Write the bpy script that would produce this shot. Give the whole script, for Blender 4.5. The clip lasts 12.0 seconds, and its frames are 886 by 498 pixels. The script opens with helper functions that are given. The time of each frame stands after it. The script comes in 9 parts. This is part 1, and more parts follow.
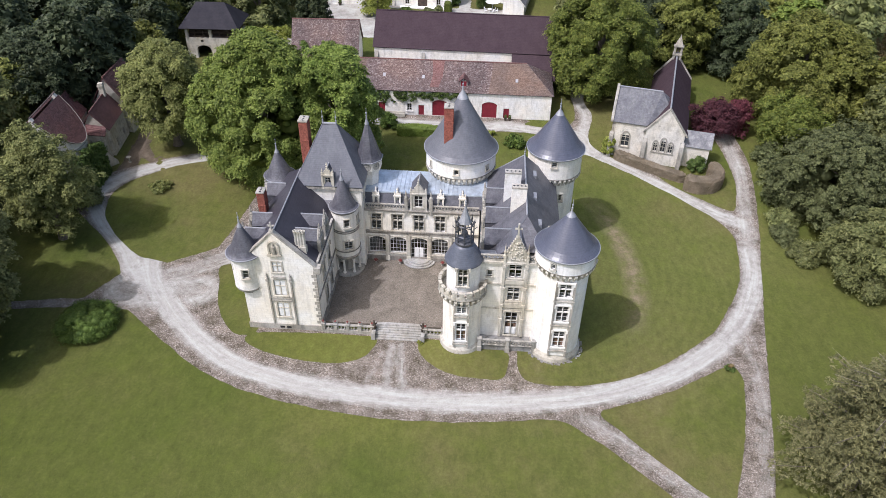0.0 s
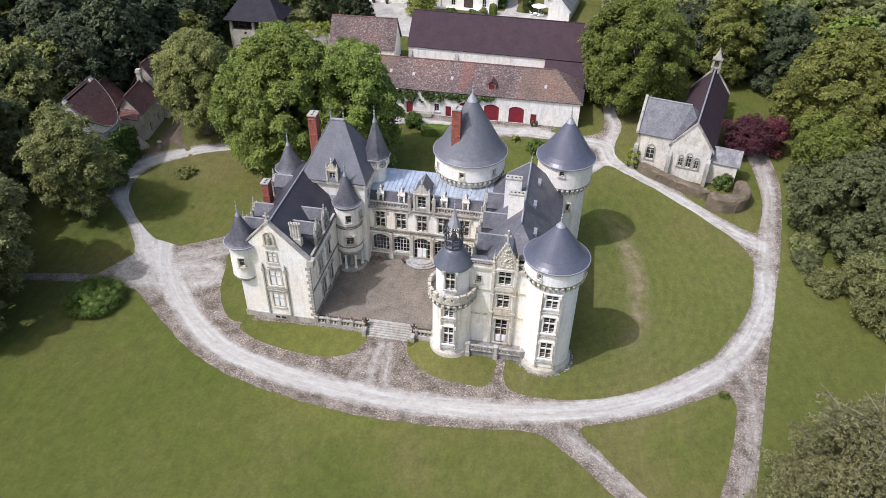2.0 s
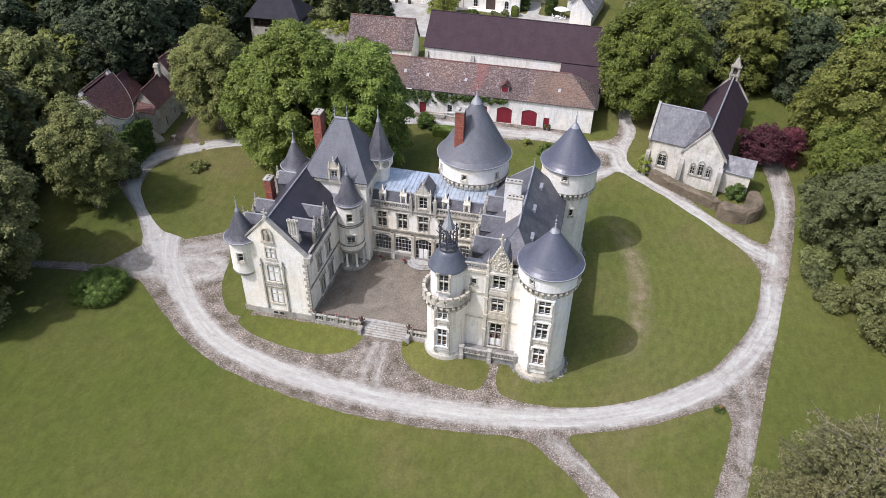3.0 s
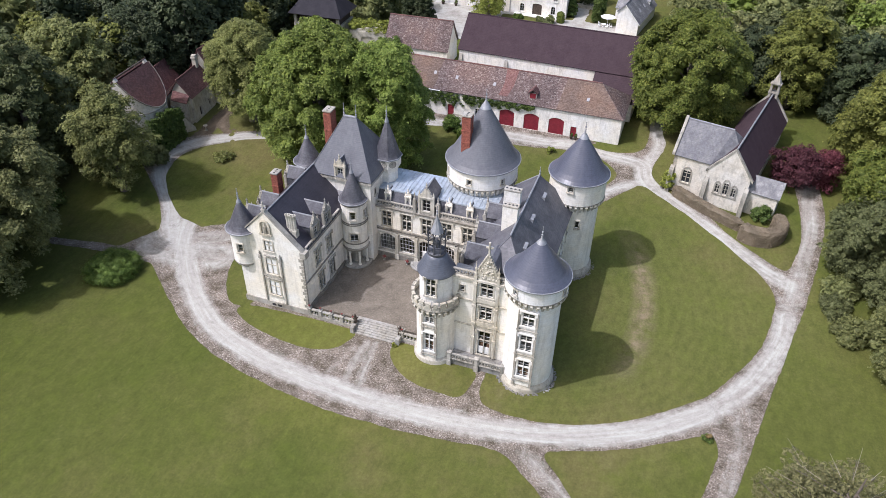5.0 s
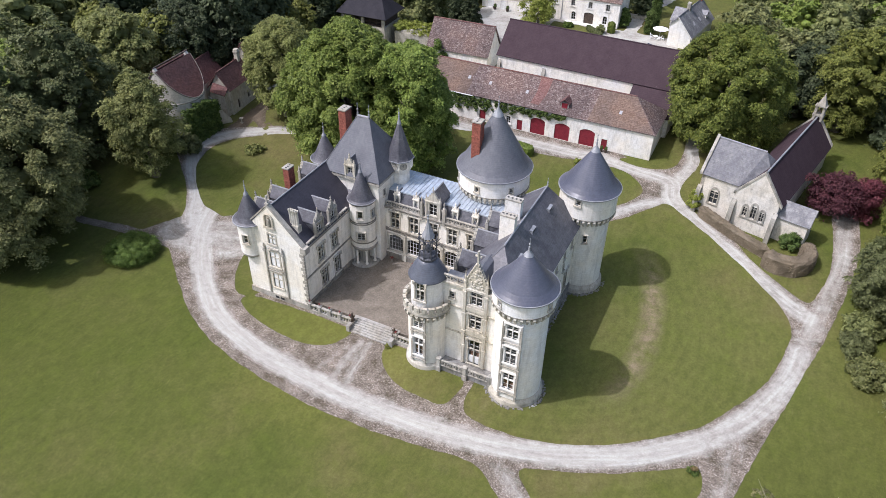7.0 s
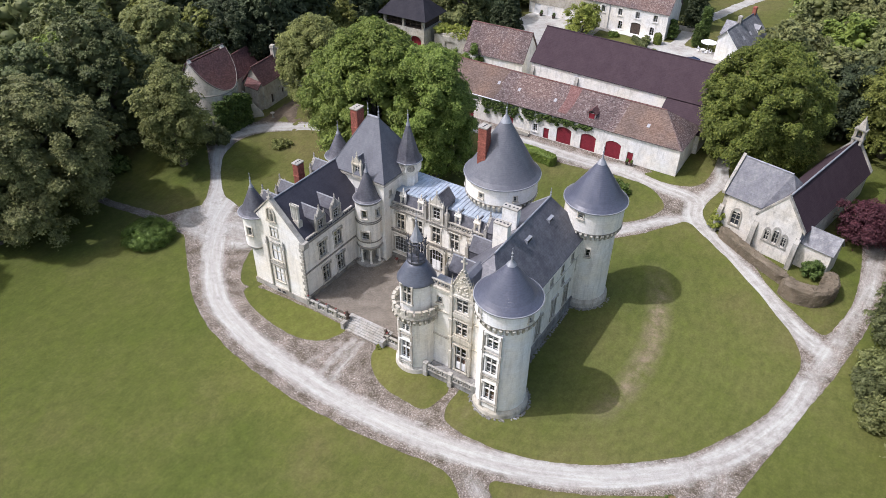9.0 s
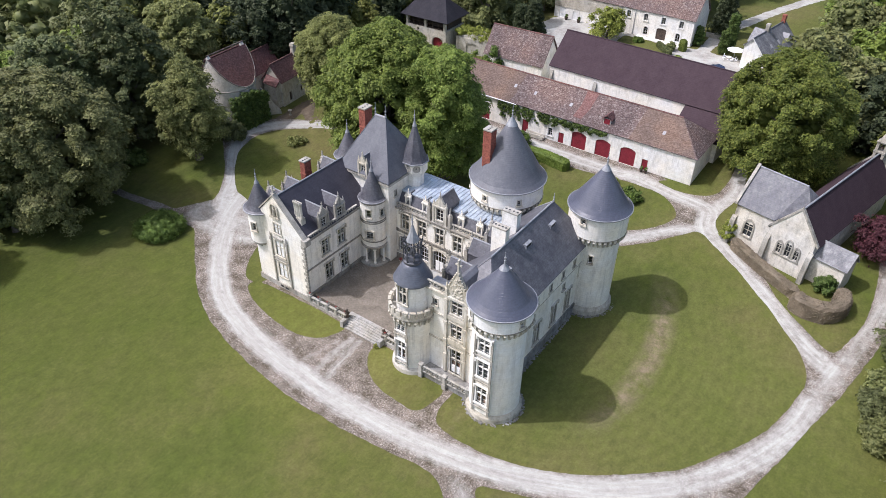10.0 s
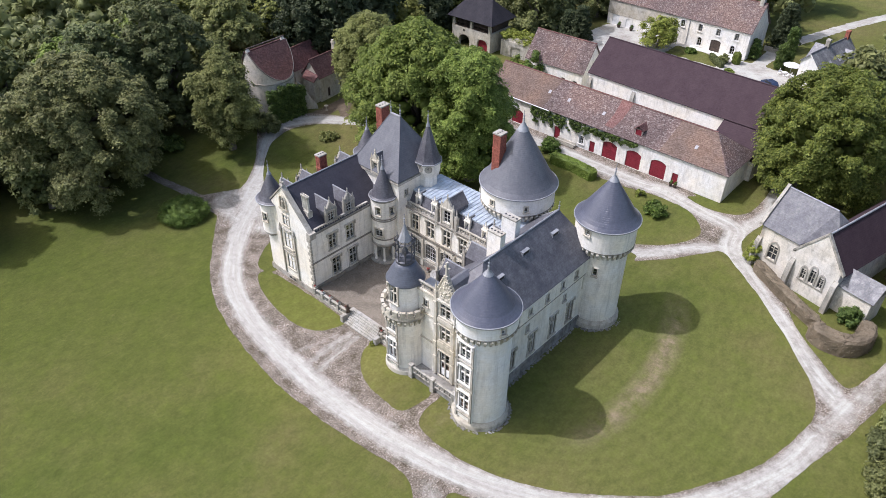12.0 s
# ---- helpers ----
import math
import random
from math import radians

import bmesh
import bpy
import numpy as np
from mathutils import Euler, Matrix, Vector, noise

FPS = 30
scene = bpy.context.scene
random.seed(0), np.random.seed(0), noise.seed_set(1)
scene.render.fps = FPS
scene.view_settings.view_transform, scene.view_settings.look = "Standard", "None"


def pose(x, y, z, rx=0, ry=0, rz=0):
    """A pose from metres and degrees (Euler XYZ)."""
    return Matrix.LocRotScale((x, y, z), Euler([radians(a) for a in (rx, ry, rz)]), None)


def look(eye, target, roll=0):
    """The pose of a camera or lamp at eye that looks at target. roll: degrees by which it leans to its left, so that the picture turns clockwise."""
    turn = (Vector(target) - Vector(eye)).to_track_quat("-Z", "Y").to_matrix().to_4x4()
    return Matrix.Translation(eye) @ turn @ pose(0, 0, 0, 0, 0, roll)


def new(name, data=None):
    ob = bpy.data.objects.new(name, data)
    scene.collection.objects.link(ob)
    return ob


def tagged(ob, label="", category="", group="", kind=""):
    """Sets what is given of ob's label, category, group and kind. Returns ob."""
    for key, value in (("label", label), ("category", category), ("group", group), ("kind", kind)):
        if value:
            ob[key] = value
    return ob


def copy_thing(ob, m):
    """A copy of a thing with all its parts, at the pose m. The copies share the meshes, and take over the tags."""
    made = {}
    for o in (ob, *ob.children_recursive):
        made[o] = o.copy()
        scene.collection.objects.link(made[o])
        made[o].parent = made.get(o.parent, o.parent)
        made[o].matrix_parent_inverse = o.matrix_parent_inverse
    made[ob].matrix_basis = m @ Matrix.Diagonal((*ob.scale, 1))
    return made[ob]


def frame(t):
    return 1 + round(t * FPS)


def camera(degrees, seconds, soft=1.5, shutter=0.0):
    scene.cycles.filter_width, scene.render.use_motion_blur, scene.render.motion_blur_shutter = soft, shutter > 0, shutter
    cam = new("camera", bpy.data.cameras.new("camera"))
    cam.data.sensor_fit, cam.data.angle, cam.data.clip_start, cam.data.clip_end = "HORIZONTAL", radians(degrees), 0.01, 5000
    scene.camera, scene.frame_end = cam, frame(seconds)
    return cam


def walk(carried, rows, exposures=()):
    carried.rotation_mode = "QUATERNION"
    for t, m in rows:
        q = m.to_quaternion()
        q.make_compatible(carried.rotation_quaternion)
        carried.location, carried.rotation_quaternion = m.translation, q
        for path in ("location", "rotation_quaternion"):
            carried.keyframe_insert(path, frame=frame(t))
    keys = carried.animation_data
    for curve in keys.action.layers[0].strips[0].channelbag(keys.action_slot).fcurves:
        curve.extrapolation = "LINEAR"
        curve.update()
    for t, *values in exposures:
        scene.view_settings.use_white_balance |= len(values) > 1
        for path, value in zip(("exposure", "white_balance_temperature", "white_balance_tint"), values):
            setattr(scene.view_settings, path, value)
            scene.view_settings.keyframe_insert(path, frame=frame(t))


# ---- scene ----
cam = camera(63.5, 12.0, 0.8)
PATH = [
    (0.0, 5.713, -68.876, 66.805, 3.513, -37.309, 0.786),
    (0.5, 7.952, -68.591, 66.777, 4.970, -37.293, 0.844),
    (1.0, 10.099, -68.265, 66.765, 6.474, -37.279, 0.880),
    (1.5, 12.189, -67.885, 66.765, 8.119, -37.278, 0.914),
    (2.0, 14.246, -67.442, 66.775, 9.745, -37.271, 0.951),
    (2.5, 16.287, -66.929, 66.791, 11.283, -37.264, 0.985),
    (4.5, 24.434, -64.148, 66.866, 17.430, -37.227, 1.012),
    (5.0, 26.463, -63.282, 66.875, 19.088, -37.213, 0.997),
    (5.5, 28.476, -62.358, 66.877, 20.554, -37.170, 0.985),
    (6.0, 30.463, -61.382, 66.869, 22.248, -37.134, 0.989),
    (6.5, 32.414, -60.358, 66.850, 23.998, -37.072, 0.953),
    (7.0, 34.321, -59.294, 66.820, 25.830, -37.010, 0.969),
    (7.5, 36.175, -58.195, 66.778, 27.542, -36.952, 0.966),
    (9.5, 42.995, -53.484, 66.501, 33.555, -36.709, 1.018),
    (10.0, 44.570, -52.222, 66.411, 35.176, -36.651, 1.045),
    (10.5, 46.121, -50.913, 66.317, 36.670, -36.599, 1.061),
    (11.0, 47.672, -49.546, 66.224, 38.356, -36.554, 1.038),
    (11.5, 49.258, -48.102, 66.134, 40.128, -36.523, 0.980),
    (12.0, 50.921, -46.562, 66.054, 41.864, -36.494, 0.883),
]
walk(cam, [(t, pose(x, y, z, 90 + pitch, 0, yaw) @ pose(0, 0, 0, 0, 0, roll)) for t, x, y, z, yaw, pitch, roll in PATH],
     [(0.0, 0.01), (4.0, 0.03), (8.0, 0.06), (12.0, 0.15)])

# ---- daylight: a high, slightly veiled sun from the south-west ----
SUN_TO = Vector((-0.77, -0.64, 1.48)).normalized()
world = bpy.data.worlds.new("sky")
scene.world = world
world.use_nodes = True
wn = world.node_tree
sky = wn.nodes.new("ShaderNodeTexSky")
sky.sky_type = "NISHITA"
sky.sun_disc = False
sky.sun_elevation = math.asin(SUN_TO.z)
sky.sun_rotation = math.atan2(SUN_TO.x, SUN_TO.y)
sky.dust_density = 4.0
wn.links.new(sky.outputs["Color"], wn.nodes["Background"].inputs["Color"])
wn.nodes["Background"].inputs["Strength"].default_value = 0.222
sun_data = bpy.data.lights.new("sun", "SUN")
sun_data.energy = 3.45
sun_data.angle = radians(0.9)
sun_data.color = (0.955, 0.94, 1.08)
sun = new("sun", sun_data)
sun.matrix_world = look((0, 0, 90), Vector((0, 0, 90)) - SUN_TO)


# ---- materials ----
def material(name, base, rough=0.8, metal=0.0, spec=0.3):
    m = bpy.data.materials.new(name)
    m.use_nodes = True
    b = m.node_tree.nodes["Principled BSDF"]
    b.inputs["Base Color"].default_value = (*base, 1)
    b.inputs["Roughness"].default_value = rough
    b.inputs["Metallic"].default_value = metal
    b.inputs["Specular IOR Level"].default_value = spec
    return m, m.node_tree, b


def nd(tree, kind, **values):
    n = tree.nodes.new("ShaderNode" + kind)
    for k, v in values.items():
        n.inputs[k.replace("_", " ")].default_value = v
    return n


def coords(tree, scale=(1, 1, 1)):
    g = tree.nodes.new("ShaderNodeNewGeometry")
    mp = nd(tree, "Mapping", Scale=scale)
    tree.links.new(g.outputs["Position"], mp.inputs["Vector"])
    return mp.outputs["Vector"]


def noise_of(tree, vec, scale, detail=4.0, rough=0.6):
    n = nd(tree, "TexNoise", Scale=scale, Detail=detail, Roughness=rough)
    tree.links.new(vec, n.inputs["Vector"])
    return n.outputs["Fac"]


def ramp(tree, fac, stops):
    r = tree.nodes.new("ShaderNodeValToRGB")
    els = r.color_ramp.elements
    els[0].position, els[0].color = stops[0][0], (*stops[0][1], 1)
    els[1].position, els[1].color = stops[-1][0], (*stops[-1][1], 1)
    for p, c in stops[1:-1]:
        els.new(p).color = (*c, 1)
    tree.links.new(fac, r.inputs["Fac"])
    return r.outputs["Color"]


def grey(*pairs):
    return [(p, (v, v, v)) for p, v in pairs]


def mixed(tree, a, b, fac, blend="MIX"):
    n = tree.nodes.new("ShaderNodeMix")
    n.data_type, n.blend_type = "RGBA", blend
    for sock, v in ((n.inputs[0], fac), (n.inputs[6], a), (n.inputs[7], b)):
        if isinstance(v, (int, float)):
            sock.default_value = v
        elif isinstance(v, tuple):
            sock.default_value = (*v, 1)
        else:
            tree.links.new(v, sock)
    return n.outputs[2]


def bump(tree, b, height, strength, dist=0.05):
    n = nd(tree, "Bump", Strength=strength, Distance=dist)
    tree.links.new(height, n.inputs["Height"])
    tree.links.new(n.outputs["Normal"], b.inputs["Normal"])


def stone(name, light, dark, stain=(0.16, 0.155, 0.14), amount=0.5, rough=0.88, run=0.16):
    """Dressed limestone: block tone, soot and rain streaks, fine grain."""
    m, t, b = material(name, light, rough, spec=0.2)
    v = coords(t)
    tone = ramp(t, noise_of(t, v, 0.45, 5), [(0.3, dark), (0.65, light)])
    streak = ramp(t, noise_of(t, coords(t, (1.6, 1.6, run)), 1.0, 6, 0.7), grey((0.49, 0.0), (0.72, amount)))
    c = mixed(t, tone, stain, streak)
    blotch = ramp(t, noise_of(t, v, 1.9, 8, 0.75), grey((0.52, 0.0), (0.76, amount * 0.85)))
    c = mixed(t, c, stain, blotch)
    warm = ramp(t, noise_of(t, v, 0.22, 4, 0.6), [(0.35, (1.05, 1.0, 0.9)), (0.65, (0.95, 0.97, 1.0))])
    c = mixed(t, c, warm, 0.8, "MULTIPLY")
    pit = ramp(t, noise_of(t, v, 6.5, 5, 0.8), grey((0.3, 0.72), (0.52, 1.04)))
    c = mixed(t, c, pit, amount, "MULTIPLY")
    # coursed blocks
    mp = coords(t, (1, 1, 1))
    sep = t.nodes.new("ShaderNodeSeparateXYZ")
    t.links.new(mp, sep.inputs[0])
    add = t.nodes.new("ShaderNodeMath")
    t.links.new(sep.outputs[0], add.inputs[0])
    t.links.new(sep.outputs[1], add.inputs[1])
    com = t.nodes.new("ShaderNodeCombineXYZ")
    t.links.new(add.outputs[0], com.inputs[0])
    t.links.new(sep.outputs[2], com.inputs[1])
    br = nd(t, "TexBrick", Scale=1.0, Mortar_Size=0.012, Bias=0.0, Brick_Width=0.75, Row_Height=0.36)
    br.inputs["Color1"].default_value = (1, 1, 1, 1)
    br.inputs["Color2"].default_value = (0.88, 0.87, 0.84, 1)
    br.inputs["Mortar"].default_value = (0.72, 0.7, 0.66, 1)
    t.links.new(com.outputs[0], br.inputs["Vector"])
    c = mixed(t, c, br.outputs["Color"], 0.55, "MULTIPLY")
    t.links.new(c, b.inputs["Base Color"])
    bump(t, b, noise_of(t, v, 14, 6), 0.35, 0.02)
    return m


def slate(name, base, pale, moss, rough=0.5, course=0.22, spec=0.35, mottle=0.0):
    """Slates in level courses, with faded patches and lichen."""
    m, t, b = material(name, base, rough, spec=spec)
    v = coords(t)
    c = ramp(t, noise_of(t, coords(t, (1, 1, 0.3)), 0.55, 6, 0.65), [(0.32, base), (0.7, pale)])
    spots = ramp(t, noise_of(t, v, 5.0, 7, 0.8), grey((0.6, 0.0), (0.72, 0.55)))
    c = mixed(t, c, moss, spots)
    if mottle:
        patches = ramp(t, noise_of(t, coords(t, (1, 1, 0.4)), 0.9, 9, 0.8), grey((0.46, 0.0), (0.66, mottle)))
        c = mixed(t, c, moss, patches)
        c = mixed(t, c, ramp(t, noise_of(t, v, 1.7, 8, 0.8), grey((0.36, 0.72), (0.62, 1.2))), 0.8, "MULTIPLY")
    single = nd(t, "TexVoronoi", Scale=4.0)
    t.links.new(coords(t, (1, 1, 1.2)), single.inputs["Vector"])
    c = mixed(t, c, ramp(t, single.outputs["Color"], grey((0.2, 0.86), (0.8, 1.08))), 0.7, "MULTIPLY")
    w = t.nodes.new("ShaderNodeTexWave")
    w.wave_type, w.bands_direction, w.wave_profile = "BANDS", "Z", "SAW"
    w.inputs["Scale"].default_value = 0.314 / course / 1.0
    w.inputs["Distortion"].default_value = 0.6
    t.links.new(v, w.inputs["Vector"])
    c = mixed(t, c, ramp(t, w.outputs["Fac"], grey((0.0, 0.75), (0.25, 1.0))), 0.7, "MULTIPLY")
    t.links.new(c, b.inputs["Base Color"])
    bump(t, b, w.outputs["Fac"], 0.4, 0.03)
    return m


def tiles(name, stops, lichen, amount=0.5, course=0.2):
    """Flat clay tiles, each of its own tone."""
    m, t, b = material(name, stops[0][1], 0.85, spec=0.2)
    v = coords(t)
    single = nd(t, "TexVoronoi", Scale=4.6)
    t.links.new(coords(t, (1, 1, 1.4)), single.inputs["Vector"])
    sep = t.nodes.new("ShaderNodeSeparateColor")
    t.links.new(single.outputs["Color"], sep.inputs[0])
    c = ramp(t, sep.outputs[0], stops)
    patch = ramp(t, noise_of(t, v, 0.13, 4), [(0.36, (0.66, 0.66, 0.68)), (0.5, (0.95, 0.93, 0.92)), (0.62, (1.12, 1.02, 0.93))])
    c = mixed(t, c, patch, 0.85, "MULTIPLY")
    sp = ramp(t, noise_of(t, v, 2.6, 8, 0.8), grey((0.56, 0.0), (0.7, amount)))
    c = mixed(t, c, lichen, sp)
    w = t.nodes.new("ShaderNodeTexWave")
    w.wave_type, w.bands_direction, w.wave_profile = "BANDS", "Z", "SAW"
    w.inputs["Scale"].default_value = 0.314 / course
    w.inputs["Distortion"].default_value = 1.2
    t.links.new(v, w.inputs["Vector"])
    c = mixed(t, c, ramp(t, w.outputs["Fac"], grey((0.0, 0.6), (0.3, 1.0))), 0.7, "MULTIPLY")
    t.links.new(c, b.inputs["Base Color"])
    bump(t, b, w.outputs["Fac"], 0.6, 0.05)
    return m


def plain(name, base, rough=0.7, metal=0.0, vary=0.25, scale=2.0, spec=0.3):
    m, t, b = material(name, base, rough, metal, spec)
    v = coords(t)
    lo = tuple(c * (1 - vary) for c in base)
    hi = tuple(min(1, c * (1 + vary)) for c in base)
    c = ramp(t, noise_of(t, v, scale, 7, 0.7), [(0.35, lo), (0.65, hi)])
    t.links.new(c, b.inputs["Base Color"])
    bump(t, b, noise_of(t, v, scale * 8, 4), 0.25, 0.02)
    return m


def foliage(name, dark, mid, light, scale=0.5):
    m, t, b = material(name, mid, 0.55, spec=0.2)
    g = t.nodes.new("ShaderNodeNewGeometry")
    c = ramp(t, g.outputs["Random Per Island"], [(0.0, dark), (0.5, mid), (1.0, light)])
    big = ramp(t, noise_of(t, coords(t), scale, 3), grey((0.35, 0.7), (0.65, 1.25)))
    c = mixed(t, c, big, 0.8, "MULTIPLY")
    oi = t.nodes.new("ShaderNodeObjectInfo")
    hue = nd(t, "HueSaturation", Saturation=0.97)
    mr = nd(t, "MapRange", To_Min=0.491, To_Max=0.502)
    mv = nd(t, "MapRange", To_Min=0.92, To_Max=1.08)
    t.links.new(oi.outputs["Random"], mr.inputs["Value"])
    t.links.new(oi.outputs["Random"], mv.inputs["Value"])
    t.links.new(mr.outputs[0], hue.inputs["Hue"])
    t.links.new(mv.outputs[0], hue.inputs["Value"])
    t.links.new(c, hue.inputs["Color"])
    t.links.new(hue.outputs[0], b.inputs["Base Color"])
    tr = t.nodes.new("ShaderNodeBsdfTranslucent")
    t.links.new(hue.outputs[0], tr.inputs["Color"])
    mx = nd(t, "MixShader", Fac=0.3)
    t.links.new(b.outputs[0], mx.inputs[1])
    t.links.new(tr.outputs[0], mx.inputs[2])
    t.links.new(mx.outputs[0], t.nodes["Material Output"].inputs["Surface"])
    return m


LIME = stone("limestone", (0.85, 0.826, 0.77), (0.75, 0.726, 0.672), (0.28, 0.264, 0.245), 0.43)
LIME_PALE = stone("pale_limestone", (0.85, 0.845, 0.83), (0.775, 0.77, 0.752), (0.33, 0.317, 0.302), 0.38)
SOOTY = stone("sooty_limestone", (0.32, 0.3, 0.27), (0.19, 0.18, 0.162), (0.06, 0.058, 0.052), 0.6)
FOOTING = stone("stained_footing", (0.34, 0.335, 0.325), (0.16, 0.157, 0.152), (0.05, 0.052, 0.05), 0.75, 0.9, 0.5)
LIME_OLD = stone("weathered_limestone", (0.45, 0.43, 0.39), (0.28, 0.268, 0.24), (0.07, 0.08, 0.073), 0.72)
CARVED = stone("carved_limestone", (0.62, 0.59, 0.52), (0.43, 0.41, 0.355), (0.1, 0.094, 0.083), 0.62)
RUBBLE = stone("limewashed_rubble", (0.72, 0.692, 0.645), (0.58, 0.553, 0.507), (0.2, 0.187, 0.165), 0.58, 0.88, 0.7)
WHITEWASH = stone("whitewashed_rubble", (0.86, 0.845, 0.82), (0.76, 0.745, 0.715), (0.3, 0.285, 0.26), 0.5, 0.9, 0.35)
OLD_RUBBLE = stone("old_rubble", (0.56, 0.53, 0.47), (0.38, 0.36, 0.315), (0.13, 0.12, 0.1), 0.6, 0.9, 0.8)
SLATE = slate("slate", (0.064, 0.064, 0.078), (0.12, 0.12, 0.136), (0.22, 0.222, 0.228), 0.45, mottle=0.3)
SLATE_WING = slate("dark_blue_slate", (0.038, 0.036, 0.047), (0.056, 0.053, 0.065), (0.13, 0.13, 0.135), 0.42)
SLATE_OLD = slate("old_dull_slate", (0.03, 0.029, 0.035), (0.043, 0.041, 0.048), (0.07, 0.068, 0.07), 0.85, 0.22, 0.08)
SLATE_BLUE = slate("new_slate", (0.072, 0.079, 0.11), (0.094, 0.1, 0.132), (0.17, 0.18, 0.2), 0.34, 0.22, 0.5)
SLATE_DOME = slate("dome_slate", (0.085, 0.095, 0.12), (0.115, 0.126, 0.155), (0.19, 0.2, 0.22), 0.36)
SLATE_PALE = slate("pale_slate", (0.12, 0.122, 0.135), (0.185, 0.186, 0.2), (0.4, 0.4, 0.39), 0.6, mottle=0.6)
SLATE_CHAPEL = slate("chapel_slate", (0.08, 0.082, 0.098), (0.125, 0.127, 0.143), (0.26, 0.262, 0.255), 0.5, mottle=0.4)
SLATE_PURPLE = slate("purple_slate", (0.048, 0.032, 0.039), (0.062, 0.043, 0.05), (0.095, 0.076, 0.078), 0.85, 0.22, 0.1)
SLATE_GREY = slate("grey_slate", (0.1, 0.104, 0.122), (0.145, 0.15, 0.168), (0.27, 0.28, 0.28), 0.44, 0.22, 0.45)
TILE = tiles("old_tile", [(0.0, (0.092, 0.066, 0.064)), (0.4, (0.138, 0.1, 0.095)), (0.8, (0.188, 0.145, 0.137)), (1.0, (0.28, 0.245, 0.232))], (0.27, 0.255, 0.235), 0.4)
TILE_FRESH = tiles("fresh_tile", [(0.0, (0.145, 0.07, 0.065)), (0.5, (0.185, 0.097, 0.09)), (1.0, (0.24, 0.15, 0.137))], (0.27, 0.22, 0.19), 0.4)
TILE_RED = tiles("red_tile", [(0.0, (0.095, 0.05, 0.05)), (0.5, (0.145, 0.075, 0.072)), (1.0, (0.2, 0.115, 0.108))], (0.27, 0.235, 0.21), 0.5)
PAVING = stone("grey_paving_stone", (0.4, 0.395, 0.38), (0.28, 0.274, 0.258), (0.08, 0.076, 0.068), 0.6)
TILE_BROWN = tiles("brown_tile", [(0.0, (0.115, 0.08, 0.066)), (0.45, (0.15, 0.11, 0.092)), (1.0, (0.2, 0.152, 0.13))], (0.25, 0.22, 0.19), 0.35)
BRICK = plain("red_brick", (0.27, 0.092, 0.066), 0.85, 0, 0.35, 3.5)
LEAD = plain("lead", (0.29, 0.3, 0.32), 0.5, 0.3, 0.2, 1.5)
DULL_ZINC = plain("dull_zinc", (0.36, 0.36, 0.38), 0.8, 0, 0.2, 3)
ZINC = plain("zinc", (0.47, 0.53, 0.6), 0.42, 0.45, 0.22, 0.7)
FRAME = plain("white_paint", (0.74, 0.74, 0.72), 0.5, 0, 0.1, 2)
SHUTTER = plain("brown_shutter", (0.42, 0.23, 0.15), 0.6, 0, 0.25, 3)
RED = plain("oxblood_paint", (0.2, 0.022, 0.034), 0.55, 0, 0.2, 1.5)
TIMBER = plain("dark_timber", (0.07, 0.052, 0.042), 0.8, 0, 0.3, 3)
IRON = plain("dark_iron", (0.045, 0.045, 0.05), 0.55, 0.6, 0.25, 3)
WHITE = plain("white_plastic", (0.78, 0.79, 0.8), 0.45, 0, 0.05, 2)
BRONZE = plain("dark_bronze", (0.09, 0.07, 0.055), 0.55, 0.5, 0.3, 4)
BLOOM = plain("red_flowers", (0.2, 0.045, 0.04), 0.7, 0, 0.4, 9)
DEAD_WOOD = plain("dead_wood", (0.3, 0.27, 0.22), 0.9, 0, 0.2, 4)
BARK = plain("bark", (0.13, 0.11, 0.09), 0.9, 0, 0.35, 3)
GLASS, _t, _b = material("glass", (0.48, 0.51, 0.52), 0.03, spec=0.5)
_b.inputs["Transmission Weight"].default_value = 1.0
_b.inputs["IOR"].default_value = 1.45

DARK_GLASS = plain("leaded_glass", (0.035, 0.04, 0.048), 0.2, 0, 0.3, 6, 0.5)

LEAF_CHESTNUT = foliage("chestnut_leaves", (0.1, 0.152, 0.026), (0.165, 0.228, 0.042), (0.245, 0.31, 0.068))
LEAF_OAK = foliage("oak_leaves", (0.102, 0.113, 0.042), (0.168, 0.18, 0.066), (0.25, 0.258, 0.1))
LEAF_OLIVE = foliage("olive_leaves", (0.13, 0.152, 0.042), (0.205, 0.228, 0.066), (0.285, 0.305, 0.102))
LEAF_DARK = foliage("dark_leaves", (0.034, 0.05, 0.024), (0.058, 0.078, 0.036), (0.095, 0.118, 0.055), 0.2)
LEAF_GOLD = foliage("yellowing_chestnut_leaves", (0.076, 0.11, 0.019), (0.13, 0.168, 0.03), (0.205, 0.238, 0.048))
LEAF_LIME = foliage("lime_leaves", (0.145, 0.175, 0.026), (0.225, 0.262, 0.045), (0.31, 0.345, 0.075))
LEAF_WOOD = foliage("woodland_leaves", (0.1, 0.12, 0.042), (0.165, 0.187, 0.065), (0.24, 0.26, 0.1), 0.2)
LEAF_LIGHT = foliage("light_leaves", (0.088, 0.102, 0.02), (0.142, 0.16, 0.033), (0.215, 0.228, 0.054), 0.4)
LEAF_LOOSE = foliage("loose_ash_leaves", (0.125, 0.145, 0.045), (0.2, 0.225, 0.072), (0.29, 0.31, 0.11), 0.4)
LEAF_DEEP = foliage("deep_wood_leaves", (0.074, 0.094, 0.036), (0.122, 0.147, 0.057), (0.185, 0.208, 0.086), 0.3)
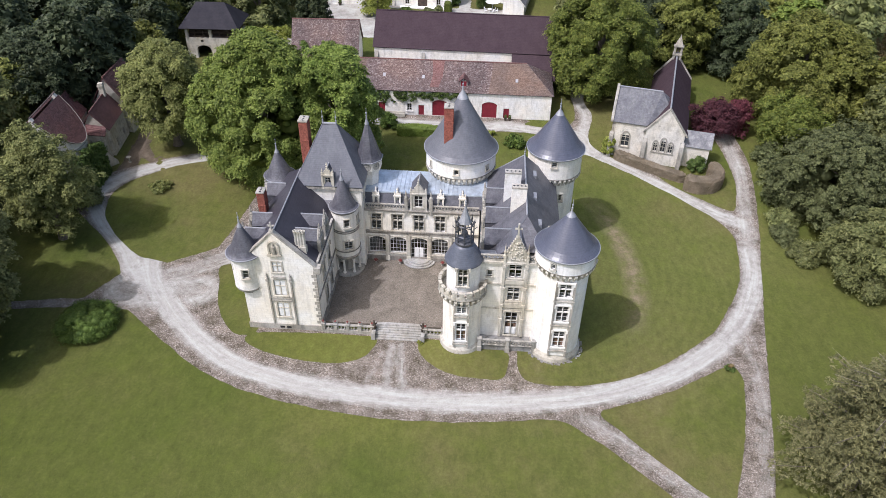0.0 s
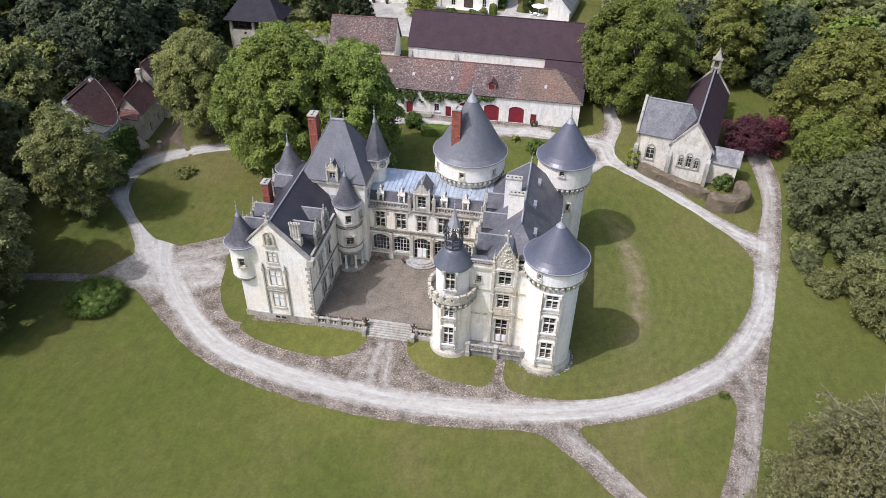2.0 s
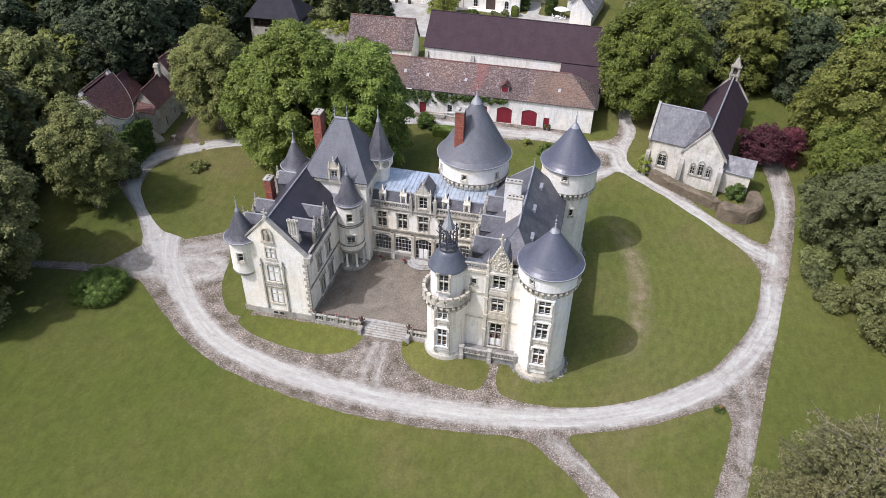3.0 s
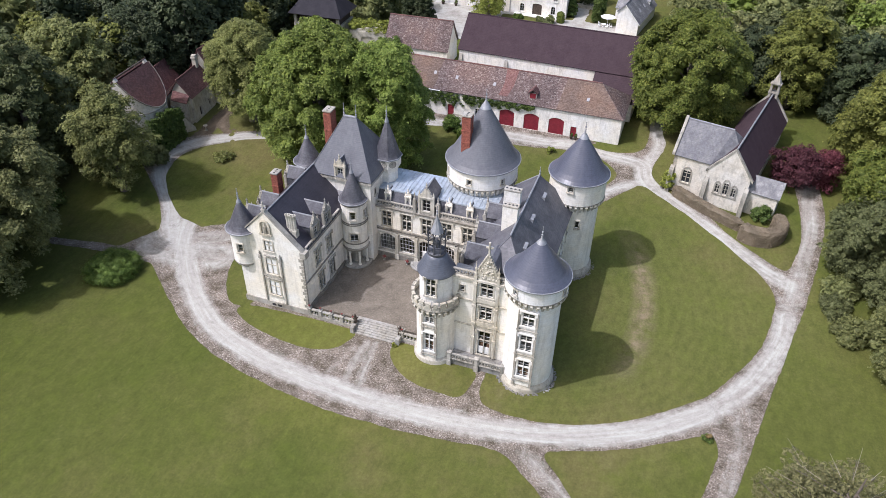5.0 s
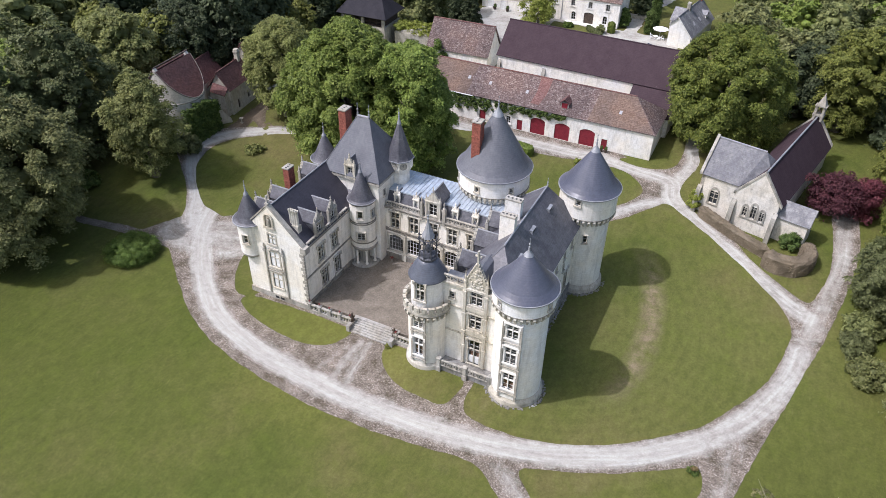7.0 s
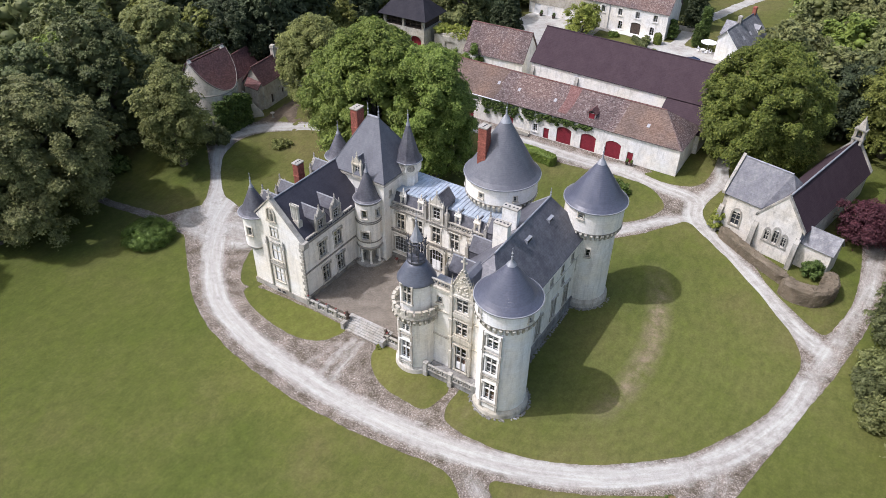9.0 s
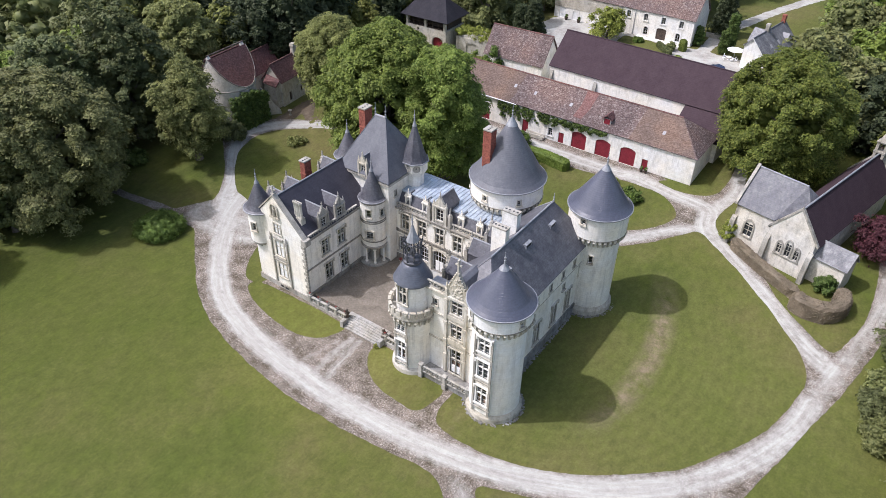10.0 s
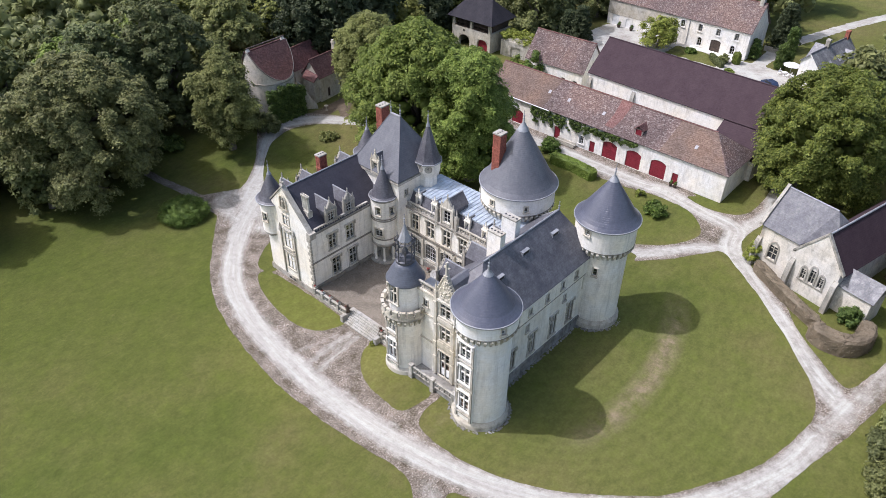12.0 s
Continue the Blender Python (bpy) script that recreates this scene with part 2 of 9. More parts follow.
LEAF_GREY = foliage("grey_leaves", (0.07, 0.086, 0.033), (0.114, 0.135, 0.053), (0.172, 0.195, 0.082), 0.4)
LEAF_RUSSET = foliage("russet_leaves", (0.16, 0.125, 0.05), (0.24, 0.185, 0.075), (0.32, 0.25, 0.11))
LEAF_MAPLE = foliage("copper_leaves", (0.05, 0.015, 0.022), (0.078, 0.025, 0.034), (0.12, 0.045, 0.053))
LEAF_CRIMSON = foliage("crimson_leaves", (0.08, 0.018, 0.026), (0.125, 0.032, 0.042), (0.185, 0.062, 0.07))
LEAF_PINE = foliage("needles", (0.1, 0.102, 0.043), (0.16, 0.158, 0.066), (0.235, 0.226, 0.1))
LEAF_LAUREL = foliage("laurel_leaves", (0.058, 0.104, 0.018), (0.1, 0.163, 0.028), (0.155, 0.235, 0.05))
LEAF_BEECH = foliage("clipped_beech", (0.21, 0.172, 0.12), (0.245, 0.202, 0.142), (0.285, 0.24, 0.172))
LEAF_IVY = foliage("ivy_leaves", (0.045, 0.078, 0.018), (0.085, 0.132, 0.03), (0.135, 0.19, 0.05))


def grass_material():
    m, t, b = material("lawn_grass", (0.1, 0.12, 0.03), 0.9, spec=0.12)
    v = coords(t)
    c = ramp(t, noise_of(t, v, 0.05, 6, 0.62), [(0.36, (0.074, 0.092, 0.019)), (0.5, (0.095, 0.103, 0.027)), (0.64, (0.12, 0.11, 0.04))])
    dry = ramp(t, noise_of(t, v, 0.085, 8, 0.74), grey((0.53, 0.0), (0.72, 0.4)))
    c = mixed(t, c, (0.155, 0.14, 0.06), dry)
    bare = ramp(t, noise_of(t, coords(t, (0.2, 0.12, 1)), 0.5, 8, 0.8), grey((0.58, 0.0), (0.74, 0.3)))
    c = mixed(t, c, (0.2, 0.165, 0.1), bare)
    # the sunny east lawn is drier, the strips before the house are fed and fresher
    # the last two places tone the south-west and far east lawn darker
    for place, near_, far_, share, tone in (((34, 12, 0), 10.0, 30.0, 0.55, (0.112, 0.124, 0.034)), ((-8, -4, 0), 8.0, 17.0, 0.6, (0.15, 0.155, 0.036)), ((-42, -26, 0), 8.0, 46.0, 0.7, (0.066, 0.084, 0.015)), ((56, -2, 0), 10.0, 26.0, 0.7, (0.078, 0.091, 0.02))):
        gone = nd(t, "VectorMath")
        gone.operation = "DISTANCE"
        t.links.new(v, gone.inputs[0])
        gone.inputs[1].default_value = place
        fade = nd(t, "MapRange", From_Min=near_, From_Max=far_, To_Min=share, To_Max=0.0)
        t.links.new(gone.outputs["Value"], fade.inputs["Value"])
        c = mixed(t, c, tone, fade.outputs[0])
    # ground worn bare along an old curved track across the east lawn
    far = nd(t, "VectorMath")
    far.operation = "DISTANCE"
    t.links.new(v, far.inputs[0])
    far.inputs[1].default_value = (WORN[0], WORN[1], 0.6)
    off = nd(t, "Math")
    off.operation = "SUBTRACT"
    t.links.new(far.outputs["Value"], off.inputs[0])
    off.inputs[1].default_value = WORN[2]
    gap = nd(t, "Math")
    gap.operation = "ABSOLUTE"
    t.links.new(off.outputs[0], gap.inputs[0])
    band = nd(t, "MapRange", From_Min=0.2, From_Max=2.2, To_Min=0.9, To_Max=0.0)
    t.links.new(gap.outputs[0], band.inputs["Value"])
    wear = nd(t, "Math")
    wear.operation = "MULTIPLY"
    t.links.new(band.outputs[0], wear.inputs[0])
    t.links.new(ramp(t, noise_of(t, v, 0.35, 8, 0.75), grey((0.36, 0.0), (0.6, 1.0))), wear.inputs[1])
    near = nd(t, "VectorMath")
    near.operation = "DISTANCE"
    t.links.new(v, near.inputs[0])
    near.inputs[1].default_value = (27.5, 18.0, 0.2)
    reach = nd(t, "MapRange", From_Min=9.0, From_Max=18.0, To_Min=1.0, To_Max=0.0)
    t.links.new(near.outputs["Value"], reach.inputs["Value"])
    kept = nd(t, "Math")
    kept.operation = "MULTIPLY"
    t.links.new(wear.outputs[0], kept.inputs[0])
    t.links.new(reach.outputs[0], kept.inputs[1])
    c = mixed(t, c, (0.24, 0.185, 0.125), kept.outputs[0])
    fine = ramp(t, noise_of(t, v, 2.6, 10, 0.9), grey((0.32, 0.6), (0.68, 1.36)))
    c = mixed(t, c, fine, 0.8, "MULTIPLY")
    tuft = ramp(t, noise_of(t, coords(t, (1, 0.55, 1)), 0.9, 9, 0.8), grey((0.36, 0.74), (0.64, 1.23)))
    c = mixed(t, c, tuft, 0.75, "MULTIPLY")
    turned = nd(t, "Mapping", Rotation=(0, 0, 0.6), Scale=(1.0, 0.35, 1.0))
    t.links.new(v, turned.inputs["Vector"])
    fleck = ramp(t, noise_of(t, turned.outputs[0], 1.9, 6, 0.8), grey((0.57, 0.0), (0.7, 0.24)))
    c = mixed(t, c, (0.19, 0.165, 0.08), fleck)
    lush = ramp(t, noise_of(t, v, 0.3, 8, 0.82), grey((0.5, 0.0), (0.7, 0.5)))
    c = mixed(t, c, (0.093, 0.122, 0.017), lush)
    daisy = ramp(t, noise_of(t, v, 1.6, 9, 0.88), grey((0.69, 0.0), (0.74, 0.6)))
    c = mixed(t, c, (0.4, 0.39, 0.3), daisy)
    # mowing rings, hardly visible
    w = t.nodes.new("ShaderNodeTexWave")
    w.wave_type, w.rings_direction = "RINGS", "Z"
    w.inputs["Scale"].default_value = 0.22
    w.inputs["Distortion"].default_value = 1.4
    mp = nd(t, "Mapping", Location=(-14.0, -16.0, 0.0))
    t.links.new(v, mp.inputs["Vector"])
    t.links.new(mp.outputs[0], w.inputs["Vector"])
    middle = nd(t, "VectorMath")
    middle.operation = "DISTANCE"
    t.links.new(v, middle.inputs[0])
    middle.inputs[1].default_value = (27, 8, 0)
    mown = nd(t, "MapRange", From_Min=16.0, From_Max=30.0, To_Min=0.32, To_Max=0.0)
    t.links.new(middle.outputs["Value"], mown.inputs["Value"])
    c = mixed(t, c, ramp(t, w.outputs["Fac"], grey((0.2, 0.9), (0.8, 1.09))), mown.outputs[0], "MULTIPLY")
    warm = nd(t, "HueSaturation", Hue=0.4985, Saturation=0.98)
    t.links.new(c, warm.inputs["Color"])
    c = warm.outputs[0]
    t.links.new(c, b.inputs["Base Color"])
    bump(t, b, noise_of(t, v, 7, 8, 0.8), 0.8, 0.08)
    return m


def gravel_material(name, pale, brown, dark, light, blotch=0.9):
    """Pale where wheels run ('track'), streaked along the way ('across', 'along'), stony and mossy beside."""
    m, t, b = material(name, pale, 0.92, spec=0.12)
    v = coords(t)

    def value(key):
        at = t.nodes.new("ShaderNodeAttribute")
        at.attribute_name = key
        return at.outputs["Fac"]
    lane = t.nodes.new("ShaderNodeCombineXYZ")
    for i, (key, k) in enumerate((("across", 1.5), ("along", 0.11))):
        mul = nd(t, "Math")
        mul.operation = "MULTIPLY"
        mul.inputs[1].default_value = k
        t.links.new(value(key), mul.inputs[0])
        t.links.new(mul.outputs[0], lane.inputs[i])
    streak = noise_of(t, lane.outputs[0], 1.0, 5, 0.65)
    wob = nd(t, "Math")
    wob.operation = "MULTIPLY_ADD"
    wob.inputs[1].default_value = 1.1
    t.links.new(noise_of(t, v, 0.55, 9, 0.74), wob.inputs[0])
    t.links.new(value("track"), wob.inputs[2])
    wob2 = nd(t, "Math")
    wob2.operation = "MULTIPLY_ADD"
    wob2.inputs[1].default_value = 0.55
    t.links.new(streak, wob2.inputs[0])
    t.links.new(wob.outputs[0], wob2.inputs[2])
    stones = ramp(t, noise_of(t, v, 5.0, 7, 0.9), [(0.41, dark), (0.48, brown), (0.54, brown), (0.61, light)])
    tint = ramp(t, noise_of(t, v, 0.42, 7, 0.75), [(0.38, (0.48, 0.46, 0.37)), (0.5, (0.95, 0.92, 0.88)), (0.62, (1.3, 1.26, 1.22))])
    stones = mixed(t, stones, tint, blotch, "MULTIPLY")
    worn = mixed(t, pale, ramp(t, streak, [(0.3, (0.84, 0.8, 0.78)), (0.5, (1.0, 0.98, 0.96)), (0.68, (1.2, 1.22, 1.2))]), 0.9, "MULTIPLY")
    worn = mixed(t, worn, ramp(t, noise_of(t, v, 1.1, 9, 0.8), grey((0.34, 0.8), (0.62, 1.06))), 0.8, "MULTIPLY")
    share = nd(t, "MapRange", From_Min=0.95, From_Max=1.55)
    t.links.new(wob2.outputs[0], share.inputs["Value"])
    c = mixed(t, stones, worn, share.outputs[0])
    fine = ramp(t, noise_of(t, v, 9, 6, 0.8), grey((0.3, 0.72), (0.7, 1.22)))
    c = mixed(t, c, fine, 0.8, "MULTIPLY")
    t.links.new(c, b.inputs["Base Color"])
    bump(t, b, noise_of(t, v, 12, 6, 0.8), 0.6, 0.05)
    return m


WORN = (-13.8, 13.8, 42.6)
GRASS = grass_material()
GRAVEL = gravel_material("white_gravel", (0.392, 0.388, 0.362), (0.18, 0.155, 0.134), (0.066, 0.058, 0.047), (0.52, 0.495, 0.46))
DIRT = gravel_material("trodden_earth", (0.15, 0.12, 0.09), (0.11, 0.09, 0.066), (0.06, 0.055, 0.035), (0.19, 0.16, 0.13), 0.6)
COURT = gravel_material("brown_gravel", (0.235, 0.208, 0.178), (0.188, 0.165, 0.138), (0.12, 0.108, 0.084), (0.29, 0.262, 0.23), 0.42)


# ---- geometry helpers ----
def part(name, bm, mat, parent, label="", at=None, smooth=False):
    """One mesh object under a thing or a part. bm may also be a finished mesh."""
    if isinstance(bm, bmesh.types.BMesh):
        me = bpy.data.meshes.new(name)
        bmesh.ops.recalc_face_normals(bm, faces=bm.faces[:])
        bm.to_mesh(me)
        bm.free()
        me.materials.append(mat)
        if smooth:
            me.shade_smooth()
    else:
        me = bm
    ob = new(name, me)
    ob.parent = parent
    if at is not None:
        ob.matrix_basis = at
    if label:
        ob["label"] = label
    return ob


def thing(name, x, y, z, turn, label, category, group="", kind=""):
    ob = new(name)
    ob.matrix_basis = pose(x, y, z, 0, 0, turn)
    return tagged(ob, label, category, group, kind)


def mesh_of(name, bm, mat, smooth=False):
    me = bpy.data.meshes.new(name)
    bmesh.ops.recalc_face_normals(bm, faces=bm.faces[:])
    bm.to_mesh(me)
    bm.free()
    me.materials.append(mat)
    if smooth:
        me.shade_smooth()
    return me


def box(bm, x0, x1, y0, y1, z0, z1):
    v = [bm.verts.new((x, y, z)) for z in (z0, z1) for x, y in ((x0, y0), (x1, y0), (x1, y1), (x0, y1))]
    for f in ((3, 2, 1, 0), (4, 5, 6, 7), (0, 1, 5, 4), (1, 2, 6, 5), (2, 3, 7, 6), (3, 0, 4, 7)):
        bm.faces.new([v[i] for i in f])
    return bm


def slab(bm, pts, thick):
    """A flat polygon given thickness along its own normal, downwards."""
    p = [Vector(q) for q in pts]
    n = (p[1] - p[0]).cross(p[2] - p[0]).normalized()
    if n.z < 0:
        n = -n
    a = [bm.verts.new(q) for q in p]
    b = [bm.verts.new(q - n * thick) for q in p]
    bm.faces.new(a)
    bm.faces.new(b[::-1])
    k = len(p)
    for i in range(k):
        bm.faces.new((a[i], b[i], b[(i + 1) % k], a[(i + 1) % k]))
    return bm


def prism(bm, outline, d0, d1, axis="y"):
    """An outline in the x-z plane carried from y=d0 to y=d1 (or in y-z along x)."""
    def at(a, c, d):
        return (a, d, c) if axis == "y" else ((d, a, c) if axis == "x" else (a, c, d))
    f = [bm.verts.new(at(a, c, d0)) for a, c in outline]
    g = [bm.verts.new(at(a, c, d1)) for a, c in outline]
    bm.faces.new(f)
    bm.faces.new(g[::-1])
    k = len(outline)
    for i in range(k):
        bm.faces.new((f[i], g[i], g[(i + 1) % k], f[(i + 1) % k]))
    return bm


def lathe(bm, profile, n=32, cx=0.0, cy=0.0, turn=0.0, sx=1.0, sy=1.0):
    rings = []
    for r, z in profile:
        if r < 1e-4:
            rings.append([bm.verts.new((cx, cy, z))])
        else:
            rings.append([bm.verts.new((cx + sx * r * math.cos(turn + 2 * math.pi * i / n), cy + sy * r * math.sin(turn + 2 * math.pi * i / n), z)) for i in range(n)])
    for a, b in zip(rings, rings[1:]):
        for i in range(n):
            j = (i + 1) % n
            if len(a) == 1 and len(b) == 1:
                continue
            if len(a) == 1:
                bm.faces.new((a[0], b[j], b[i]))
            elif len(b) == 1:
                bm.faces.new((a[i], a[j], b[0]))
            else:
                bm.faces.new((a[i], a[j], b[j], b[i]))
    return bm


def bar(bm, p, q, r, n=6, r2=None):
    p, q = Vector(p), Vector(q)
    m = (q - p).to_track_quat("Z", "Y").to_matrix()
    r2 = r if r2 is None else r2
    a = [bm.verts.new(p + m @ Vector((r * math.cos(2 * math.pi * i / n), r * math.sin(2 * math.pi * i / n), 0))) for i in range(n)]
    b = [bm.verts.new(q + m @ Vector((r2 * math.cos(2 * math.pi * i / n), r2 * math.sin(2 * math.pi * i / n), 0))) for i in range(n)]
    for i in range(n):
        j = (i + 1) % n
        bm.faces.new((a[i], a[j], b[j], b[i]))
    bm.faces.new(a[::-1])
    bm.faces.new(b)
    return bm


def shell(bm, us, vs, holes, pos, thick, top=None, closed=False):
    """A wall with openings right through it. pos(u, v, d): the place at depth d; top(u): where a gable ends it."""
    us, vs = set(us), set(vs)
    for a, b, c, d in holes:
        us |= {a, b}
        vs |= {c, d}
    us, vs = sorted(us), sorted(vs)
    if top:
        extra = set()
        for v in vs:
            for a, b in zip(us, us[1:]):
                ta, tb = top(a) - v, top(b) - v
                if ta * tb < -1e-9:
                    extra.add(a + (b - a) * ta / (ta - tb))
        us = sorted(set(us) | extra)
    us = [u for i, u in enumerate(us) if i == 0 or u - us[i - 1] > 1e-5]
    nu, nv = len(us) - 1, len(vs) - 1
    verts = {}

    def vert(i, j, k):
        if closed and i == nu:
            i = 0
        v = vs[j] if not top else min(vs[j], top(us[i]))
        key = (i, round(v, 5), k)
        if key not in verts:
            verts[key] = bm.verts.new(pos(us[i], v, k * thick))
        return verts[key]

    def solid(i, j):
        if closed:
            i %= nu
        if not (0 <= i < nu and 0 <= j < nv):
            return False
        um, vm = (us[i] + us[i + 1]) / 2, (vs[j] + vs[j + 1]) / 2
        if top and vs[j] >= max(top(us[i]), top(us[i + 1])) - 1e-6:
            return False
        return not any(a < um < b and c < vm < d for a, b, c, d in holes)

    def face(vv):
        out = []
        for v in vv:
            if v not in out:
                out.append(v)
        if len(out) > 2:
            try:
                bm.faces.new(out)
            except ValueError:
                pass

    for i in range(nu):
        for j in range(nv):
            if not solid(i, j):
                continue
            face([vert(i, j, 0), vert(i + 1, j, 0), vert(i + 1, j + 1, 0), vert(i, j + 1, 0)])
            face([vert(i, j + 1, 1), vert(i + 1, j + 1, 1), vert(i + 1, j, 1), vert(i, j, 1)])
            for di, dj, (a, b) in ((-1, 0, ((0, 0), (0, 1))), (1, 0, ((1, 0), (1, 1))), (0, -1, ((0, 0), (1, 0))), (0, 1, ((0, 1), (1, 1)))):
                if not solid(i + di, j + dj):
                    face([vert(i + a[0], j + a[1], 0), vert(i + b[0], j + b[1], 0), vert(i + b[0], j + b[1], 1), vert(i + a[0], j + a[1], 1)])
    return bm


def flat(x0, y0, ang):
    """pos() of an upright wall that starts at (x0, y0) and runs along ang degrees; its outside is on the right hand."""
    c, s = math.cos(radians(ang)), math.sin(radians(ang))
    return lambda u, v, d: (x0 + u * c - d * s, y0 + u * s + d * c, v)


def drum(cx, cy, r):
    """pos() of a round wall; u is the angle in degrees."""
    return lambda u, v, d: (cx + (r - d) * math.cos(radians(u)), cy + (r - d) * math.sin(radians(u)), v)


def wall_at(x0, y0, ang, u, z, out=0.0):
    """The place of a window in a flat wall: x along the wall, y inwards."""
    p = flat(x0, y0, ang)(u, z, -out)
    return pose(*p, 0, 0, ang)


def drum_at(cx, cy, r, u, z, out=0.0):
    return pose(cx + (r + out) * math.cos(radians(u)), cy + (r + out) * math.sin(radians(u)), z, 0, 0, u + 90)


def steps(a, b, n):
    return [a + (b - a) * i / n for i in range(n + 1)]


_cache = {}


def shared(key, build, mat, smooth=False):
    if key not in _cache:
        bm = bmesh.new()
        build(bm)
        _cache[key] = mesh_of(key[0], bm, mat, smooth)
    return _cache[key]


def frame_bars(bm, w, h, cols, rows, y=0.2, edge=0.05, thin=0.022, d=0.06):
    """A sash with its glazing bars, one piece."""
    holes = []
    for i in range(cols):
        x0 = -w / 2 + w * i / cols + (edge if i == 0 else thin)
        x1 = -w / 2 + w * (i + 1) / cols - (edge if i == cols - 1 else thin)
        for j in range(rows):
            z0 = h * j / rows + (edge if j == 0 else thin * 0.7)
            z1 = h * (j + 1) / rows - (edge if j == rows - 1 else thin * 0.7)
            holes.append((x0, x1, z0, z1))
    shell(bm, [-w / 2, w / 2], [0, h], holes, lambda u, v, k: (u, y + k, v), d)


def ring_of_stone(bm, w, h, side, proud):
    shell(bm, [-w / 2 - side, w / 2 + side], [0.002, h + side], [(-w / 2, w / 2, 0.002, h)], lambda u, v, k: (u, k - proud, v), proud + 0.12)


def hood_mould(bm, w, h, side, proud):
    a, z = w / 2 + side + 0.16, h + side
    prism(bm, [(-a, z - 0.4), (-a + 0.2, z - 0.4), (-a + 0.2, z + 0.004), (a - 0.2, z + 0.004), (a - 0.2, z - 0.4), (a, z - 0.4), (a, z + 0.13), (-a, z + 0.13)], -proud - 0.14, -0.004)


def cross_mullion(bm, w, h, transom=0.62):
    z0, z1, a = h * transom - 0.05, h * transom + 0.05, 0.055
    prism(bm, [(-a, 0), (a, 0), (a, z0), (w / 2, z0), (w / 2, z1), (a, z1), (a, h), (-a, h), (-a, z1), (-w / 2, z1), (-w / 2, z0), (-a, z0)], -0.01, 0.18)


def window(parent, w, h, m, kind="cross", mat=None, shut=0.0, label=""):
    """A window set in an opening: stone surround, sill, hood, mullions, wooden frame, glass panes."""
    mat = mat or CARVED
    key = (round(w, 2), round(h, 2), kind, mat.name)
    side, proud = (0.12 if kind == "slit" else 0.2), 0.07
    ob = part("window", shared(("window",) + key, lambda bm: ring_of_stone(bm, w, h, side, proud), mat), mat, parent, label, m)
    part("sill", shared(("sill",) + key, lambda bm: box(bm, -w / 2 - side - 0.08, w / 2 + side + 0.08, -proud - 0.12, 0.14, -0.2, 0), mat), mat, ob)
    if kind == "cross":
        part("hood_mould", shared(("hood_mould",) + key, lambda bm: hood_mould(bm, w, h, side, proud), mat), mat, ob)
    if kind in ("cross", "blind"):
        part("mullion", shared(("mullion",) + key, lambda bm: cross_mullion(bm, w, h), mat), mat, ob)
    if kind == "blind":
        for s in (-1, 1):
            for z0, z1 in ((0.02, h * 0.62 - 0.07), (h * 0.62 + 0.07, h - 0.02)):
                a, b = sorted((s * 0.08, s * (w / 2 - 0.01)))
                part("shutter", shared(("shutter", s, z0) + key, lambda bm: prism(bm, [(a, 0.08), (a, 0.13), (b, 0.13), (b, 0.08), (b - 0.06, 0.08), (b - 0.06, 0.062), (a + 0.06, 0.062), (a + 0.06, 0.08)], z0, z1, "z"), FRAME), FRAME, ob, "closed white shutter")
        return ob
    cols, rows = {"cross": (2, 4), "slit": (1, 2), "plain": (2, 3), "door": (2, 4), "arch": (5, 4)}[kind]
    part("window_frame", shared(("window_frame",) + key, lambda bm: frame_bars(bm, w, h, cols, rows), FRAME), FRAME, ob)
    panes = ((-1, 0, 0.62), (1, 0, 0.62), (-1, 0.62, 1), (1, 0.62, 1)) if kind == "cross" else ((-1, 0, 1), (1, 0, 1)) if kind != "slit" else ((0, 0, 1),)
    for s, a, b in panes:
        def pane(bm):
            x0, x1 = (s * w / 2, 0) if s < 0 else ((0, w / 2) if s > 0 else (-w / 2, w / 2))
            box(bm, x0 + 0.02, x1 - 0.02, 0.222, 0.234, a * h + 0.02, b * h - 0.02)
        glass = part("pane", shared(("pane", s, a) + key, pane, GLASS), GLASS, ob)
        if shut:
            glass.visible_shadow = False
    if shut:
        for s in (-1, 1):
            a, b = sorted((s * 0.06, s * (w / 2 - 0.04)))
            part("inner_shutter", shared(("inner_shutter", s, shut) + key, lambda bm: prism(bm, [(a, 0.26), (a, 0.3), (b, 0.3), (b, 0.26), (b - 0.08, 0.26), (b - 0.08, 0.245), (a + 0.08, 0.245), (a + 0.08, 0.26)], 0.02, h * shut, "z"), SHUTTER), SHUTTER, ob, "brown wooden inner shutter")
    return ob


def finial(parent, x, y, z, h, mat=None, name="finial"):
    def build(bm):
        lathe(bm, [(0.16 * h / 2, 0), (0.1, 0.12 * h), (0.13, 0.2 * h), (0.05, 0.28 * h), (0.11, 0.42 * h), (0.13, 0.47 * h), (0.04, 0.55 * h), (0.03, 0.8 * h), (0.07, 0.86 * h), (0, h)], 8)
    return part(name, shared(("finial", round(h, 2), (mat or LEAD).name), build, mat or LEAD), mat or LEAD, parent, "", pose(x, y, z))


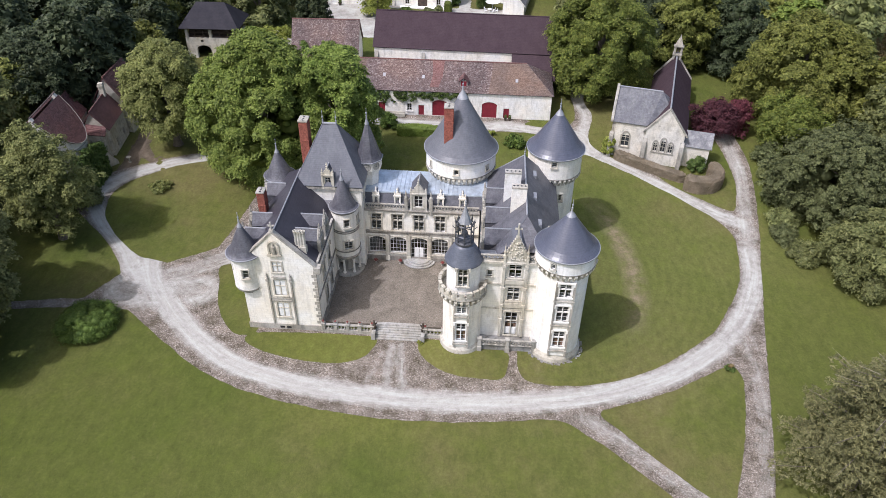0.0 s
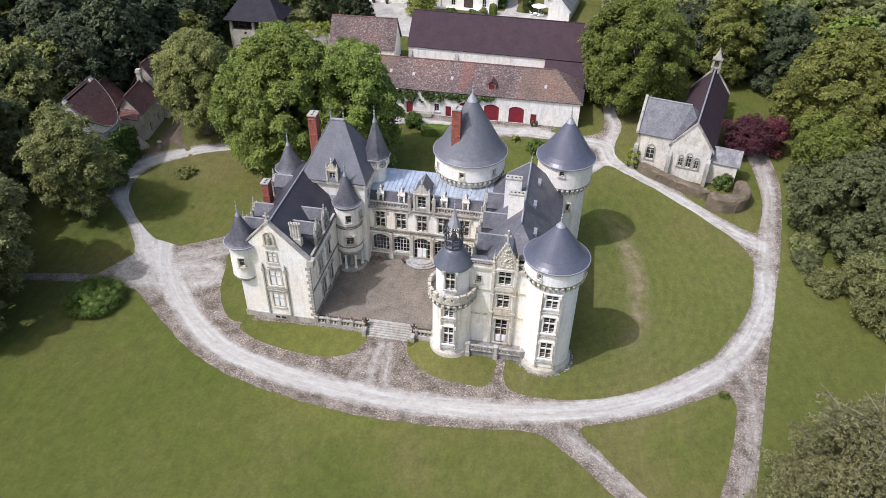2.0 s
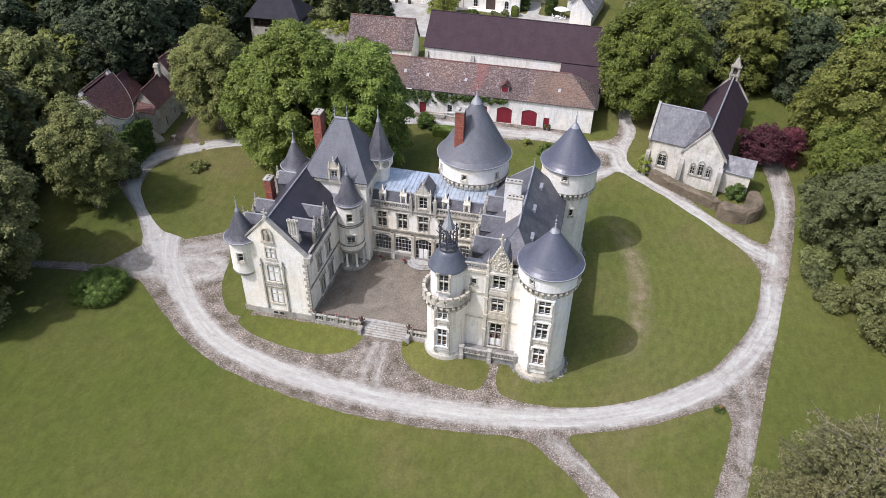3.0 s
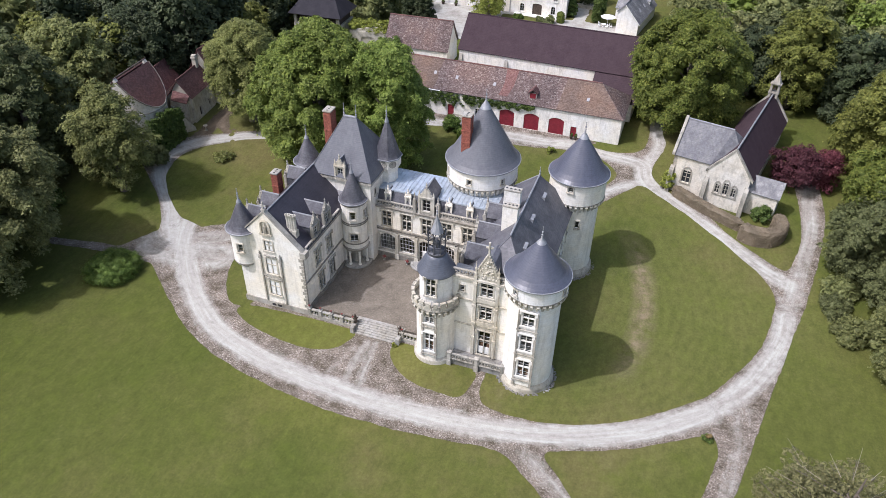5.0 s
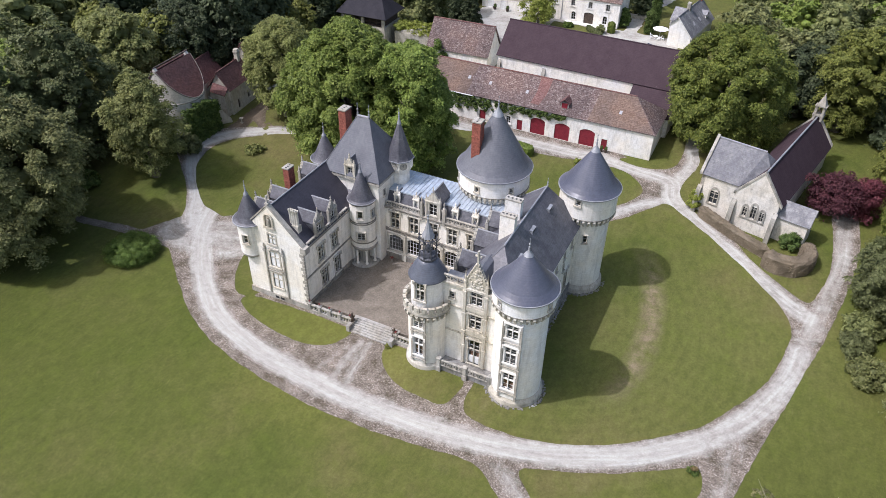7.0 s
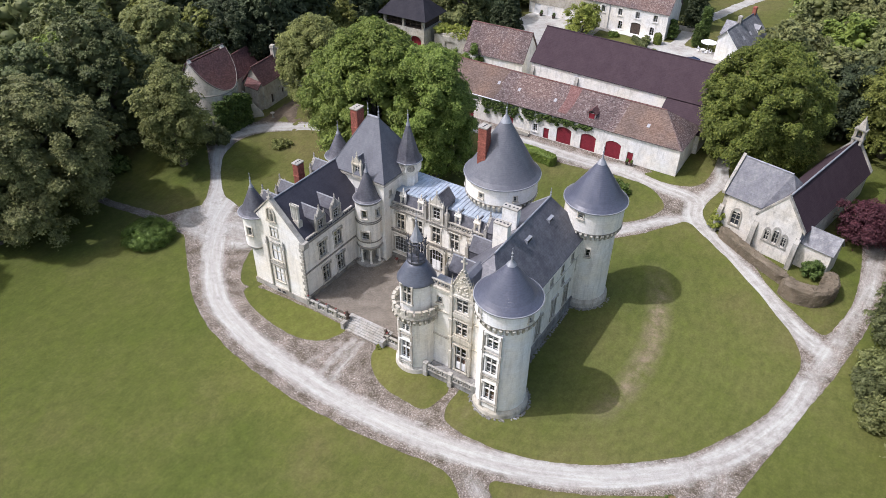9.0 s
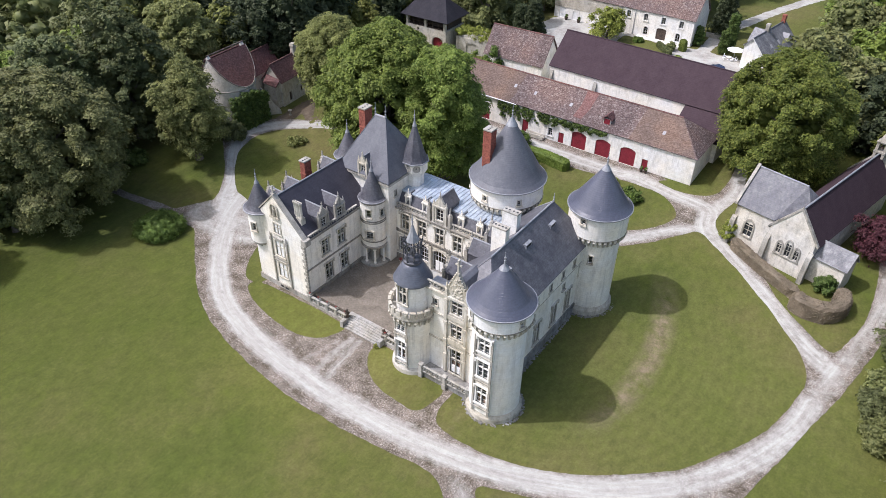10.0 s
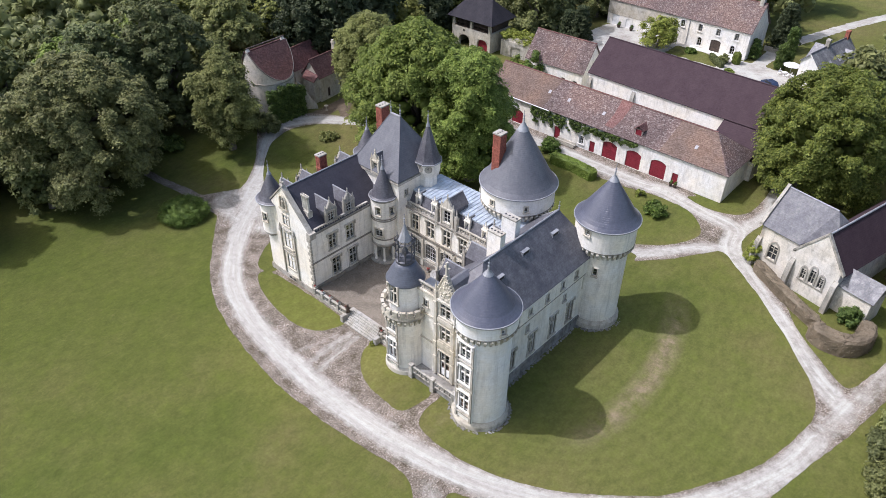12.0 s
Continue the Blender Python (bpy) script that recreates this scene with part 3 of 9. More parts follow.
def cone(parent, cx, cy, r, z0, z1, mat=None, n=56, turn=0.0, label="conical slate roof", flare=0.1):
    bm = bmesh.new()
    h = z1 - z0
    prof = [(r - 0.4, z0 - 0.02), (r, z0), (r, z0 + 0.07), (r * (0.93 - flare * 0.2), z0 + h * (0.07 - flare * 0.15) + 0.1), (r * (0.84 - flare * 0.35), z0 + h * 0.16)]
    k = r * (0.84 - flare * 0.35)
    for f in (0.25, 0.4, 0.55, 0.7, 0.85):
        prof.append((k * (1 - (f - 0.16) / 0.84), z0 + h * f))
    prof.append((0.0, z1))
    lathe(bm, prof, n, cx, cy, turn)
    ob = part("tower_roof", bm, mat or SLATE, parent, label)
    bm = bmesh.new()
    e = 0.14
    lathe(bm, [(r + 0.02, z0 - 0.1), (r + 0.09, z0 - 0.1), (r + 0.11, z0 + 0.05), (r + 0.02, z0 + 0.08), (r + 0.02, z0 - 0.1)], n, cx, cy, turn)
    part("gutter", bm, LEAD, ob, "pale lead gutter")
    bm = bmesh.new()
    lathe(bm, [(r * e + 0.04, z1 - h * e), (r * e * 0.6 + 0.05, z1 - h * e * 0.55), (0.1, z1 - 0.05), (0.12, z1 + 0.12), (0, z1 + 0.3)], 20, cx, cy, turn)
    part("lead_cap", bm, LEAD, ob, "lead cap", None, True)
    finial(ob, cx, cy, z1 + 0.1, 1.5)
    return ob


def corbels(parent, cx, cy, r, z0, z1, n, out=0.42, mat=None, a0=0.0, a1=360.0):
    """Rounded two-step brackets, narrower at the foot, with gaps between them."""
    mat = mat or CARVED
    z0 += 0.04 * (z1 - z0)
    wide = 0.56 * math.radians(a1 - a0) * r / n
    h = z1 - z0

    def build(bm):
        prism(bm, [(0.04, 0), (-out * 0.3, h * 0.08), (-out * 0.5, h * 0.26), (-out * 0.5, h * 0.42), (0.04, h * 0.42)], -wide * 0.36, wide * 0.36, "x")
        prism(bm, [(0.04, h * 0.4), (-out * 0.62, h * 0.42), (-out * 0.9, h * 0.55), (-out * 1.04, h * 0.72), (-out * 1.04, h), (0.04, h)], -wide / 2, wide / 2, "x")
        bar(bm, (-wide * 0.5, -out * 0.98, h * 0.84), (wide * 0.5, -out * 0.98, h * 0.84), 0.09, 6)
    me = shared(("corbel", round(out, 2), round(h, 2), round(wide, 2)), build, mat)
    for i in range(n):
        part("corbel", me, mat, parent, "", drum_at(cx, cy, r, a0 + (a1 - a0) * (i + 0.5) / n, z0))


def rubble(bm, line, width, n, seed, z=0.0):
    """Loose footing stones strewn along a line."""
    rng = random.Random(seed)
    for k in range(n):
        f = rng.uniform(0, len(line) - 1.001)
        i = int(f)
        (ax, ay), (bx, by) = line[i], line[i + 1]
        x, y = ax + (bx - ax) * (f - i) + rng.uniform(-1, 1) * width / 2, ay + (by - ay) * (f - i) + rng.uniform(-1, 1) * width / 2
        w, t = rng.uniform(0.08, 0.2), rng.uniform(0.05, 0.16)
        lathe(bm, [(0, z - 0.1), (w, z - 0.1), (w * 0.95, z + t * 0.6), (w * 0.6, z + t), (0, z + t * 1.05)], 5, x, y, rng.uniform(0, 6), 1, rng.uniform(0.6, 1))
    return bm


def arc_line(cx, cy, r, a0=0, a1=360, n=40):
    return [(cx + r * math.cos(radians(a0 + (a1 - a0) * i / n)), cy + r * math.sin(radians(a0 + (a1 - a0) * i / n))) for i in range(n + 1)]


# ---- ground ----
def height(x, y):
    """The park is level round the house and climbs gently to the farm and the wood."""
    s = min(1.0, max(0.0, (y - 18) / 54))
    w = min(1.1, max(0.0, (-x - 45) / 20))
    k = min(1.0, max(0.0, (y - 2) / 26))
    return 3.2 * max(s * s * (3 - 2 * s), w * k * k * (3 - 2 * k) * 0.95)


def smooth_line(pts, closed=True, n=6):
    p = [np.array(q, float) for q in pts]
    k = len(p)
    out = []
    for i in range(k if closed else k - 1):
        a, b, c, d = (p[(i - 1) % k], p[i], p[(i + 1) % k], p[(i + 2) % k]) if closed else (p[max(i - 1, 0)], p[i], p[i + 1], p[min(i + 2, k - 1)])
        for t in np.arange(n) / n:
            out.append(0.5 * (2 * b + (c - a) * t + (2 * a - 5 * b + 4 * c - d) * t * t + (3 * b - a - 3 * c + d) * t ** 3))
    if not closed:
        out.append(p[-1])
    return np.array(out)


def inside_distance(px, py, loop):
    """Metres from the edge of a closed outline, positive inside."""
    a, b = loop, np.roll(loop, -1, 0)
    best = np.full(px.shape, 1e9)
    odd = np.zeros(px.shape, bool)
    for (ax, ay), (bx, by) in zip(a, b):
        dx, dy = bx - ax, by - ay
        t = np.clip(((px - ax) * dx + (py - ay) * dy) / (dx * dx + dy * dy + 1e-9), 0, 1)
        best = np.minimum(best, (px - ax - t * dx) ** 2 + (py - ay - t * dy) ** 2)
        if ay != by:
            odd ^= ((ay > py) != (by > py)) & (px < (bx - ax) * (py - ay) / (by - ay) + ax)
    return np.where(odd, 1, -1) * np.sqrt(best)


def strip_distance(px, py, line, half):
    best = np.full(px.shape, 1e9)
    for (ax, ay), (bx, by) in zip(line, line[1:]):
        dx, dy = bx - ax, by - ay
        t = np.clip(((px - ax) * dx + (py - ay) * dy) / (dx * dx + dy * dy + 1e-9), 0, 1)
        best = np.minimum(best, (px - ax - t * dx) ** 2 + (py - ay - t * dy) ** 2)
    return half - np.sqrt(best)


def way_along(px, py, line):
    """Signed distance from a line, and how far along it."""
    best, side, run, done = np.full(px.shape, 1e9), np.zeros(px.shape), np.zeros(px.shape), 0.0
    for (ax, ay), (bx, by) in zip(line, line[1:]):
        dx, dy = bx - ax, by - ay
        length = math.hypot(dx, dy)
        t = np.clip(((px - ax) * dx + (py - ay) * dy) / (length * length + 1e-9), 0, 1)
        q = np.hypot(px - ax - t * dx, py - ay - t * dy)
        hit = q < best
        best = np.where(hit, q, best)
        side = np.where(hit, np.sign(dx * (py - ay) - dy * (px - ax)), side)
        run = np.where(hit, done + t * length, run)
        done += length
    return best * side, run


def sheet(name, x0, x1, y0, y1, cell, field, mat, lift, track=None):
    """The part of a draped grid where field > 0, cut along that line."""
    nx, ny = int((x1 - x0) / cell) + 1, int((y1 - y0) / cell) + 1
    gx, gy = np.meshgrid(np.linspace(x0, x1, nx), np.linspace(y0, y1, ny), indexing="ij")
    f = field(gx, gy)
    tr = track(gx, gy) if track is not None else np.stack([np.clip(f / 1.6, 0, 1), gx, gy])
    tr = np.moveaxis(tr, 0, -1)
    verts, tone, index, faces = [], [], {}, []

    def corner(i, j):
        k = (i, j)
        if k not in index:
            index[k] = len(verts)
            verts.append((gx[i, j], gy[i, j]))
            tone.append(tr[i, j])
        return index[k]

    def cut(p, q):
        k = (p, q) if p < q else (q, p)
        if k not in index:
            a, b = f[p], f[q]
            t = a / (a - b)
            index[k] = len(verts)
            verts.append((gx[p] + (gx[q] - gx[p]) * t, gy[p] + (gy[q] - gy[p]) * t))
            tone.append(tr[p] * (1 - t) + tr[q] * t)
        return index[k]

    on = f > 0
    count = on[:-1, :-1].astype(int) + on[1:, :-1] + on[1:, 1:] + on[:-1, 1:]
    for i, j in np.argwhere(count > 0):
        ring = [(i, j), (i + 1, j), (i + 1, j + 1), (i, j + 1)]
        poly = []
        for p, q in zip(ring, ring[1:] + ring[:1]):
            if on[p]:
                poly.append(corner(*p))
            if on[p] != on[q]:
                poly.append(cut(p, q))
        if len(poly) > 2:
            faces.append(poly)
    me = bpy.data.meshes.new(name)
    me.from_pydata([(x, y, height(x, y) + lift) for x, y in verts], [], faces)
    for k, key in enumerate(("track", "across", "along")):
        at = me.attributes.new(key, "FLOAT", "POINT")
        at.data.foreach_set("value", np.array([q[k] for q in tone], np.float32))
    me.materials.append(mat)
    me.update()
    return new(name, me)


def ragged(x, y, size, amount):
    """Uneven edges."""
    out = np.zeros(x.shape)
    rng = np.random.RandomState(4)
    for k in range(14):
        a = rng.uniform(0, 6.3)
        w = size * 2 ** rng.uniform(-1.2, 1.2)
        out += np.sin((x * math.cos(a) + y * math.sin(a)) / w * 6.3 + rng.uniform(0, 6.3))
    return out * amount / 3.7


def build_ground():
    line = np.concatenate([-np.geomspace(170, 2600, 9)[::-1], np.arange(-165, 166, 1.5), np.geomspace(170, 2600, 9)])
    bm = bmesh.new()
    grid = [[bm.verts.new((x, y, height(x, y))) for y in line] for x in line]
    for i in range(len(line) - 1):
        for j in range(len(line) - 1):
            bm.faces.new((grid[i][j], grid[i + 1][j], grid[i + 1][j + 1], grid[i][j + 1]))
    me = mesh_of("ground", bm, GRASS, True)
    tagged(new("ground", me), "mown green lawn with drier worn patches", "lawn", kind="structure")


# outer edge of the drives, and the lawns that they enclose
DRIVE = smooth_line([(-49, 1.2), (-45.6, 1.4), (-42, 1.2), (-38.5, -1.4), (-35.2, -4), (-31.5, -6.8), (-27.7, -9.2), (-22.7, -11.5), (-16.7, -13.1), (-9.6, -14.3), (-2.9, -14.8), (3.7, -14.6), (10.3, -14), (16.2, -13.4), (19.8, -15.7), (23.4, -18.6), (28, -23), (40, -35), (44, -33), (31.4, -22.3), (26.1, -17.4), (23.2, -14.4), (21.2, -12.1), (23, -10.8), (27.4, -9.2), (32.7, -6.4), (36.8, -3.7), (39, -2.9), (39.5, -5), (39.1, -7.7), (37.9, -12.9), (35.7, -19.3), (30, -34), (34, -36), (38.6, -22), (41, -12.7), (42.2, -7.5), (43.5, -1.7), (45.6, 7.1), (48.1, 17.2)], False)
DRIVE_BACK = smooth_line([(48.1, 17.2), (50.1, 25.7), (51.6, 33.2), (53.1, 42.8), (53.2, 50), (52, 58), (48.6, 58), (49.3, 50.8), (49.6, 46.8), (49.7, 40.9), (48.7, 35.4), (47.4, 32.2), (44.4, 33.8), (39.4, 37.7), (35.3, 42), (29.7, 45.6), (26, 49.1), (25.3, 53), (26.6, 60), (25.6, 66), (26, 72), (23.8, 74), (23, 69), (23.4, 62), (22.6, 57.4), (18.4, 55.2), (13.4, 56), (11, 58), (-30, 57.5), (-30, 51.5), (-12, 54), (-3, 52), (3.4, 52.2), (9.1, 53.2), (14.9, 52.8), (18.4, 50.6), (19.6, 47.4), (16.7, 42.6), (12, 38.8), (14.5, 36)], False)
OVAL = smooth_line([(18.7, 39.9), (22.2, 44.6), (24.2, 46.6), (26.9, 45), (29.5, 43.2), (34, 39.6), (38.5, 35.6), (41.3, 32.6), (44.3, 29.4), (45.9, 25.5), (45.4, 19.7), (43.8, 13.6), (40.6, 7.4), (37.6, 3), (33, -1.2), (28.2, -4.6), (22.9, -6.9), (18, -7.9), (13.8, -7.9), (12, -6.9), (11.5, -4.2)], False)
LAWN_WEST = smooth_line([(-33.2, 17), (-37.1, 13.1), (-40.4, 11.7), (-45.2, 13), (-49.7, 16.4), (-53.7, 21.2), (-55.2, 26.4), (-53.9, 31.6), (-50.6, 35.9), (-46.4, 38.5), (-30, 44)], False)
ROAD_WEST = smooth_line([(-60.1, 1.3), (-52.7, 2.6), (-49, 3.2), (-46.7, 5.6), (-46.1, 8.7), (-50, 14.2), (-56.5, 20), (-61, 23.6), (-62, 27.2), (-57.6, 33.3), (-52.6, 38.4), (-47.6, 41.1), (-30, 47)], False)


def loop(*lines):
    return np.concatenate([np.asarray(a, float).reshape(-1, 2) for a in lines])


LOOP_DRIVE = loop(DRIVE, DRIVE_BACK, [(-18, 38), (-30, 44), (-34, 16), (-40.4, 11.7), (-45.2, 13), (-46.1, 8.7), (-49, 3.2)])
LOOP_WEST = loop(LAWN_WEST, ROAD_WEST[::-1], [(-49, 1.2), (-42, 1.2), (-36, 6), (-32, 14)])
LOOP_OVAL = loop(OVAL, [(11.4, -2.2), (11.4, 36), (14.5, 36)])
STRIP = smooth_line([(-31.8, 12), (-31.2, 8), (-30.2, 4), (-28.6, 0.8), (-26.6, -1.6), (-24.9, -2.3), (-23, -1), (-22, 12)])
LAWN_FRONT = smooth_line([(-24.4, -2.7), (-22.9, -4.4), (-17.4, -6.1), (-11.4, -6.4), (-8.3, -5), (-6.9, -2.4), (-8, -1.3), (-14, -1.2), (-22, -1.6)])
LAWN_STEPS = smooth_line([(-1.3, -1.6), (-0.8, -4.2), (2.4, -6.9), (7.6, -7.6), (9.6, -7.3), (10.2, -5.4), (9.9, -2.6), (5, -1.5), (1, -1.1)])


def gravel_field(x, y):
    f = np.maximum(inside_distance(x, y, LOOP_DRIVE), inside_distance(x, y, LOOP_WEST))
    side = smooth_line([(-46, 2.3), (-52, 1.7), (-60, 0.6), (-80, -0.5)], False)
    f = np.maximum(f, strip_distance(x, y, side, 0.75))
    for lawn in (LOOP_OVAL, STRIP, LAWN_FRONT, LAWN_STEPS):
        f = np.minimum(f, -inside_distance(x, y, lawn))
    house = np.minimum(np.minimum(x + 24, 15 - x), np.minimum(y + 0.2, 38 - y))
    west = np.minimum(np.minimum(x + 30, -5 - x), np.minimum(y - 11, 50 - y))
    f = np.minimum(f, -np.maximum(house, west))
    f = np.where(y < 18, np.where((x > -14) & (x < 12) & (y > -3.5) & (y < 0), np.maximum(f, np.minimum(np.minimum(x + 6.8, -1.4 - x), y + 3.5)), f), f)
    return f + ragged(x, y, 3.2, 0.07)


def track_field(x, y):
    """Where cars keep the gravel pale: two ruts on each line, a duller crown between."""
    lines = [([(-44, 14), (-41, 8), (-37, 3), (-31, -3), (-25, -7.2), (-17, -9.9), (-8, -11.2), (2, -11.6), (12, -10.9), (22, -8.9), (31, -4.8), (38, 0.6)], 2.0, 1.0), ([(31, -4.8), (38, 0.6), (43, 7.4), (46.4, 16), (47.4, 22)], 2.0, 0.85),
             ([(47.4, 22), (48.4, 27), (49.6, 34), (51, 44), (51, 58)], 1.8, 0.55),
             ([(48, 29), (44, 31.5), (38, 36.7), (30, 43.6), (25, 48), (23, 53), (16, 54), (9, 55.2), (2, 54.6), (-30, 54.6)], 2.1, 0.85),
             ([(25, 48), (21, 45.4), (17.5, 41.3), (13.4, 37.3)], 1.5, 0.9), ([(24, 52), (25.6, 60), (24.4, 66), (25, 73)], 1.7, 0.85),
             ([(-38, 5), (-44, 9), (-48, 14.5), (-54, 20.5), (-57.4, 26), (-55, 33), (-50, 38), (-40, 42)], 1.9, 0.95), ([(-40, 8), (-34, 12), (-29, 16)], 2.6, 0.5), ([(-44, 6), (-39, 5), (-34, 6)], 4.2, 0.6),
             ([(19, -12.6), (25, -17.2), (31, -23), (42, -34)], 1.5, 0.4), ([(42, 3), (41.6, -4), (40.4, -12), (38, -20), (33, -34)], 1.5, 0.32),
             ([(-2.4, -11.6), (-3.4, -6), (-3.7, -2.6)], 0.7, 0.85), ([(-4.6, -11.4), (-4.9, -6), (-4.8, -2.6)], 0.7, 0.85), ([(-7.6, -11.2), (-6.6, -7), (-5.9, -4)], 0.5, 0.7), ([(-41, 4), (-46, 2.4), (-54, 1.4)], 0.7, 0.45)]
    out, across, along = np.zeros(x.shape), np.full(x.shape, 99.0), np.zeros(x.shape)
    for n, (pts, half, level) in enumerate(lines):
        d, run = way_along(x, y, smooth_line(pts, False))
        closer = np.abs(d) < np.abs(across) - (1.5 if n else 0)
        across, along = np.where(closer, d, across), np.where(closer, run + 200 * n, along)
        d = np.abs(d)
        edge = np.clip((half + 0.3 - d) / 1.7, 0, 1)
        rut = 0.74 + 0.26 * np.exp(-((d - half * 0.48) / 0.5) ** 2)
        out = np.maximum(out, level * edge * rut)
    return np.stack([out, across, along])


def build_drive():
    ob = sheet("gravel_drive", -82, 56, -36, 76, 0.4, gravel_field, GRAVEL, 0.035, track_field)
    tagged(ob, "pale gravel drive with brown weedy margins round the lawns", "drive", kind="structure")
    lane = smooth_line([(-51.6, 38.6), (-54.6, 40.0), (-56.8, 44), (-57.4, 52)], False)
    yard_ = smooth_line([(-56.5, 31.5), (-56.2, 36), (-56.8, 42)], False)
    ob = sheet("dirt_lane", -64, -48, 28, 56, 0.4, lambda x, y: np.maximum(strip_distance(x, y, lane, 1.3), strip_distance(x, y, yard_, 1.4)) + ragged(x, y, 2.0, 0.2), DIRT, 0.028)
    tagged(ob, "trodden brown dirt lane to the cottages", "lane", kind="structure")

    def court(x, y):
        f = np.minimum(np.minimum(x + 41, 12 - x), np.minimum(y - 104, 118.5 - y))
        g = np.minimum(np.minimum(x + 40, -13 - x), np.minimum(y - 96, 121 - y))
        lawn = np.minimum(np.minimum(x + 20.5, -7.5 - x), np.minimum(y - 110.6, 117.0 - y))
        far = strip_distance(x, y, smooth_line([(-1, 118), (-1, 134), (3, 152), (7, 166), (14, 186)], False), 1.6)
        return np.maximum(np.minimum(np.maximum(f, g), -lawn), far) + ragged(x, y, 2.0, 0.2)

    ob = sheet("farm_yard", -44, 18, 94, 187, 0.6, court, GRAVEL, 0.035, lambda x, y: np.stack([np.full(x.shape, 0.7), x * 0.15, y * 2.0]))
    tagged(ob, "pale gravel yard before the farmhouse", "yard", kind="structure")


build_ground()
build_drive()


# ---- how trees, shrubs and hedges are built ----
def leaf_mesh(name, clumps, per, size, mat, rng, flat_=0.36, core=0.62, thin=0.62, level=0.25):
    """A crown of many small leaves, gathered in clumps. clumps: rows of x, y, z, radius."""
    cl = np.asarray(clumps, float)
    k = len(cl)
    n = k * per
    ci = np.repeat(np.arange(k), per)
    d = rng.normal(size=(n, 3))
    d[:, 2] = d[:, 2] + 0.35
    d /= np.linalg.norm(d, axis=1)[:, None]
    rad = cl[ci, 3] * rng.uniform(0.55, 1.12, n)
    sq = np.array([1.0, 1.0, 0.72])
    c = cl[ci, :3] + d * rad[:, None] * sq
    nrm = d + rng.normal(size=(n, 3)) * flat_
    nrm[:, 2] += level
    nrm /= np.linalg.norm(nrm, axis=1)[:, None]
    a = np.cross(nrm, rng.normal(size=(n, 3)))
    a /= np.linalg.norm(a, axis=1)[:, None] + 1e-9
    b = np.cross(nrm, a)
    s = size * rng.uniform(0.6, 1.35, n)[:, None]
    a, b = a * s, b * s * thin
    verts = np.stack([c - a * 0.8 + b, c - a * 0.8 - b, c + a * 1.1], 1).reshape(-1, 3)
    return tri_mesh(name, verts, np.column_stack([cl[:, :3], cl[:, 3] * core])[:k if core else 0], 0.72, mat)


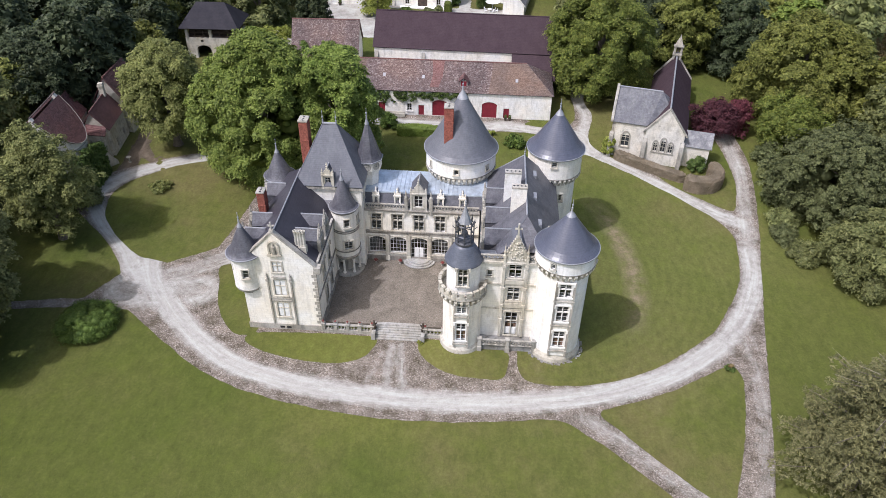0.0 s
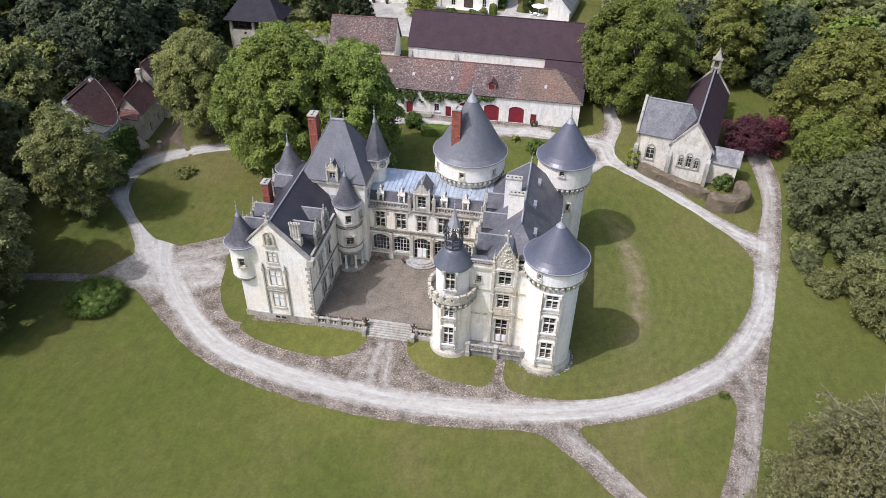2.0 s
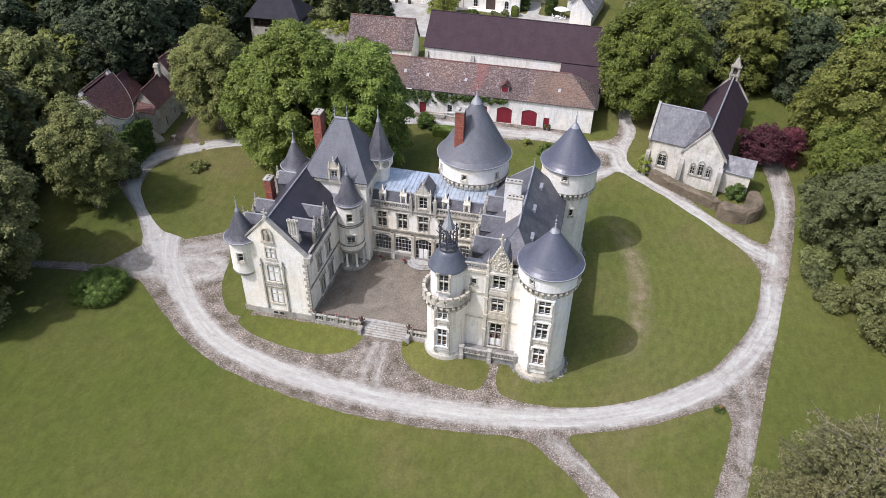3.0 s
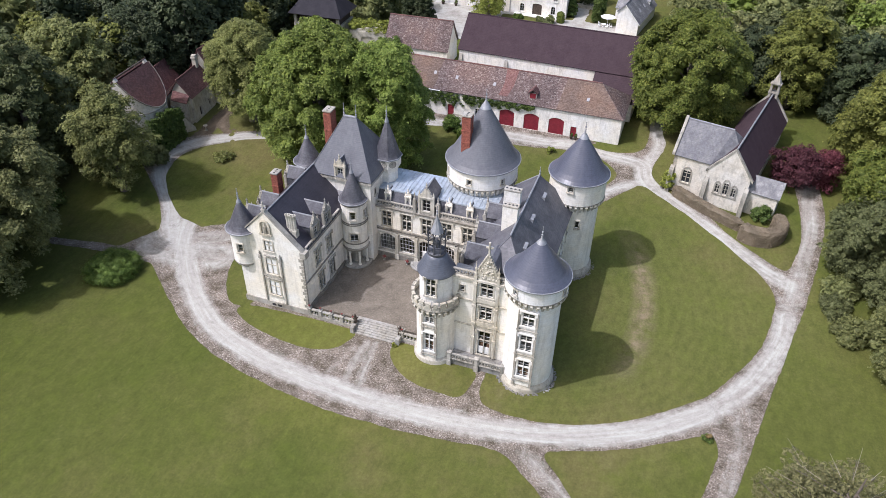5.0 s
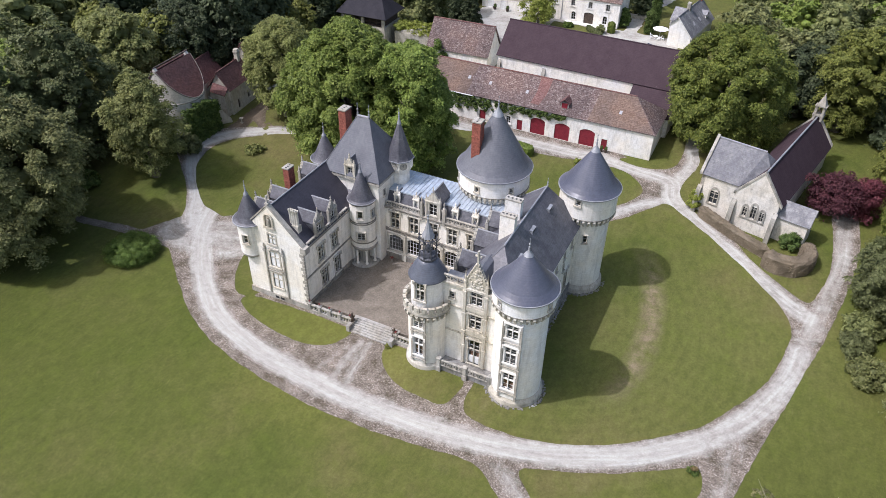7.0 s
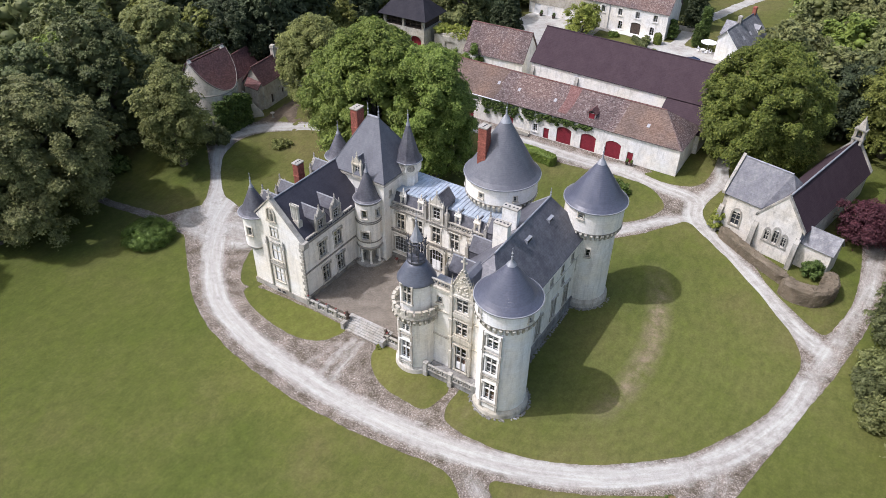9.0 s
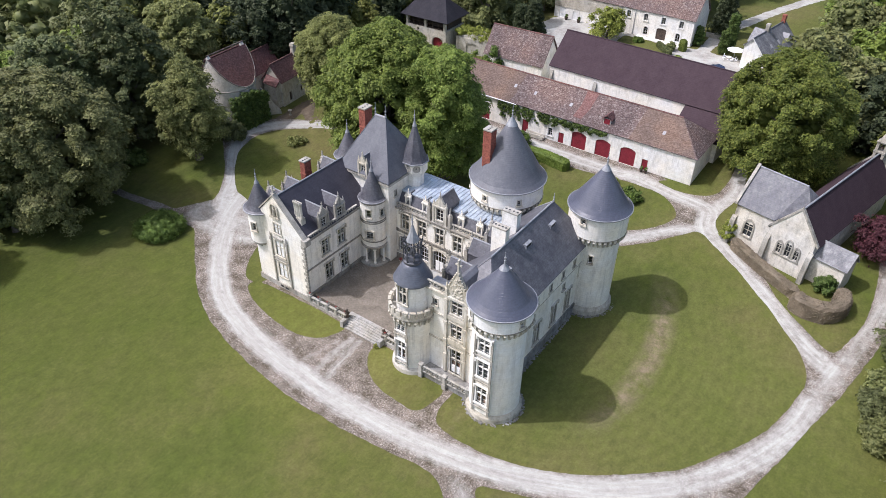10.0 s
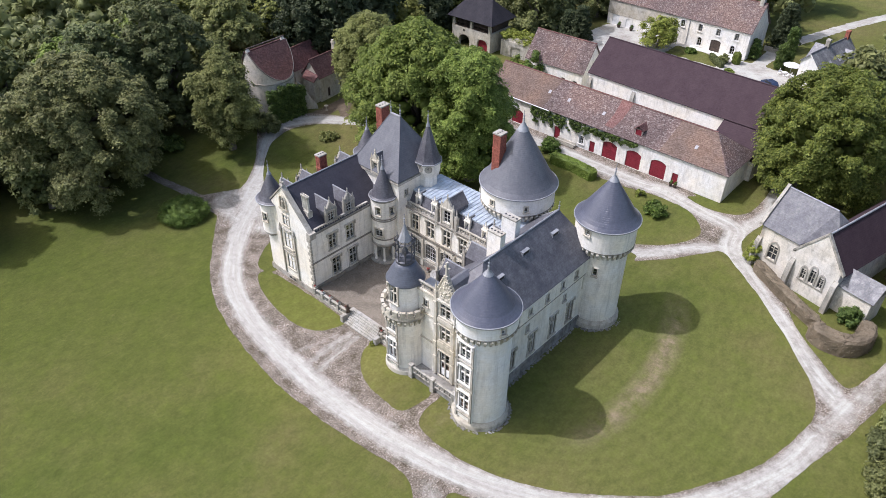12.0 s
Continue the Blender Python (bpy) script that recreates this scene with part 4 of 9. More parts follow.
def crown_mesh(name, rng, r, h, base, mat, boughs, swell, leaves, size, rag=0.2, peak=0.0, squat=0.82, thin=0.62, lumps=0.16, loose=0.22, tuft=0.7, per=36):
    """A crown of rounded boughs set over an uneven outline, each covered with flat drooping tufts of small leaves, with gaps between them."""
    mids, outs, sizes = [], [], []
    ph = rng.uniform(0, 6.3, 4)
    for i in range(boughs):
        z = 1 - 1.9 * (i + 0.5) / boughs
        a = 2.39996 * i + rng.uniform(-0.35, 0.35)
        w = math.sqrt(max(0.0, 1 - z * z)) if z > 0 else 1 - 0.28 * z * z
        w *= 1 - peak * max(z, 0)
        reach = 1 - rag * rng.uniform(0, 1) + 0.5 * rag * math.sin(3 * a + ph[0]) * math.cos(2.5 * z + ph[1])
        s = swell * rng.choice((0.5, 0.72, 0.95, 1.25)) * rng.uniform(0.85, 1.15)
        e = max(0.2, r - 0.8 * s) * reach
        mids.append((e * w * math.cos(a), e * w * math.sin(a), max(base + h * 0.5 + (h * 0.5 - 0.7 * s) * z * (0.55 + 0.45 * reach), s * 0.5)))
        n = np.array([w * math.cos(a), w * math.sin(a), 0.9 * z + 0.15])
        outs.append(n / np.linalg.norm(n))
        sizes.append(s)
    mids, outs, sizes = np.array(mids), np.array(outs), np.array(sizes)
    n = int(leaves / per * 1.9)
    ci = rng.choice(boughs, n, p=sizes ** 2 / (sizes ** 2).sum())
    d = rng.normal(size=(n, 3)) + outs[ci] * 0.85 + np.array([0, 0, 0.3])
    d /= np.linalg.norm(d, axis=1)[:, None]
    fine = np.zeros(n)
    for k in range(4):
        axis = rng.normal(size=(boughs, 3))
        axis /= np.linalg.norm(axis, axis=1)[:, None]
        fine += np.sin((d * axis[ci]).sum(1) * (6.5 + 3.5 * k) + rng.uniform(0, 6.3, boughs)[ci]) / (1 + 0.4 * k)
    rad = sizes[ci] * (0.88 + lumps * fine * 0.6) + loose * rng.normal(size=n)
    c = mids[ci] + d * rad[:, None] * np.array([1, 1, squat])
    keep = np.ones(n, bool)
    for j in range(boughs):
        q = (c - mids[j]) / np.array([1, 1, squat])
        keep &= ((q * q).sum(1) > (0.66 * sizes[j]) ** 2) | (ci == j)
    c, d = c[keep][:leaves // per], d[keep][:leaves // per]
    k = len(c)
    face = d * 0.55 + rng.normal(size=(k, 3)) * 0.2 + np.array([0, 0, 0.75])
    face /= np.linalg.norm(face, axis=1)[:, None]
    u = np.cross(face, rng.normal(size=(k, 3)))
    u /= np.linalg.norm(u, axis=1)[:, None]
    v = np.cross(face, u)
    ti = np.repeat(np.arange(k), per)
    n = len(ti)
    wide = (tuft * rng.uniform(0.55, 1.45, k))[ti]
    g, h_, e = rng.normal(size=n), rng.normal(size=n), rng.normal(size=n)
    side = u[ti] * (g * 0.55)[:, None] + v[ti] * (h_ * 0.55)[:, None]
    c = c[ti] + side * wide[:, None] + face[ti] * (wide * (0.1 * e - 0.1 * (g * g + h_ * h_)))[:, None]
    nrm = face[ti] + side * 0.35 + rng.normal(size=(n, 3)) * 0.36
    nrm /= np.linalg.norm(nrm, axis=1)[:, None]
    a = np.cross(nrm, rng.normal(size=(n, 3)))
    a /= np.linalg.norm(a, axis=1)[:, None] + 1e-9
    b = np.cross(nrm, a)
    s = size * rng.uniform(0.55, 1.4, n)[:, None]
    a, b = a * s, b * s * thin
    verts = np.stack([c - a * 0.8 + b, c - a * 0.8 - b, c + a * 1.1], 1).reshape(-1, 3)
    inner = np.concatenate([np.column_stack([mids, sizes * 0.48]), np.column_stack([mids * np.array([0.5, 0.5, 1]) * np.array([1, 1, 0.9]) + np.array([0, 0, 0.1 * base]), sizes * 0.72])])
    return tri_mesh(name, verts, inner, squat, mat)


def tri_mesh(name, verts, inner, squat, mat):
    """Loose leaf triangles, and rounded leafy hearts (rows of x, y, z, radius) within them."""
    t = (1 + 5 ** 0.5) / 2
    ico = np.array([(-1, t, 0), (1, t, 0), (-1, -t, 0), (1, -t, 0), (0, -1, t), (0, 1, t), (0, -1, -t), (0, 1, -t), (t, 0, -1), (t, 0, 1), (-t, 0, -1), (-t, 0, 1)]) / math.sqrt(1 + t * t)
    tri = np.array([(0, 11, 5), (0, 5, 1), (0, 1, 7), (0, 7, 10), (0, 10, 11), (1, 5, 9), (5, 11, 4), (11, 10, 2), (10, 7, 6), (7, 1, 8), (3, 9, 4), (3, 4, 2), (3, 2, 6), (3, 6, 8), (3, 8, 9), (4, 9, 5), (2, 4, 11), (6, 2, 10), (8, 6, 7), (9, 8, 1)])
    n, k = len(verts) // 3, len(inner)
    hearts = (inner[:, None, :3] + ico[None] * inner[:, None, 3:4] * np.array([1, 1, squat])).reshape(-1, 3)
    hf = (tri[None] + 12 * np.arange(k)[:, None, None]).reshape(-1, 3) + len(verts)
    me = bpy.data.meshes.new(name)
    me.vertices.add(len(verts) + len(hearts))
    me.vertices.foreach_set("co", np.concatenate([verts, hearts]).astype(np.float32).ravel())
    loops = np.concatenate([np.arange(n * 3), hf.ravel()]).astype(np.int32)
    me.loops.add(len(loops))
    me.loops.foreach_set("vertex_index", loops)
    me.polygons.add(n + len(hf))
    me.polygons.foreach_set("loop_start", (np.arange(n + len(hf)) * 3).astype(np.int32))
    me.update(calc_edges=True)
    me.validate()
    me.materials.append(mat)
    return me


def trunk_mesh(name, rng, height, r, spread, mat, limbs=7):
    bm = bmesh.new()
    lathe(bm, [(r * 1.5, -0.4), (r * 1.1, 0.5), (r * 0.9, height * 0.3), (r * 0.6, height * 0.6), (r * 0.15, height * 0.9)], 10)
    for i in range(limbs):
        a = 6.283 * i / limbs + rng.uniform(-0.3, 0.3)
        z = height * rng.uniform(0.25, 0.6)
        q = (spread * 0.45 * math.cos(a), spread * 0.45 * math.sin(a), z + height * rng.uniform(0.1, 0.24))
        bar(bm, (0, 0, z), q, r * 0.4, 6, r * 0.1)
    return mesh_of(name, bm, mat, True)


def tree(x, y, z, r, h, mat, seed, label, category="tree", boughs=60, swell=2.0, leaves=60000, size=0.2, clear=0.0, name="tree", group="", rag=0.2, peak=0.0, squat=0.82, loose=0.22, lumps=0.16, tuft=0.7):
    rng = np.random.RandomState(seed)
    t = thing(name, x, y, z, 0, label, category, group)
    part("trunk", trunk_mesh("trunk", rng, h, 0.028 * h + 0.1, r, BARK), BARK, t)
    part("crown", crown_mesh("crown", rng, r, h * (1 - clear), h * clear, mat, boughs, swell, leaves, size, rag, peak, squat, loose=loose, lumps=lumps, tuft=tuft), mat, t)
    return t


def shrub(x, y, r, h, mat, seed, label, name="shrub", category="shrub", count=40, per=50, size=0.22, z=None):
    rng = np.random.RandomState(seed)
    t = thing(name, x, y, height(x, y) if z is None else z, 0, label, category)
    cl = []
    for i in range(count):
        a, f = rng.uniform(0, 6.283), rng.uniform(0, 1) ** 0.5
        zz = rng.uniform(0.15, 0.8) * h * math.sqrt(max(0.05, 1 - 0.8 * f * f))
        cl.append((r * 0.82 * f * math.cos(a), r * 0.82 * f * math.sin(a), zz, min(r, h) * 0.3 * rng.uniform(0.7, 1.3)))
    part("foliage", leaf_mesh("foliage", cl, per, size, mat, rng), mat, t)
    bm = bmesh.new()
    for k in range(4):
        bar(bm, (0.1 * math.cos(k * 1.6), 0.1 * math.sin(k * 1.6), -0.1), (0.4 * r * math.cos(k * 1.6), 0.4 * r * math.sin(k * 1.6), 0.5 * h), 0.05, 5, 0.02)
    part("stem", bm, BARK, t)
    return t


def hedge(points, width, tall, mat, seed, label, per=7, size=0.085):
    """A clipped hedge along a line: a solid, slightly wavy body thick with small leaves."""
    rng = np.random.RandomState(seed)
    line = smooth_line(points, False)
    x0, y0 = points[0]
    t = thing("hedge", x0, y0, height(x0, y0), 0, label, "hedge")
    keep = [line[0]]
    for p in line[1:]:
        if np.linalg.norm(p - keep[-1]) > 0.45:
            n = int(np.linalg.norm(p - keep[-1]) / 0.45)
            a = keep[-1]
            keep += [a + (p - a) * (k + 1) / n for k in range(n)]
    prof = [(-1, 0.0), (-1, 0.5), (-0.97, 0.85), (-0.7, 1.0), (-0.25, 1.02), (0.25, 1.02), (0.7, 1.0), (0.97, 0.85), (1, 0.5), (1, 0.0)]
    cl, rows = [], []
    bm = bmesh.new()
    for i, p in enumerate(keep):
        d = keep[min(i + 1, len(keep) - 1)] - keep[max(i - 1, 0)]
        d = d / (np.linalg.norm(d) + 1e-9)
        end = 0.55 if i in (0, len(keep) - 1) else 1.0
        row = []
        for u, w in prof:
            q = np.array([-d[1], d[0]]) * u * width * 0.42 * end + rng.normal(size=2) * 0.05
            z = height(*p) - height(x0, y0) + w * (tall - 0.12) * (1 if end == 1 else 0.9) + rng.uniform(-0.05, 0.05) - (0.2 if w == 0 else 0)
            v = (p[0] - x0 + q[0], p[1] - y0 + q[1], z)
            row.append(bm.verts.new(v))
        rows.append(row)
    for a, b in zip(rows, rows[1:]):
        for k in range(len(prof) - 1):
            f = bm.faces.new((a[k], b[k], b[k + 1], a[k + 1]))
            for _ in range(int(f.calc_area() * 14) + 1):
                u, w = rng.uniform(), rng.uniform()
                q = (a[k].co * (1 - u) + b[k].co * u) * (1 - w) + (a[k + 1].co * (1 - u) + b[k + 1].co * u) * w
                cl.append((*q, 0.1 * rng.uniform(0.6, 1.4)))
    bm.faces.new(rows[0])
    bm.faces.new(rows[-1][::-1])
    bm.from_mesh(leaf_mesh("leaves", cl, per, size, mat, rng, 0.5, 0.05))
    part("foliage", bm, mat, t)
    return t


def conifer(x, y, z, h, r, seed, label, mat=None, whorls=15, spikes=10, name="conifer", per=24, size=0.35):
    """A spreading conifer: whorls of arching boughs set with feathery sprays."""
    rng = np.random.RandomState(seed)
    t = thing(name, x, y, z, 0, label, "conifer")
    bm = bmesh.new()
    lathe(bm, [(0.55, -0.4), (0.42, h * 0.3), (0.25, h * 0.7), (0.03, h)], 8)
    cl = []
    for w in range(whorls):
        f = (w + 0.5) / whorls
        zz = h * (0.1 + 0.9 * f)
        length = r * (1 - f) ** 0.75 + 0.7
        for k in range(spikes):
            a = 6.283 * (k + rng.uniform(-0.4, 0.4)) / spikes + w * 0.7
            ln = length * rng.uniform(0.75, 1.15)
            tip = (ln * math.cos(a), ln * math.sin(a), zz + ln * rng.uniform(-0.05, 0.12))
            bar(bm, (0, 0, zz - 0.3), tip, 0.07, 5, 0.015)
            m = max(2, int(ln / 0.75))
            for q in range(1, m + 1):
                g = q / m
                cl.append((tip[0] * g, tip[1] * g, zz + (tip[2] - zz) * g, (0.36 + 0.35 * (1 - g)) * rng.uniform(0.7, 1.25)))
                if g > 0.3:
                    s = rng.choice((-1, 1)) * ln * 0.16
                    cl.append((tip[0] * g - s * math.sin(a), tip[1] * g + s * math.cos(a), zz + (tip[2] - zz) * g - 0.1, 0.45 * rng.uniform(0.8, 1.2)))
    part("trunk", mesh_of("trunk", bm, BARK), BARK, t)
    part("crown", leaf_mesh("crown", cl, per, size, mat or LEAF_PINE, rng, 0.9, 0.0, 0.26, 0.9), mat or LEAF_PINE, t)
    return t


def cedar(x, y, z, h, r, seed, label):
    """An old cedar: uneven tiers of flat feathery plates on long boughs, bare twigs standing out at the top."""
    rng = np.random.RandomState(seed)
    t = thing("conifer", x, y, z, 0, label, "conifer")
    bm, twigs = bmesh.new(), bmesh.new()
    lathe(bm, [(0.6, -0.4), (0.45, h * 0.3), (0.25, h * 0.7), (0.05, h)], 8)
    cl = []
    for w in range(46):
        f = (w // 4 + 0.4 + rng.uniform(-0.2, 0.2)) / 12
        a = 2.39996 * w + rng.uniform(-0.3, 0.3)
        zz = h * (0.1 + 0.86 * f)
        ln = (r * (1 - f ** 1.6) ** 0.6 + 1.2) * rng.uniform(0.68, 1.12)
        rise = rng.uniform(-0.06, 0.14)
        ca, sa = math.cos(a), math.sin(a)
        bar(bm, (0, 0, zz - 0.3), (ln * 0.96 * ca, ln * 0.96 * sa, zz + ln * rise), 0.09, 5, 0.015)
        for g in np.arange(0.16, 1.0, 0.5 / ln):
            half = ln * 0.24 * (math.sin(math.pi * g ** 0.8) + 0.18)
            for s in np.arange(-half, half + 0.01, 0.62):
                s += rng.uniform(-0.22, 0.22)
                along = ln * g + 0.25 * abs(s) + rng.uniform(-0.2, 0.2)
                cl.append((along * ca - s * sa, along * sa + s * ca, zz + along * rise - 0.12 * abs(s) - 0.05 * along * g + rng.uniform(-0.1, 0.1), rng.uniform(0.18, 0.4)))
        if f > 0.55:
            bar(twigs, (ln * 0.5 * ca, ln * 0.5 * sa, zz + 0.3), (ln * 1.02 * ca, ln * 1.02 * sa, zz + 0.4 + ln * 0.1), 0.025, 4, 0.01)
    part("trunk", mesh_of("trunk", bm, BARK), BARK, t)
    part("twig", twigs, DEAD_WOOD, t, "bare pale twigs")
    part("crown", leaf_mesh("crown", cl, 20, 0.19, LEAF_PINE, rng, 0.7, 0.0, 0.34, 1.2), LEAF_PINE, t)
    return t


# ---- the chateau ----
house = thing("chateau", -4, 10, 0, 0, "cream limestone chateau with slate-roofed round towers", "castle")
HX, HY = -4, 10


def hp(name, bm, mat, label="", parent=None, smooth=False):
    """A part of the chateau, drawn in park coordinates."""
    if isinstance(bm, bmesh.types.BMesh) and parent is None:
        bmesh.ops.translate(bm, verts=bm.verts[:], vec=(-HX, -HY, 0))
    return part(name, bm, mat, parent or house, label, None, smooth)


class Local:
    """Shifts a pose from park coordinates to the chateau's own."""
    @staticmethod
    def m(p):
        return Matrix.Translation((-HX, -HY, 0)) @ p


def put_window(w, h, m, kind="cross", mat=None, shut=0.0, label=""):
    return window(house, w, h, Local.m(m), kind, mat, shut, label)


def flat_wall(name, x0, y0, ang, length, z0, z1, opens, mat, thick=0.6, top=None, breaks=(), label=""):
    """opens: (u, z, w, h, kind, shut)."""
    bm = bmesh.new()
    holes = [(u - w / 2, u + w / 2, z, z + h) for u, z, w, h, kind, shut in opens]
    shell(bm, [0, length, *breaks], [z0, z1] if not top else [z0, z1, max(top(b) for b in breaks)], holes, flat(x0, y0, ang), thick, top)
    hp(name, bm, mat, label)
    for u, z, w, h, kind, shut in opens:
        put_window(w, h, wall_at(x0, y0, ang, u, z), kind, None, shut)


def round_wall(name, cx, cy, r, z0, z1, opens, mat, thick=0.6, n=48, label="", rings=()):
    """opens: (angle, z, w, h, kind, shut)."""
    bm = bmesh.new()
    holes = []
    for a, z, w, h, kind, shut in opens:
        d = math.degrees(w / 2 / r)
        holes.append((a - d, a + d, z, z + h))
    shell(bm, steps(-180, 180, n), [z0, z1, *rings], holes, drum(cx, cy, r), thick, None, True)
    hp(name, bm, mat, label)
    for a, z, w, h, kind, shut in opens:
        if kind:
            put_window(w, h, drum_at(cx, cy, r, a, z, 0.02), kind, None, shut)


def ring(name, cx, cy, r, z0, z1, out, mat, n=48, label=""):
    bm = bmesh.new()
    lathe(bm, [(r - 0.2, z0), (r + out * 0.5, z0), (r + out, z0 + (z1 - z0) * 0.45), (r + out, z1), (r - 0.2, z1)], n, cx, cy)
    hp(name, bm, mat, label)


def tower_top(cx, cy, r_shaft, r_drum, r_roof, zc0, zc1, ze, zt, n_corbel, roofmat, opens=(), mat=None):
    """Machicolated head: corbels, drum, gutter, cone."""
    corbels(house, cx - HX, cy - HY, r_shaft, zc0, zc1, n_corbel, r_drum - r_shaft + 0.02)
    round_wall("tower_drum", cx, cy, r_drum, zc1, ze, list(opens), mat or LIME_PALE, 0.5, 56, "projecting pale stone tower head")
    ring("string_course", cx, cy, r_drum, zc1 + 0.02, zc1 + 0.14, 0.05, SOOTY, 56)
    cone(house, cx - HX, cy - HY, r_roof, ze, zt, roofmat)


def slates(name, quads, mat, thick=0.22, label="", parent=None):
    """One part for each slope."""
    for q in quads:
        bm = bmesh.new()
        slab(bm, q, thick)
        ob = hp(name, bm, mat, label, parent)
    return ob


def ridge_cap(a, b, r=0.1, mat=None):
    bm = bmesh.new()
    bar(bm, a, b, r, 8)
    hp("ridge_cap", bm, mat or LEAD, "pale lead ridge")


def stone_dormer(x, y, z, ang, w, h, depth, roof_z, mat=None, small=False, ornate=True, slate_mat=None):
    """A gabled stone window that stands on the eaves; its slate roof runs back into the slope. Front faces along -y before turning."""
    m = pose(x - HX, y - HY, z, 0, 0, ang)
    mat = mat or LIME_OLD
    key = (round(w, 2), round(h, 2), small, mat.name)

    def front(bm):
        top = h + 0.25
        rise = w * (0.75 if not small else 0.6)
        ow = w * 0.28 if not small else w * 0.27
        shell(bm, [-w / 2, w / 2, 0], [0, top, top + rise], [(-ow, ow, h * 0.18, h * 0.92)], lambda u, v, d: (u, d, v), 0.35, lambda u: top + rise * max(0, 1 - abs(u) / (w / 2)))
        if ornate:
            for s in (-1, 1):
                p = 0.13 if not small else 0.07
                box(bm, s * w / 2 - p, s * w / 2 + p, -0.12, 0.3, -0.1, top + 0.15)
                lathe(bm, [(p * 1.2, top + 0.15), (p * 1.5, top + 0.25), (p * 0.75, top + 0.4), (p, top + 0.5), (0, top + 0.5 + p * 4)], 6, s * w / 2, 0.1)
                # crockets up the gable
                for k in range(1, 4):
                    f = k / 4
                    px, pz = s * w / 2 * (1 - f), top + rise * f
                    box(bm, px - 0.05, px + 0.05, -0.02, 0.2, pz - 0.04, pz + 0.14)
            lathe(bm, [(0.12, top + rise - 0.05), (0.16, top + rise + 0.15), (0.07, top + rise + 0.3), (0.13, top + rise + 0.5), (0, top + rise + 0.85)], 6, 0, 0.12)
            box(bm, -w / 2 - 0.15, w / 2 + 0.15, -0.16, -0.002, top - 0.12, top + 0.05)
        box(bm, -ow - 0.12, ow + 0.12, -0.1, 0.02, h * 0.18 - 0.14, h * 0.18)
    ob = part("dormer", shared(("dormer",) + key, front, mat), mat, house, "carved stone dormer" if ornate else "", m)
    ow = w * 0.28 if not small else w * 0.27
    part("window_frame", shared(("window_frame", "dormer") + key, lambda bm: frame_bars(bm, ow * 2, h * 0.74, 2, 3, 0.16), FRAME), FRAME, ob, "", pose(0, 0, h * 0.18))
    part("pane", shared(("pane", "dormer") + key, lambda bm: box(bm, -ow + 0.03, ow - 0.03, 0.182, 0.194, 0.03, h * 0.74 - 0.03), GLASS), GLASS, ob, "", pose(0, 0, h * 0.18))

    def back(bm):
        top = h + 0.25
        rise = w * (0.75 if not small else 0.6)
        rz = top + rise - 0.1
        for s in (-1, 1):
            slab(bm, [(0, 0.3, rz), (s * (w / 2 + 0.12), 0.3, top - 0.12), (s * (w / 2 + 0.12), depth, top - 0.12), (0, depth, rz)][::s], 0.12)
            box(bm, s * (w / 2 - 0.06) - 0.06, s * (w / 2 - 0.06) + 0.06, 0.35, depth, 0, top - 0.25)
    part("dormer_roof", shared(("dormer_roof", depth) + key, back, slate_mat or SLATE), slate_mat or SLATE, ob, "slate dormer roof")
    part("ridge_cap", shared(("ridge_cap", depth) + key, lambda bm: bar(bm, (0, 0.3, h + 0.15 + w * (0.75 if not small else 0.6)), (0, depth, h + 0.15 + w * (0.75 if not small else 0.6)), 0.09, 6), LEAD), LEAD, ob)
    return ob


def lattice(x0, y0, ang, length, z, panel=0.95, h=0.85, mat=None):
    """Pierced parapet: rails, small piers and crossed tracery in panels."""
    mat = mat or LIME_OLD
    n = max(1, round(length / panel))
    p = length / n

    def tracery(bm):
        box(bm, -p / 2, p / 2, -0.12, 0.12, 0, 0.12)
        box(bm, -p / 2, p / 2, -0.14, 0.14, h - 0.13, h)
        for a, b in (((-p / 2 + 0.08, 0.1), (p / 2 - 0.08, h - 0.1)), ((p / 2 - 0.08, 0.1), (-p / 2 + 0.08, h - 0.1))):
            bar(bm, (a[0], 0, a[1]), (b[0], 0, b[1]), 0.05, 5)
        lathe(bm, [(0.0, h / 2 - 0.12), (0.12, h / 2), (0.0, h / 2 + 0.12)], 6)
        box(bm, -p / 2 - 0.07, -p / 2 + 0.07, -0.1, 0.1, 0.1, h - 0.1)
    me = shared(("parapet_panel", round(p, 3), h, mat.name), tracery, mat)
    for i in range(n):
        part("parapet_panel", me, mat, house, "", Local.m(wall_at(x0, y0, ang, p * (i + 0.5), z)))


